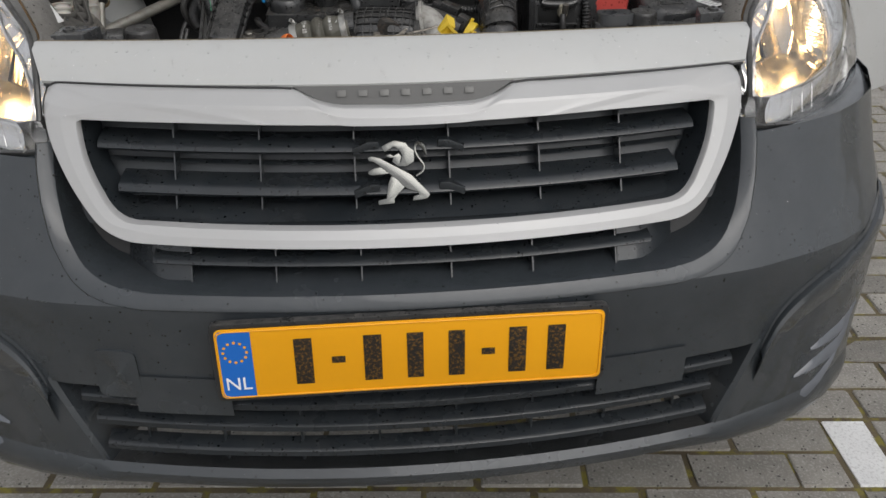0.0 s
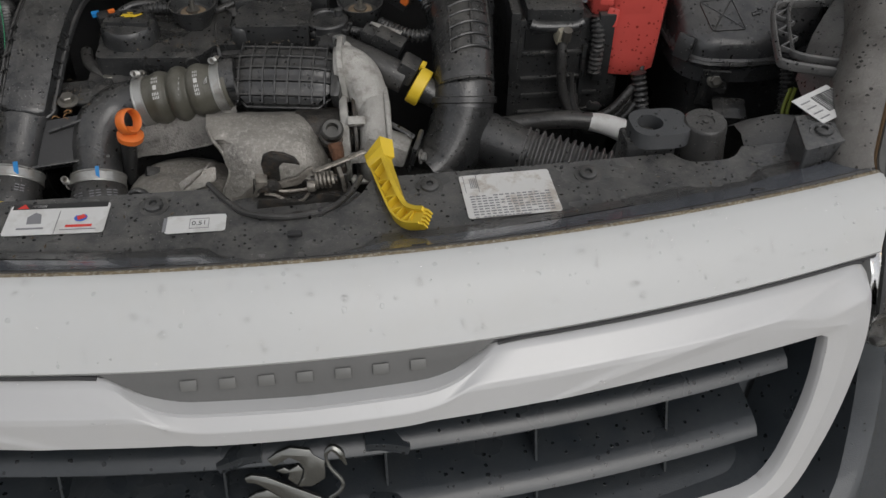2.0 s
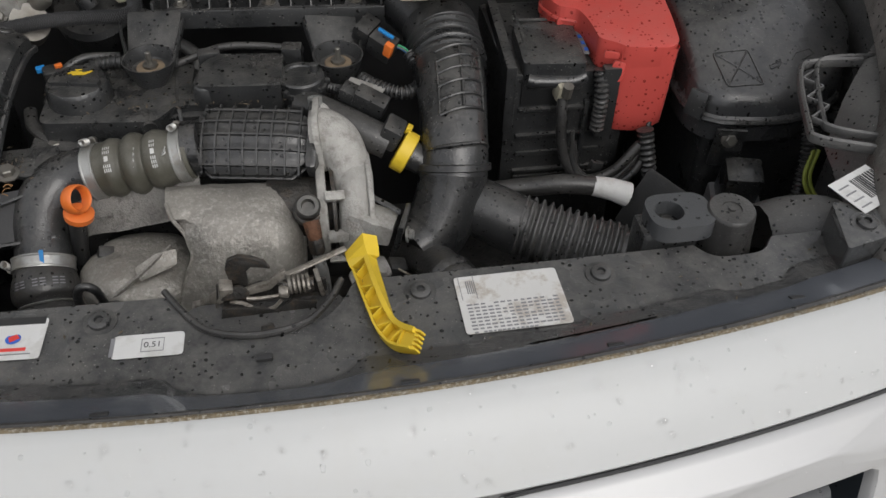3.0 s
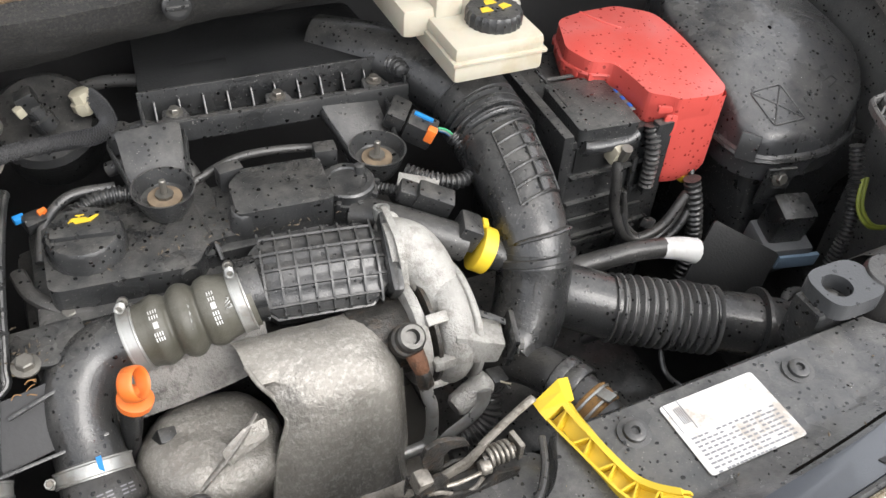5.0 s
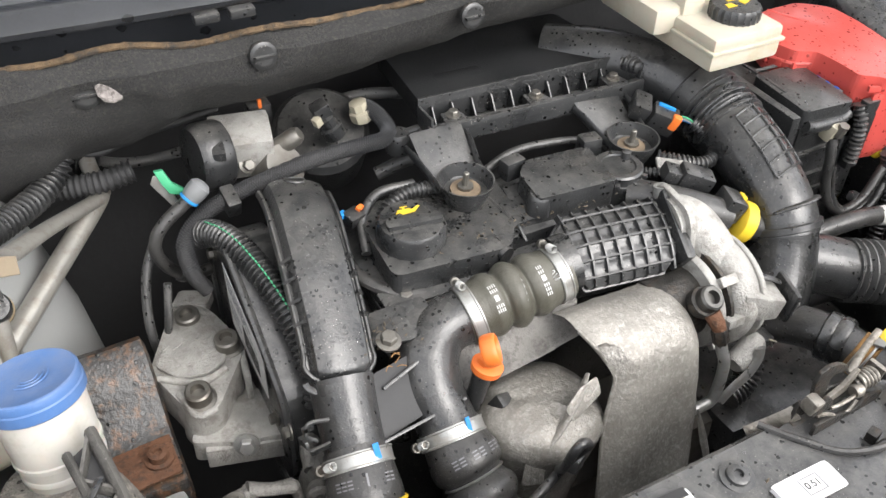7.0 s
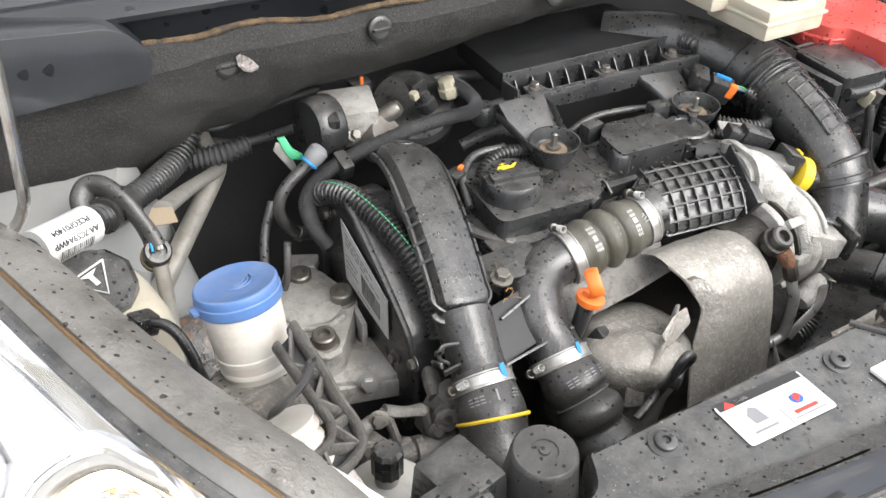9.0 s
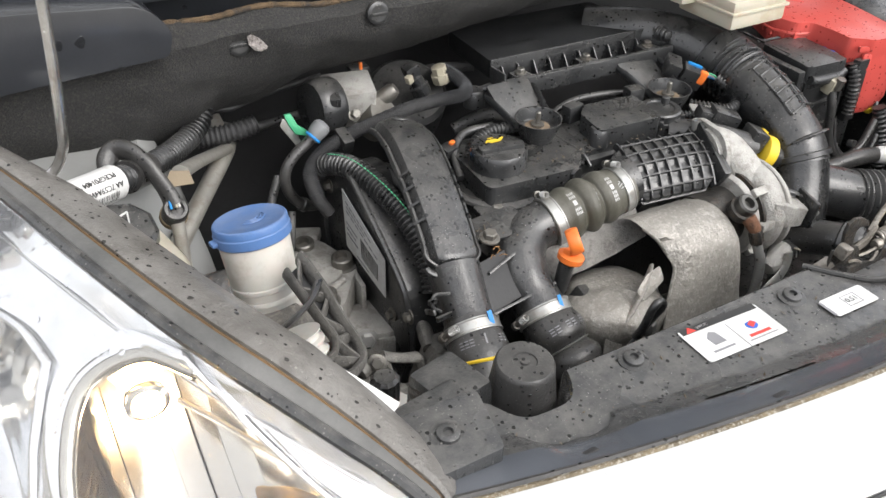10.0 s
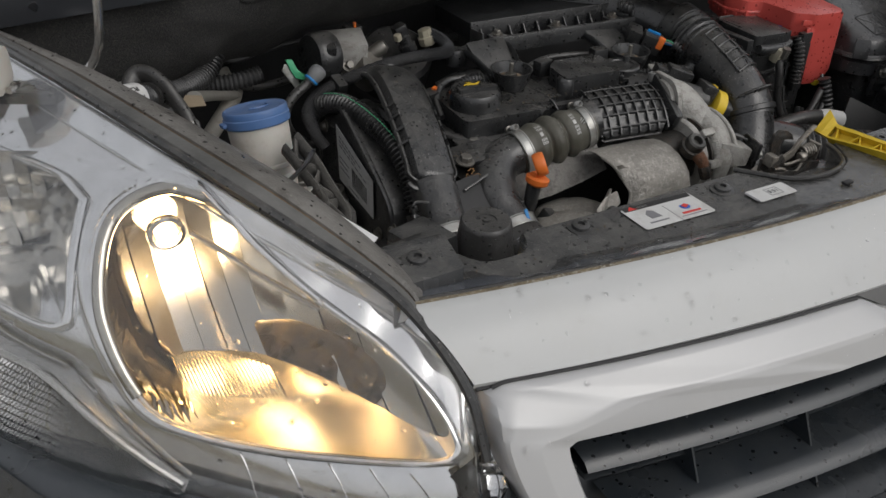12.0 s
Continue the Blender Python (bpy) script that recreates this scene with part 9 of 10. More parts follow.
part("raised_face", slab(rounded([(-0.440, 0.744), (-0.424, 0.718), (-0.396, 0.712), (-0.376, 0.722), (-0.370, 0.752), (-0.380, 0.790), (-0.406, 0.792)], 0.006, 4), 0.007, pose(0, 0, 0.7185), 0.0028), ALLOY, mount, "raised cast face")
part("side_fin", slab([(-0.036, -0.030), (0.036, -0.030), (0.036, 0.010), (-0.020, 0.006)], 0.006, Matrix.Translation((-0.357, 0.728, 0.712)) @ pose(0, 0, 0, 90, 0, -98), 0.0015), ALLOY, mount)
part("hook_lug", slab(rounded([(-0.404, 0.820), (-0.370, 0.806), (-0.358, 0.824), (-0.390, 0.840)], 0.004, 3), 0.012, pose(0, 0, 0.712), 0.002), ALLOY, mount)
part("foot", slab(rounded([(-0.432, 0.668), (-0.392, 0.650), (-0.335, 0.635), (-0.325, 0.66), (-0.352, 0.705), (-0.415, 0.70)], 0.006, 4), 0.026, pose(0, 0, 0.664), 0.003), ALLOY, mount)
part("foot_rib", block((0.090, 0.008, 0.024), pose(-0.378, 0.648, 0.672, 0, 0, -16), 0.002), ALLOY, mount)
for x, y, z in ((-0.3932, 0.794, 0.7290), (-0.4126, 0.6865, 0.7330), (-0.3690, 0.7395, 0.7330)):
    part("bolt_boss", lathe([(0.022, -0.045), (0.019, -0.02), (0.0165, 0.0), (0.014, 0.001)], (x, y, z - 0.0125), (-0.05, -0.1, 1), 22), ALLOY, mount)
    part("torx_bolt", lathe([(0.0155, 0), (0.0155, 0.003), (0.0122, 0.004), (0.0122, 0.015), (0.0105, 0.0165), (0.0066, 0.0165), (0.006, 0.010)], (x, y, z - 0.012), (-0.05, -0.1, 1), 24), BOLT, mount, "dull steel torx bolt")
hexbolt((-0.386, 0.6440, 0.6900), (-0.3, -0.9, 0.3), 0.008, STEEL, mount, "side_bolt")
for pts_, r_ in (([(-0.440, 0.728, 0.724), (-0.418, 0.712, 0.7235), (-0.398, 0.706, 0.7235), (-0.380, 0.712, 0.724)], 0.004), ([(-0.428, 0.702, 0.722), (-0.420, 0.672, 0.719), (-0.402, 0.672, 0.719)], 0.004)):
    part("cast_ridge", tube(pts_, r_, 10, 6), ALLOY, mount)
for k in range(6):
    part("cast_mark", block((0.006, 0.002, 0.0012), pose(-0.424 + 0.008 * k, 0.762 - 0.004 * (k % 2), 0.7258, 0, 0, 20), 0.0004), ALLOY, mount)

rail = thing("chassis_rail", (-0.5, 0.7, 0.5), "black chassis rail with rust patches and rusty bolts", "chassis rail")
bm = bmesh.new()
prof = ((0.768, 0.62), (0.766, 0.70), (0.764, 0.750), (0.752, 0.757), (0.735, 0.752), (0.715, 0.725), (0.695, 0.700), (0.68, 0.694), (0.632, 0.690), (0.628, 0.683), (0.63, 0.60))
grid_faces(bm, [[(x, y, z + 0.0015 * noise.noise((x * 20, y * 20, 3))) for x in np.linspace(-0.575, -0.445, 10)] for y, z in prof])
grid_faces(bm, [[(-0.445 + d, y, z - dz) for d, dz in ((0, 0), (0.003, 0.01), (0.002, 0.12))] for y, z in prof])
part("rail_sheet", bm, RUST, rail)
part("flange_plate", slab([(-0.525, 0.632), (-0.447, 0.637), (-0.447, 0.683), (-0.52, 0.678)], 0.003, pose(0, 0, 0.694, 0, 0, 0), 0.001), RUST_BARE, rail, "rusted flange")
for x, y in ((-0.462, 0.658), (-0.503, 0.652)):
    part("rusty_bolt", lathe([(0.013, 0), (0.013, 0.003), (0.009, 0.004), (0.009, 0.011), (0.007, 0.012), (0.004, 0.012), (0.004, 0.008)], (x, y, 0.6965), (0, 0, 1), 18), RUST_BARE, rail, "rusty bolt")
part("white_ledge", block((0.10, 0.05, 0.12), pose(-0.50, 0.595, 0.635, 0, 0, 0), 0.006), TOWER, rail)
thermo = thing("thermostat_housing", (-0.37, 0.57, 0.62), "dirty cast aluminium thermostat housing with bolts", "housing")
part("body_casting", block((0.034, 0.040, 0.060), pose(-0.340, 0.572, 0.690, 12, 8, 14), 0.006, 0.85), DARK_CAST, thermo)
part("upright_ear", tube([(-0.326, 0.632, 0.704), (-0.334, 0.612, 0.712), (-0.343, 0.590, 0.716), (-0.348, 0.572, 0.712)], [0.010, 0.013, 0.014, 0.012], 14, 6, flat=0.6, up=(1, 0, 0.3)), DARK_CAST, thermo)
part("ear_boss", lathe([(0.012, -0.008), (0.012, 0.004), (0.010, 0.006), (0.005, 0.006), (0.005, 0.0)], (-0.352, 0.546, 0.712), (-0.3, -0.85, 0.4), 18), DARK_CAST, thermo)
FR = ((-0.408, 0.562, 0.738), (-0.370, 0.560, 0.721), (-0.363, 0.556, 0.680), (-0.399, 0.557, 0.695))
for k in range(4):
    a_, b_ = Vector(FR[k]), Vector(FR[(k + 1) % 4])
    part("window_frame", tube([a_, (a_ + b_) / 2 + Vector((0, -0.002, 0)), b_], [0.0075, 0.0062, 0.0075], 10, 4, flat=0.75), DARK_CAST, thermo)
part("cross_pipe", tube([(-0.436, 0.556, 0.700), (-0.420, 0.552, 0.694), (-0.400, 0.548, 0.688), (-0.372, 0.545, 0.684), (-0.345, 0.545, 0.686)], [0.0095, 0.0105, 0.0090, 0.0115, 0.0125], 16, 6), DARK_CAST, thermo)
part("pipe_collar", lathe([(0.0125, -0.005), (0.0145, -0.004), (0.0145, 0.004), (0.0125, 0.005)], (-0.382, 0.546, 0.685), (1, -0.1, -0.1), 20), DARK_CAST, thermo)
part("branch", tube([(-0.410, 0.558, 0.735), (-0.424, 0.556, 0.738), (-0.436, 0.553, 0.736)], [0.008, 0.007, 0.0075], 12, 5), DARK_CAST, thermo)
part("bridge", block((0.030, 0.020, 0.022), pose(-0.432, 0.548, 0.712, 0, 15, 20), 0.003), DARK_CAST, thermo)
for p in ((-0.420, 0.551, 0.744), (-0.362, 0.545, 0.702), (-0.436, 0.540, 0.724)):
    hexbolt(p, (-0.3, -0.8, 0.5), 0.0058, BOLT, thermo, "housing_bolt")
part("sensor_plug", block((0.020, 0.022, 0.026), pose(-0.450, 0.552, 0.716, 0, 20, 30), 0.003), BLACK_CLEAN, thermo)
part("plug_rib", block((0.024, 0.005, 0.026), pose(-0.450, 0.541, 0.716, 0, 20, 30), 0.001), BLACK_CLEAN, thermo)
part("plug_cable", tube([(-0.452, 0.55, 0.700), (-0.455, 0.56, 0.675), (-0.435, 0.575, 0.655), (-0.40, 0.58, 0.64)], 0.006, 10, 8, ribs=(0.001, 0.0045)), BLACK_CLEAN, thermo)
part("front_pump", lathe([(0.045, 0), (0.045, 0.03), (0.03, 0.045)], (-0.375, 0.50, 0.60), (0, -0.3, 1), 28), BLACK_CLEAN, thermo)
part("coolant_stub", tube([(-0.37, 0.52, 0.662), (-0.385, 0.49, 0.66), (-0.37, 0.46, 0.655)], 0.016, 14, 5), RUBBER, thermo)

# ---- washer filler, expansion tank, struts ----
wash = thing("washer_filler", (-0.525, 0.54, 0.85), "white screen washer filler neck with blue lid", "washer filler")
WA = Vector((-0.05, 0.22, 1)).normalized()
part("neck", lathe([(0.0245, -0.095), (0.0258, -0.070), (0.0262, -0.062), (0.0270, -0.061), (0.0270, -0.058), (0.0263, -0.057), (0.0270, -0.050), (0.0280, -0.049), (0.0280, -0.046), (0.0272, -0.045), (0.0288, -0.006), (0.027, 0.0)], (-0.524, 0.550, 0.938), WA, 36), MILKY_WHITE, wash)
part("blue_lid", lathe([(0.0302, -0.0115), (0.0310, -0.0105), (0.0310, -0.0035), (0.0302, -0.0025), (0.0303, 0.0020), (0.0296, 0.0036), (0.0284, 0.0042), (0.0276, 0.0038), (0.01, 0.0036)], (-0.524, 0.550, 0.941), WA, 40), BLUE, wash, "blue lid")
part("lid_tab", block((0.010, 0.008, 0.004), pose(-0.554, 0.546, 0.934, 0, 0, 10), 0.0015), BLUE, wash)
for k in range(3):
    part("lid_relief", tube([axis_frame((-0.524, 0.551, 0.9452), WA) @ Vector(((0.006 + 0.003 * k) * math.cos(a), (0.006 + 0.003 * k) * math.sin(a), 0)) for a in np.linspace(0.6, 2.6 + 0.3 * k, 9)], 0.0007, 5, 2), BLUE, wash)
latt = thing("lattice_bracket", (-0.51, 0.45, 0.86), "dusty black lattice bracket beside the washer filler", "bracket")
lp = [(-0.500, 0.512, 0.922), (-0.495, 0.482, 0.909), (-0.4915, 0.461, 0.894), (-0.4850, 0.447, 0.876), (-0.4880, 0.434, 0.868), (-0.508, 0.418, 0.873), (-0.530, 0.407, 0.884)]
lq = [(-0.516, 0.502, 0.920), (-0.511, 0.476, 0.909), (-0.507, 0.458, 0.899), (-0.503, 0.446, 0.890), (-0.508, 0.436, 0.885), (-0.520, 0.428, 0.886), (-0.535, 0.420, 0.890)]
part("rail", tube(lp, 0.0040, 8, 5, flat=2.4), DUSTY, latt)
part("rail", tube(lq, 0.0030, 8, 5, flat=2.4), DUSTY, latt)
# dark sheet that draws the shade between the rails
bm = bmesh.new()
grid_faces(bm, [[Vector(a) - Vector((0, 0, 0.006)), Vector(b) - Vector((0, 0, 0.005))] for a, b in zip(spline(lp, 4), spline(lq, 4))])
part("floor_web", bm, VOID, latt)
sa, sb = spline(lp, 3), spline(lq, 3)
for k in range(0, 17, 4):
    part("web", tube([Vector(sa[k]), Vector(sb[min(k + 2, 18)])], 0.0021, 6, 1, flat=2.5), DUSTY, latt)
    part("web", tube([Vector(sb[min(k + 2, 18)]), Vector(sa[min(k + 4, 18)])], 0.0021, 6, 1, flat=2.5), DUSTY, latt)
part("strap", tube([(-0.536, 0.462, 0.902), (-0.528, 0.455, 0.914), (-0.514, 0.458, 0.922), (-0.502, 0.472, 0.925)], 0.007, 8, 6, flat=0.3), RUBBER, latt)
part("mud_boot", lathe([(0.050, -0.052), (0.044, -0.030), (0.036, -0.012), (0.030, 0.0), (0.027, 0.001)], (-0.5335, 0.527, 0.874), WA, 30), DIRTY, latt, "mud splashed boot under the filler neck")
for k in range(7):
    a_ = -2.6 + 0.36 * k
    part("boot_fin", tube([(-0.5335 + 0.030 * math.cos(a_), 0.527 + 0.030 * math.sin(a_), 0.876), (-0.536 + 0.046 * math.cos(a_), 0.522 + 0.046 * math.sin(a_), 0.835)], [0.0018, 0.0026], 6, 2), DIRTY, latt)
part("white_bellows", tube([(-0.530, 0.452, 0.900), (-0.524, 0.440, 0.872), (-0.512, 0.432, 0.845), (-0.50, 0.43, 0.81)], 0.017, 20, 8, ribs=(0.0018, 0.009)), MILKY_WHITE, latt, "white plastic bellows")
part("rust_clip", block((0.02, 0.012, 0.03), pose(-0.505, 0.455, 0.86, 0, 10, 20), 0.003), RUST_BARE, latt)
bott = thing("washer_bottle", (-0.46, 0.45, 0.7), "milky bottle with a ribbed black cap", "bottle")
part("bottle_body", lathe([(0.035, 0), (0.036, 0.05), (0.026, 0.062), (0.010, 0.066), (0.010, 0.08)], (-0.452, 0.470, 0.705), (0, 0, 1), 28), MILKY_WHITE, bott)
part("cap", lathe([(0.012, 0), (0.012, 0.022), (0.009, 0.025), (0.004, 0.025)], (-0.451, 0.470, 0.782), (0, 0, 1), 24, knurl=0.001), BLACK_CLEAN, bott)
tank = thing("coolant_expansion_tank", (-0.6, 0.69, 0.74), "milky coolant expansion tank with black warning cap", "expansion tank")
part("tank_body", block((0.10, 0.10, 0.10), pose(-0.606, 0.684, 0.812, 0, 0, 8), 0.03, seg=4), MILKY, tank)
TA = Vector((0.02, -0.35, 0.94)).normalized()
part("cap", lathe([(0.030, -0.018), (0.034, -0.014), (0.034, 0.0), (0.030, 0.004), (0.01, 0.0045)], (-0.606, 0.686, 0.879), TA, 20, knurl=0.0015), BLACK, tank, "black screw cap")
tm = axis_frame((-0.604, 0.684, 0.8842), TA) @ pose(0, 0, 0, 0, 0, 200)
part("warning_triangle", tube([tm @ Vector(p) for p in ((-0.017, -0.011, 0), (0.017, -0.011, 0), (0.0, 0.018, 0), (-0.017, -0.011, 0), (0.0, -0.011, 0))], 0.001, 6, 1), PAPER, tank, "pale warning triangle")
part("triangle_mark", slab([(-0.008, -0.008), (0.008, -0.008), (0.002, -0.004), (0.002, 0.006), (-0.002, 0.006), (-0.002, -0.004)], 0.0006, tm, 0), PAPER, tank, smooth=False)
part("tank_plug", block((0.022, 0.018, 0.018), pose(-0.581, 0.642, 0.859, 0, 20, 20), 0.003), BLACK, tank)
part("plug_lead", tube([(-0.575, 0.637, 0.861), (-0.566, 0.628, 0.862), (-0.559, 0.618, 0.855), (-0.554, 0.607, 0.838), (-0.552, 0.600, 0.822), (-0.545, 0.598, 0.80)], 0.0048, 10, 6), BLACK, tank)
stay = thing("strut_stay", (-0.5, 0.75, 0.75), "bare steel tubular stay by the strut tower", "stay")
part("stay_tube", tube([(-0.4365, 0.955, 0.842), (-0.4365, 0.936, 0.834), (-0.434, 0.915, 0.823), (-0.438, 0.900, 0.820), (-0.458, 0.870, 0.833), (-0.492, 0.818, 0.857), (-0.5254, 0.763, 0.8805)], [0.0085, 0.0085, 0.0085, 0.0085, 0.0082, 0.0085, 0.0095], 14, 6, flat=0.75), PALE_TUBE, stay)
part("stay_tube", tube([(-0.432, 0.912, 0.820), (-0.445, 0.893, 0.816), (-0.4965, 0.8276, 0.8022), (-0.548, 0.762, 0.789), (-0.60, 0.70, 0.776)], [0.009, 0.0105, 0.0105, 0.0105, 0.0105], 16, 6), PALE_TUBE, stay)
part("stay_tube", tube([(-0.5445, 0.729, 0.853), (-0.547, 0.718, 0.815), (-0.551, 0.705, 0.77), (-0.555, 0.695, 0.72)], 0.0068, 14, 5), PALE_TUBE, stay)
part("stay_foot", block((0.030, 0.030, 0.030), pose(-0.440, 0.962, 0.838, 20, 0, 20), 0.004), BLACK_CLEAN, stay)
bulkw = thing("sensor_harness", (-0.56, 0.8, 0.85), "corrugated black harness with a white tag by the strut tower", "wiring")
CP = [(-0.675, 0.680, 0.918), (-0.640, 0.706, 0.911), (-0.612, 0.725, 0.905), (-0.590, 0.745, 0.898), (-0.568, 0.772, 0.886), (-0.544, 0.800, 0.876), (-0.510, 0.840, 0.866), (-0.481, 0.870, 0.866), (-0.463, 0.888, 0.880), (-0.455, 0.900, 0.905)]
part("conduit", tube(CP, 0.0115, 16, 8, ribs=(0.0018, 0.0062)), BLACK_CLEAN, bulkw)
part("white_tag", tube([(-0.638, 0.7075, 0.9107), (-0.612, 0.725, 0.905), (-0.593, 0.742, 0.899)], 0.0172, 18, 5), PAPER, bulkw, "white wrapped tag")
tagd = Vector((0.045, 0.0345, -0.0117)).normalized()
wrap_print(bulkw, INK, (-0.616, 0.7225, 0.906), tagd, 0.0176, [(8, -0.018 + 0.0022 * k, 34, 0.0008 if k % 3 else 0.0014) for k in range(17)], ref=(0.3, -0.9, -0.1))
tag_u = (Vector((0.3, -0.9, -0.1)) - tagd * tagd.dot(Vector((0.3, -0.9, -0.1)))).normalized()
for text, ang, size in (("AA 7C59A4WP", -28, 0.0074), ("PCEGP01404", -62, 0.0074)):
    out = tag_u * math.cos(radians(ang)) + tagd.cross(tag_u) * math.sin(radians(ang))
    along = -tagd
    up = out.cross(along)
    at = Vector((-0.616, 0.7225, 0.906)) + out * 0.0174
    lettering(text, size, Matrix(((along.x, up.x, out.x, at.x), (along.y, up.y, out.y, at.y), (along.z, up.z, out.z, at.z), (0, 0, 0, 1))), INK, bulkw, "printed_code", 0.0003)
part("taped_joint", tube([(-0.578, 0.760, 0.891), (-0.565, 0.776, 0.885), (-0.552, 0.791, 0.879)], 0.0165, 14, 5), RUBBER, bulkw)
part("branch_lead", tube([(-0.585, 0.765, 0.886), (-0.590, 0.775, 0.900), (-0.582, 0.782, 0.910), (-0.570, 0.776, 0.911), (-0.558, 0.762, 0.901), (-0.550, 0.748, 0.885), (-0.5455, 0.738, 0.872), (-0.5445, 0.733, 0.864)], [0.009, 0.011, 0.011, 0.0105, 0.0095, 0.009, 0.010, 0.011], 14, 7, flat=0.7), RUBBER, bulkw)
for k in range(4):
    part("wire_end", tube([(-0.548 + 0.0025 * k, 0.731, 0.871), (-0.549 + 0.0028 * k, 0.723, 0.866)], 0.0012, 6, 2), (CABLE_BLUE, INK, BEIGE, PAPER)[k], bulkw)
part("tape_flag", slab([(-0.004, -0.012), (0.024, -0.004), (0.018, 0.012), (0.0, 0.01)], 0.001, pose(-0.540, 0.752, 0.882, 20, 10, -20), 0), material("brown_tape", (0.20, 0.16, 0.11), 0.6), bulkw)
part("socket", lathe([(0.0125, -0.012), (0.0125, 0.004), (0.011, 0.006), (0.008, 0.006), (0.008, 0.0)], (-0.5445, 0.7285, 0.8600), (0.05, -0.62, 0.70), 22), BLACK_CLEAN, bulkw)
part("socket_ring", lathe([(0.0135, -0.02), (0.0138, -0.012)], (-0.5445, 0.7285, 0.8600), (0.05, -0.62, 0.70), 22), material("brown_rubber_ring", (0.16, 0.12, 0.07), 0.6), bulkw)
part("brake_pipe", tube([(-0.30, 0.93, 0.87), (-0.38, 0.92, 0.868), (-0.43, 0.915, 0.862), (-0.46, 0.93, 0.875)], 0.0038, 10, 6), VOID, bulkw)
part("dark_conduit", tube([(-0.40, 0.90, 0.842), (-0.43, 0.90, 0.838), (-0.47, 0.91, 0.835)], 0.011, 12, 6, ribs=(0.001, 0.006)), VOID, bulkw)

# dirty inner wing strip along each headlight
for s in (-1, 1):
    strip = thing("wing_edge_strip", (s * 0.6, 0.45, 0.88), "dirty black plastic strip behind the headlight", "trim", "wing edge strips")
    outer = spline([(0.512, 0.262, 0.886), (0.522, 0.281, 0.897), (0.56, 0.338, 0.928), (0.62, 0.428, 0.968), (0.68, 0.592, 0.988), (0.74, 0.79, 0.993)], 8)

    def sheet(profile):
        rows = []
        for off, dz in profile:
            row = []
            for k, p in enumerate(outer):
                wide = float(np.interp(k / (len(outer) - 1), (0, 0.2, 0.5, 0.8, 1), (0.35, 0.7, 1.0, 0.9, 0.5)))
                row.append((s * (p[0] - off * wide * 0.86), p[1] + off * wide * 0.5, p[2] + dz))
            rows.append(row)
        bm = bmesh.new()
        grid_faces(bm, rows)
        return bm

    part("lamp_seal", sheet(((0.0, -0.010), (0.002, 0.0), (0.006, 0.002), (0.014, 0.001), (0.016, -0.005))), material("grey_seal_rubber", (0.075, 0.075, 0.072), 0.5, vary=0.25, fine=300, bump=0.2, dust=0.35), strip, "grey rubber seal along the lamp")
    part("dirt_line", sheet(((0.014, -0.004), (0.017, -0.001), (0.020, -0.004))), material("brown_dirt", (0.16, 0.10, 0.05), 0.9, vary=0.35, fine=500, bump=0.6), strip, "brown line of dirt")
    part("strip_sheet", sheet(((0.018, -0.008), (0.020, -0.001), (0.026, 0.0), (0.045, -0.008), (0.062, -0.020), (0.075, -0.045), (0.078, -0.12)) if s < 0 else ((0.018, -0.008), (0.020, -0.001), (0.026, 0.0), (0.042, -0.004), (0.056, -0.010), (0.066, -0.026), (0.070, -0.055))), material("dirty_strip_plastic", (0.105, 0.098, 0.088), 0.5, vary=0.5, fine=400, bump=0.6, second=(0.035, 0.029, 0.023), amount=0.65, patch=30.0, spots=0.22, spot_scale=200, dust=0.6, wet_shade=0.25, coat=0.25, grit=380.0), strip)
wl = thing("wing_label", (-0.53, 0.36, 0.88), "white barcode label on the wing strip", "label")
WM = Matrix.Translation((-0.522, 0.372, 0.905)) @ Euler((radians(10), radians(22), radians(-52))).to_matrix().to_4x4()
part("paper", slab([(-0.03, -0.012), (0.03, -0.012), (0.03, 0.012), (-0.03, 0.012)], 0.0008, WM, 0), PAPER, wl)
for k in range(16):
    part("bar", slab([(-0.024 + 0.002 * k, -0.008), (-0.023 + 0.002 * k, -0.008), (-0.023 + 0.002 * k, 0.004), (-0.024 + 0.002 * k, 0.004)], 0.0003, WM @ pose(0, 0, 0.0009), 0), INK, wl, smooth=False)

# ---- looms and pipes low in the gaps, filler added to lighten the dark ----
loom = thing("lower_wiring_loom", (0.3, 0.5, 0.6), "black wiring loom, added as filler, low beside the gearbox", "wiring")
for pts_, r_ in (([(0.24, 0.60, 0.68), (0.29, 0.58, 0.70), (0.35, 0.56, 0.70), (0.42, 0.55, 0.69), (0.47, 0.53, 0.66)], 0.010), ([(0.26, 0.57, 0.65), (0.32, 0.55, 0.67), (0.38, 0.53, 0.665), (0.45, 0.50, 0.64)], 0.007), ([(0.40, 0.48, 0.66), (0.42, 0.52, 0.69), (0.45, 0.57, 0.68), (0.47, 0.60, 0.64)], 0.008), ([(0.44, 0.47, 0.70), (0.47, 0.50, 0.705), (0.50, 0.49, 0.70), (0.54, 0.47, 0.69)], 0.006)):
    part("loom_branch", tube(pts_, r_, 10, 6), LINER, loom)
for k, dx in enumerate((0.0, 0.006)):
    part("earth_lead", tube([(0.575 + dx, 0.545, 0.80), (0.565 + dx, 0.53, 0.775), (0.572 + dx, 0.515, 0.758), (0.595 + dx, 0.51, 0.75)], 0.0024, 8, 6), material("green_yellow_lead", (0.26, 0.30, 0.05), 0.5), loom, "green and yellow lead")
rear = thing("rear_pipework", (-0.4, 0.9, 0.75), "thin dark pipes and leads, added as filler, against the bulkhead", "pipes")
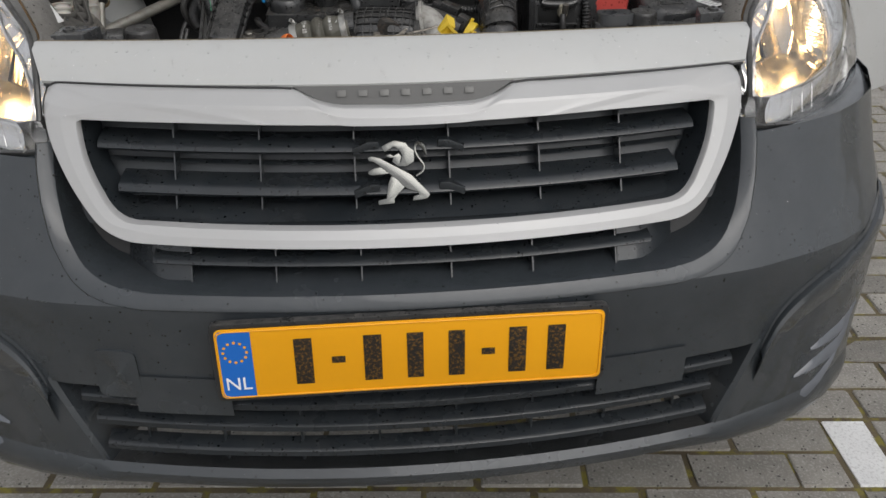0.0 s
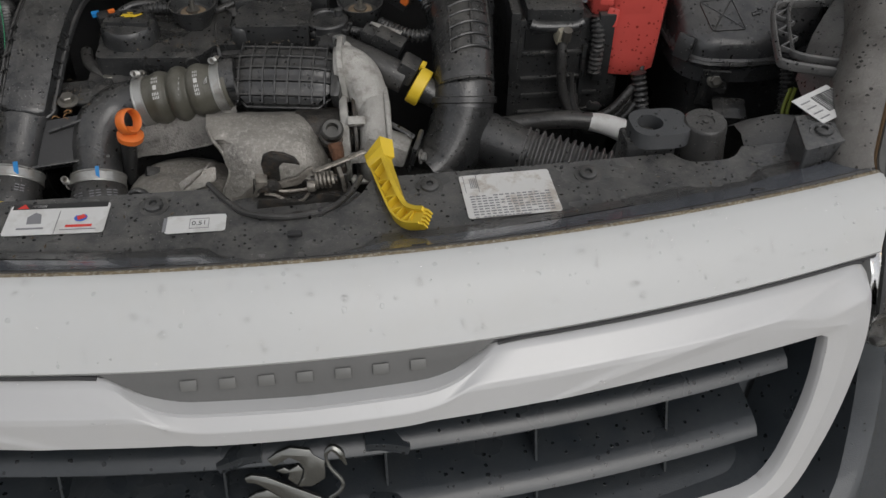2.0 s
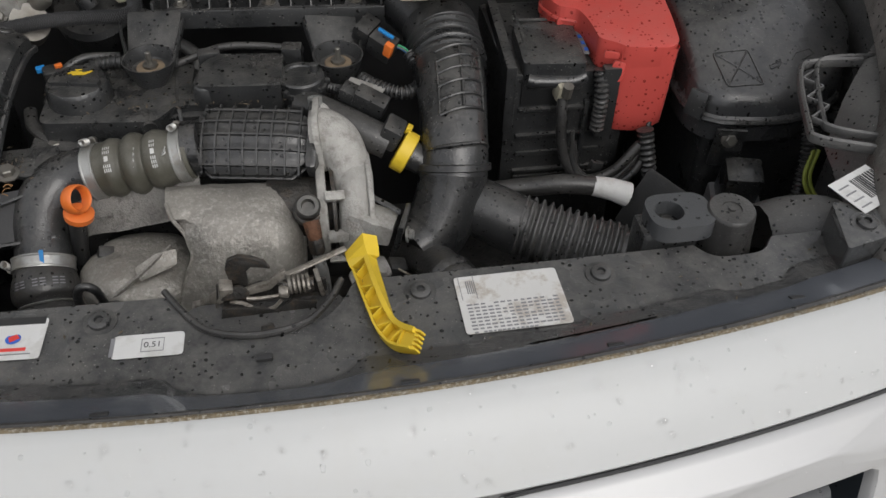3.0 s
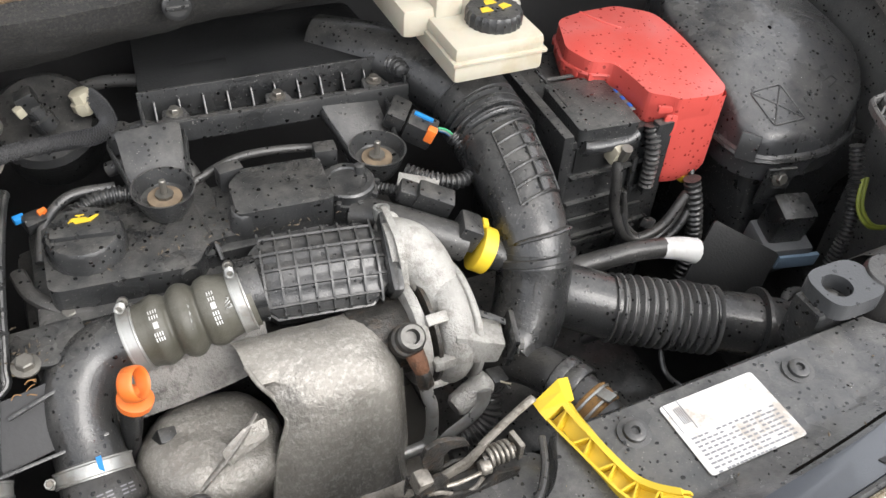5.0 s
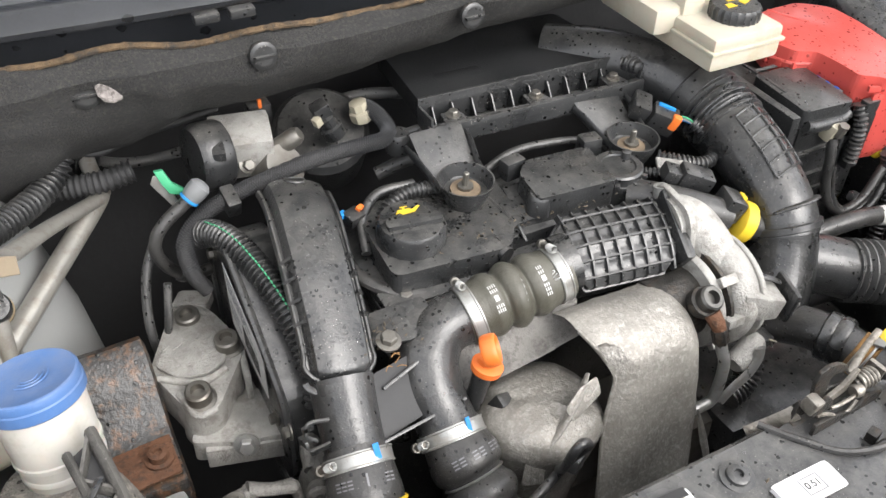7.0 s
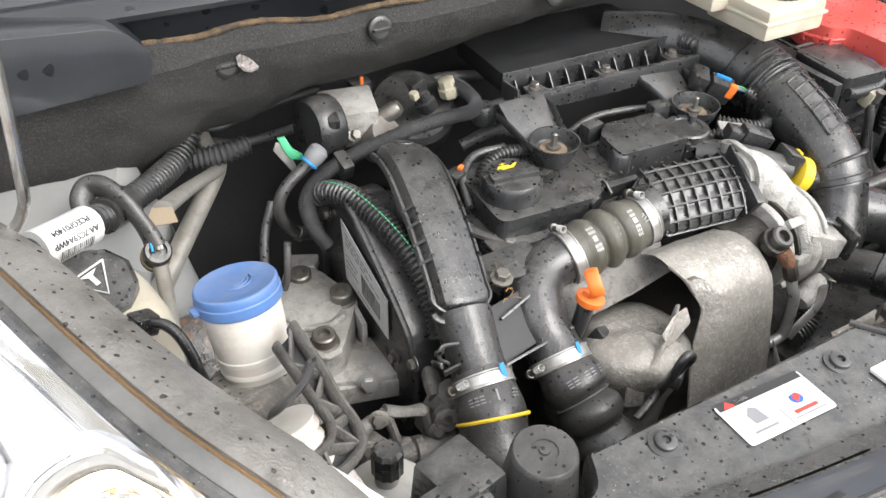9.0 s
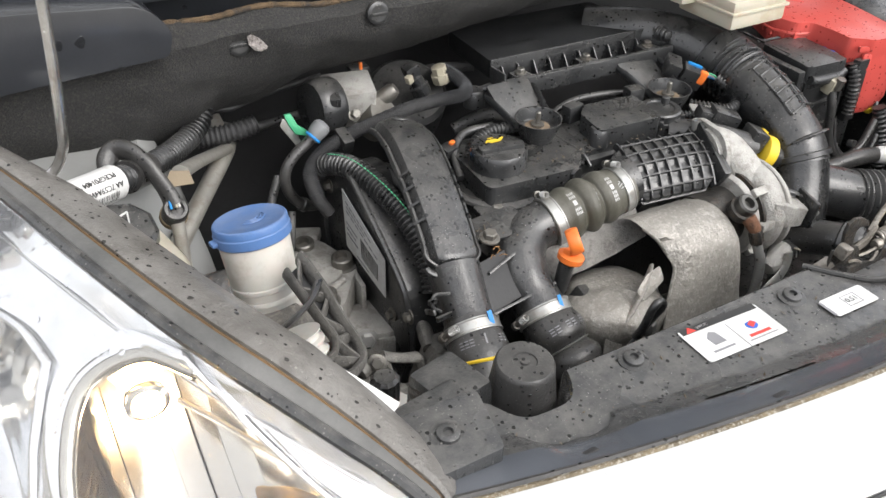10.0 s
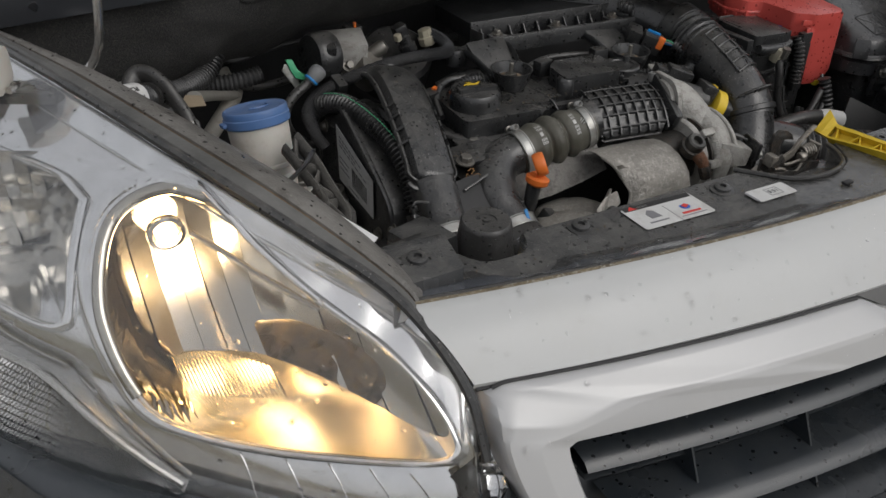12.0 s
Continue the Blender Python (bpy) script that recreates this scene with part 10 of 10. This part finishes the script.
for pts_, r_ in (([(-0.30, 0.98, 0.80), (-0.37, 1.0, 0.785), (-0.41, 0.99, 0.80), (-0.44, 0.97, 0.83)], 0.006), ([(-0.41, 0.80, 0.66), (-0.415, 0.79, 0.71), (-0.412, 0.78, 0.75), (-0.405, 0.79, 0.78)], 0.004), ([(-0.425, 0.80, 0.66), (-0.43, 0.80, 0.72), (-0.42, 0.82, 0.77), (-0.40, 0.84, 0.80)], 0.005), ([(-0.25, 0.93, 0.80), (-0.20, 0.95, 0.82), (-0.14, 0.94, 0.84), (-0.08, 0.92, 0.84)], 0.007), ([(-0.16, 0.84, 0.80), (-0.12, 0.83, 0.815), (-0.09, 0.81, 0.81), (-0.08, 0.78, 0.79)], 0.008)):
    part("pipe", tube(pts_, r_, 10, 6), LINER, rear)
# ---- leaf crumbs and grit lying on the engine ----
crumbs = thing("leaf_crumbs", (-0.1, 0.69, 0.84), "brown leaf crumbs and grit on the engine cover", "debris", kind="stuff")
rnd = random.Random(77)
bm = bmesh.new()
for k in range(330):
    if k < 190:
        x, y, z = rnd.gauss(-0.06, 0.07), rnd.gauss(0.655, 0.02), 0.8125
        if not (-0.235 < x < 0.06 and 0.628 < y < 0.70):
            continue
        z = 0.8385 if y > 0.648 else 0.807
    elif k < 260:
        x, y, z = rnd.gauss(-0.255, 0.02), rnd.gauss(0.610, 0.014), 0.8095
    else:
        x = rnd.uniform(-0.45, 0.45)
        y = rnd.uniform(0.27, 0.345)
        z = slam_at(x, y) + 0.0006
        if abs(x) < 0.09:
            continue
    r = rnd.choice((0.0005, 0.0007, 0.0010, 0.0014))
    m_ = Matrix.Translation((x, y, z)) @ pose(0, 0, 0, rnd.uniform(-30, 30), rnd.uniform(-30, 30), rnd.uniform(0, 180))
    vs_ = [bm.verts.new(m_ @ Vector(c)) for c in ((-r * 2, 0, 0), (0, -r * 0.7, 0.0002), (r * 1.8, 0, 0.0004), (0, r * 0.7, 0.0005), (0, 0, r * 0.8))]
    for a_, b_ in ((0, 1), (1, 2), (2, 3), (3, 0)):
        bm.faces.new((vs_[a_], vs_[b_], vs_[4]))
cr_ = part("crumb", bm, material("brown_leaf_crumbs", (0.09, 0.07, 0.048), 0.9, vary=0.5, coarse=200), crumbs, smooth=False)
cr_["kind"] = "stuff"
twigs = thing("leaf_stalks", (-0.262, 0.60, 0.81), "small orange brown leaf stalks on the bolt plate", "leaf litter")
for k in range(5):
    a_ = rnd.uniform(0, 6.28)
    x_, y_ = -0.262 + rnd.uniform(-0.008, 0.008), 0.583 + rnd.uniform(-0.008, 0.008)
    part("stalk", tube([(x_, y_, 0.800), (x_ + 0.004 * math.cos(a_), y_ + 0.004 * math.sin(a_), 0.803), (x_ + 0.008 * math.cos(a_ + 0.3), y_ + 0.008 * math.sin(a_ + 0.3), 0.801)], 0.0005, 5, 4), material("dry_leaf_stalk", (0.22, 0.12, 0.05), 0.8), twigs)

# ---- rain drops on the painted front and on wet plastic ----
drops = thing("rain_drops", (0, 0.2, 0.85), "small clear rain drops on paint and plastic", "rain drops", kind="stuff")
WATER = material("clear_water", (1.0, 1.0, 1.0), 0.02, vary=0.0, bump=0.0, transmission=1.0, ior=1.33)
rnd = random.Random(31)
bm = bmesh.new()
for k in range(330):
    x, v = rnd.uniform(-0.485, 0.485), rnd.uniform(0.06, 0.95)
    p = Vector(nose_point(x, v))
    q = Vector(nose_point(x, v + 0.02)) - p
    w = Vector(nose_point(x + 0.01, v)) - p
    nrm = w.cross(q).normalized()
    if nrm.z < 0:
        nrm = -nrm
    r = rnd.choice((0.0008, 0.001, 0.0012, 0.0016, 0.0024)) * rnd.uniform(0.8, 1.3)
    lathe([(r, -0.0001), (r * 0.92, r * 0.22), (r * 0.6, r * 0.42), (r * 0.15, r * 0.5)], p, nrm, 8, bm=bm)


def shower(ob, count, sizes, seed, least=0.35):
    """Beads on the upward sides of a mesh, spread by area."""
    rnd_ = random.Random(seed)
    shift = ORIGIN[ob.parent] if ob.parent in ORIGIN else Vector((0, 0, 0))
    polys = [f for f in ob.data.polygons if f.normal.z > least]
    if not polys:
        return
    run_ = np.cumsum([f.area for f in polys])
    for _ in range(count):
        f = polys[int(np.searchsorted(run_, rnd_.uniform(0, run_[-1])))]
        vs_ = [ob.data.vertices[k].co for k in f.vertices]
        a, b = rnd_.random(), rnd_.random()
        if len(vs_) == 4:
            q = vs_[0].lerp(vs_[1], a).lerp(vs_[3].lerp(vs_[2], a), b)
        elif len(vs_) == 3:
            if a + b > 1:
                a, b = 1 - a, 1 - b
            q = vs_[0] + (vs_[1] - vs_[0]) * a + (vs_[2] - vs_[0]) * b
        else:
            q = f.center + (vs_[int(a * len(vs_)) % len(vs_)] - f.center) * b ** 0.5
        r_ = rnd_.choice(sizes) * rnd_.uniform(0.75, 1.3)
        lathe([(r_, -0.0001), (r_ * 0.95, r_ * 0.2), (r_ * 0.65, r_ * 0.42), (r_ * 0.15, r_ * 0.52)], shift + q, f.normal, 7, bm=bm)


WET = (("duct_cover", 150, (0.0007, 0.001, 0.0014)), ("deck", 420, (0.0006, 0.0008, 0.0012, 0.0018)), ("elbow", 70, (0.0006, 0.001)), ("moulded_pipe", 60, (0.0007, 0.001)), ("lid_cover", 50, (0.0008, 0.0012)), ("cover_mid", 50, (0.0008, 0.0012)), ("vent_box", 40, (0.0008, 0.0014)), ("cap_body", 25, (0.0006, 0.001)), ("lens", 260, (0.0006, 0.0009, 0.0014, 0.0020)), ("panel_skin", 110, (0.0006, 0.0009, 0.0013)), ("top_shell", 60, (0.0008, 0.0012)), ("skin", 160, (0.0007, 0.001, 0.0014)), ("frame", 130, (0.0008, 0.0012, 0.0018)), ("neck", 25, (0.0007, 0.001)), ("strip_sheet", 70, (0.0008, 0.0012)), ("lid", 60, (0.0008, 0.0014)))
for ob in list(bpy.data.objects):
    if ob.type != "MESH" or ob.parent is None:
        continue
    for name_, count_, sizes_ in WET:
        if ob.name.split(".")[0] == name_:
            shower(ob, count_, sizes_, len(ob.name) * 7 + count_, 0.1 if name_ in ("lens", "frame") else 0.35)
dr = part("drop", bm, WATER, drops)
dr["kind"] = "stuff"
dr.visible_shadow = False

# ---- ground ----
ground = tagged(new("ground", bpy.data.meshes.new("ground")), "mossy sand bed under the grey paving", "ground", kind="structure")
bm = bmesh.new()
grid_faces(bm, [[(x, y, -0.0035) for x in (-300, -3, -1, 0, 1, 3, 300)] for y in (-300, -3, -1, 0, 1, 3, 300)])
bm.to_mesh(ground.data)
bm.free()
ground.data.materials.append(JOINT)
paving = thing("pavement", (0, 0, -0.06), "grey concrete block paving with moss in the joints", "paving", kind="structure")
GRID = pose(0.875, 0.426, 0, 0, 0, -5.2)
random.seed(4)


def paver(lx, ly, seed):
    b = bmesh.new()
    rnd = random.Random(seed)
    block((lx, ly, 0.06), (0, 0, -0.03), 0.005, bm=b)
    for v in b.verts:
        v.co += Vector((rnd.uniform(-1, 1), rnd.uniform(-1, 1), rnd.uniform(-1, 1))) * 0.0018
    me = bpy.data.meshes.new("brick")
    b.to_mesh(me)
    b.free()
    return me


bricks = [paver(0.199, 0.094, k) for k in range(5)]
whites = [paver(0.094, 0.199, 9)]
for me in bricks:
    me.materials.append(BRICK)
for me in whites:
    me.materials.append(BRICK_WHITE)
far_verts, far_faces = [], []


def lay(me, x, y):
    ob = new("brick", me)
    ob.parent = paving
    ob.matrix_basis = Matrix.Translation((0, 0, 0.06)) @ GRID @ pose(x, y, random.uniform(-0.003, 0.002), random.uniform(-0.6, 0.6), random.uniform(-0.6, 0.6), random.uniform(-0.5, 0.5))


made = 0
for r in range(-96, 100):
    for c in range(-50, 48):
        x, y = c * 0.21 + (0.0 if r % 2 else 0.105), -0.0525 - r * 0.105
        w = GRID @ Vector((x, y, 0))
        in_line = (r, c) in ((0, 0), (1, 0))
        if in_line:
            continue
        near = 0.1 < w.x < 1.75 and -0.35 < w.y < 1.25 and made < 230 or abs(w.x) < 1.0 and -0.45 < w.y < 0.25 and made < 290
        if near:
            lay(bricks[(r * 7 + c * 3) % 5], x, y)
            made += 1
        else:
            z, k = random.uniform(-0.003, 0.002), len(far_verts)
            for dz, e in ((-0.03, 0.0), (-0.004, 0.0), (0.0, 0.004)):
                for dx, dy in ((-1, -1), (1, -1), (1, 1), (-1, 1)):
                    far_verts.append(GRID @ Vector((x + dx * (0.0995 - e), y + dy * (0.047 - e), z + dz)))
            far_faces.append((k + 8, k + 9, k + 10, k + 11))
            for a in range(4):
                b = (a + 1) % 4
                far_faces += [(k + a, k + b, k + 4 + b, k + 4 + a), (k + 4 + a, k + 4 + b, k + 8 + b, k + 8 + a)]
lay(whites[0], 0.0485, -0.105)
stub = paver(0.098, 0.097, 21)
stub.materials.append(BRICK)
for x, y in ((0.1565, -0.0525), (-0.0575, -0.1575)):
    lay(stub, x, y)
more = new("paving_field", bpy.data.meshes.new("paving_field"))
more.data.from_pydata([v + Vector((0, 0, 0.06)) for v in far_verts], [], far_faces)
more.data.materials.append(BRICK)
more.parent = paving
more["kind"] = "stuff"
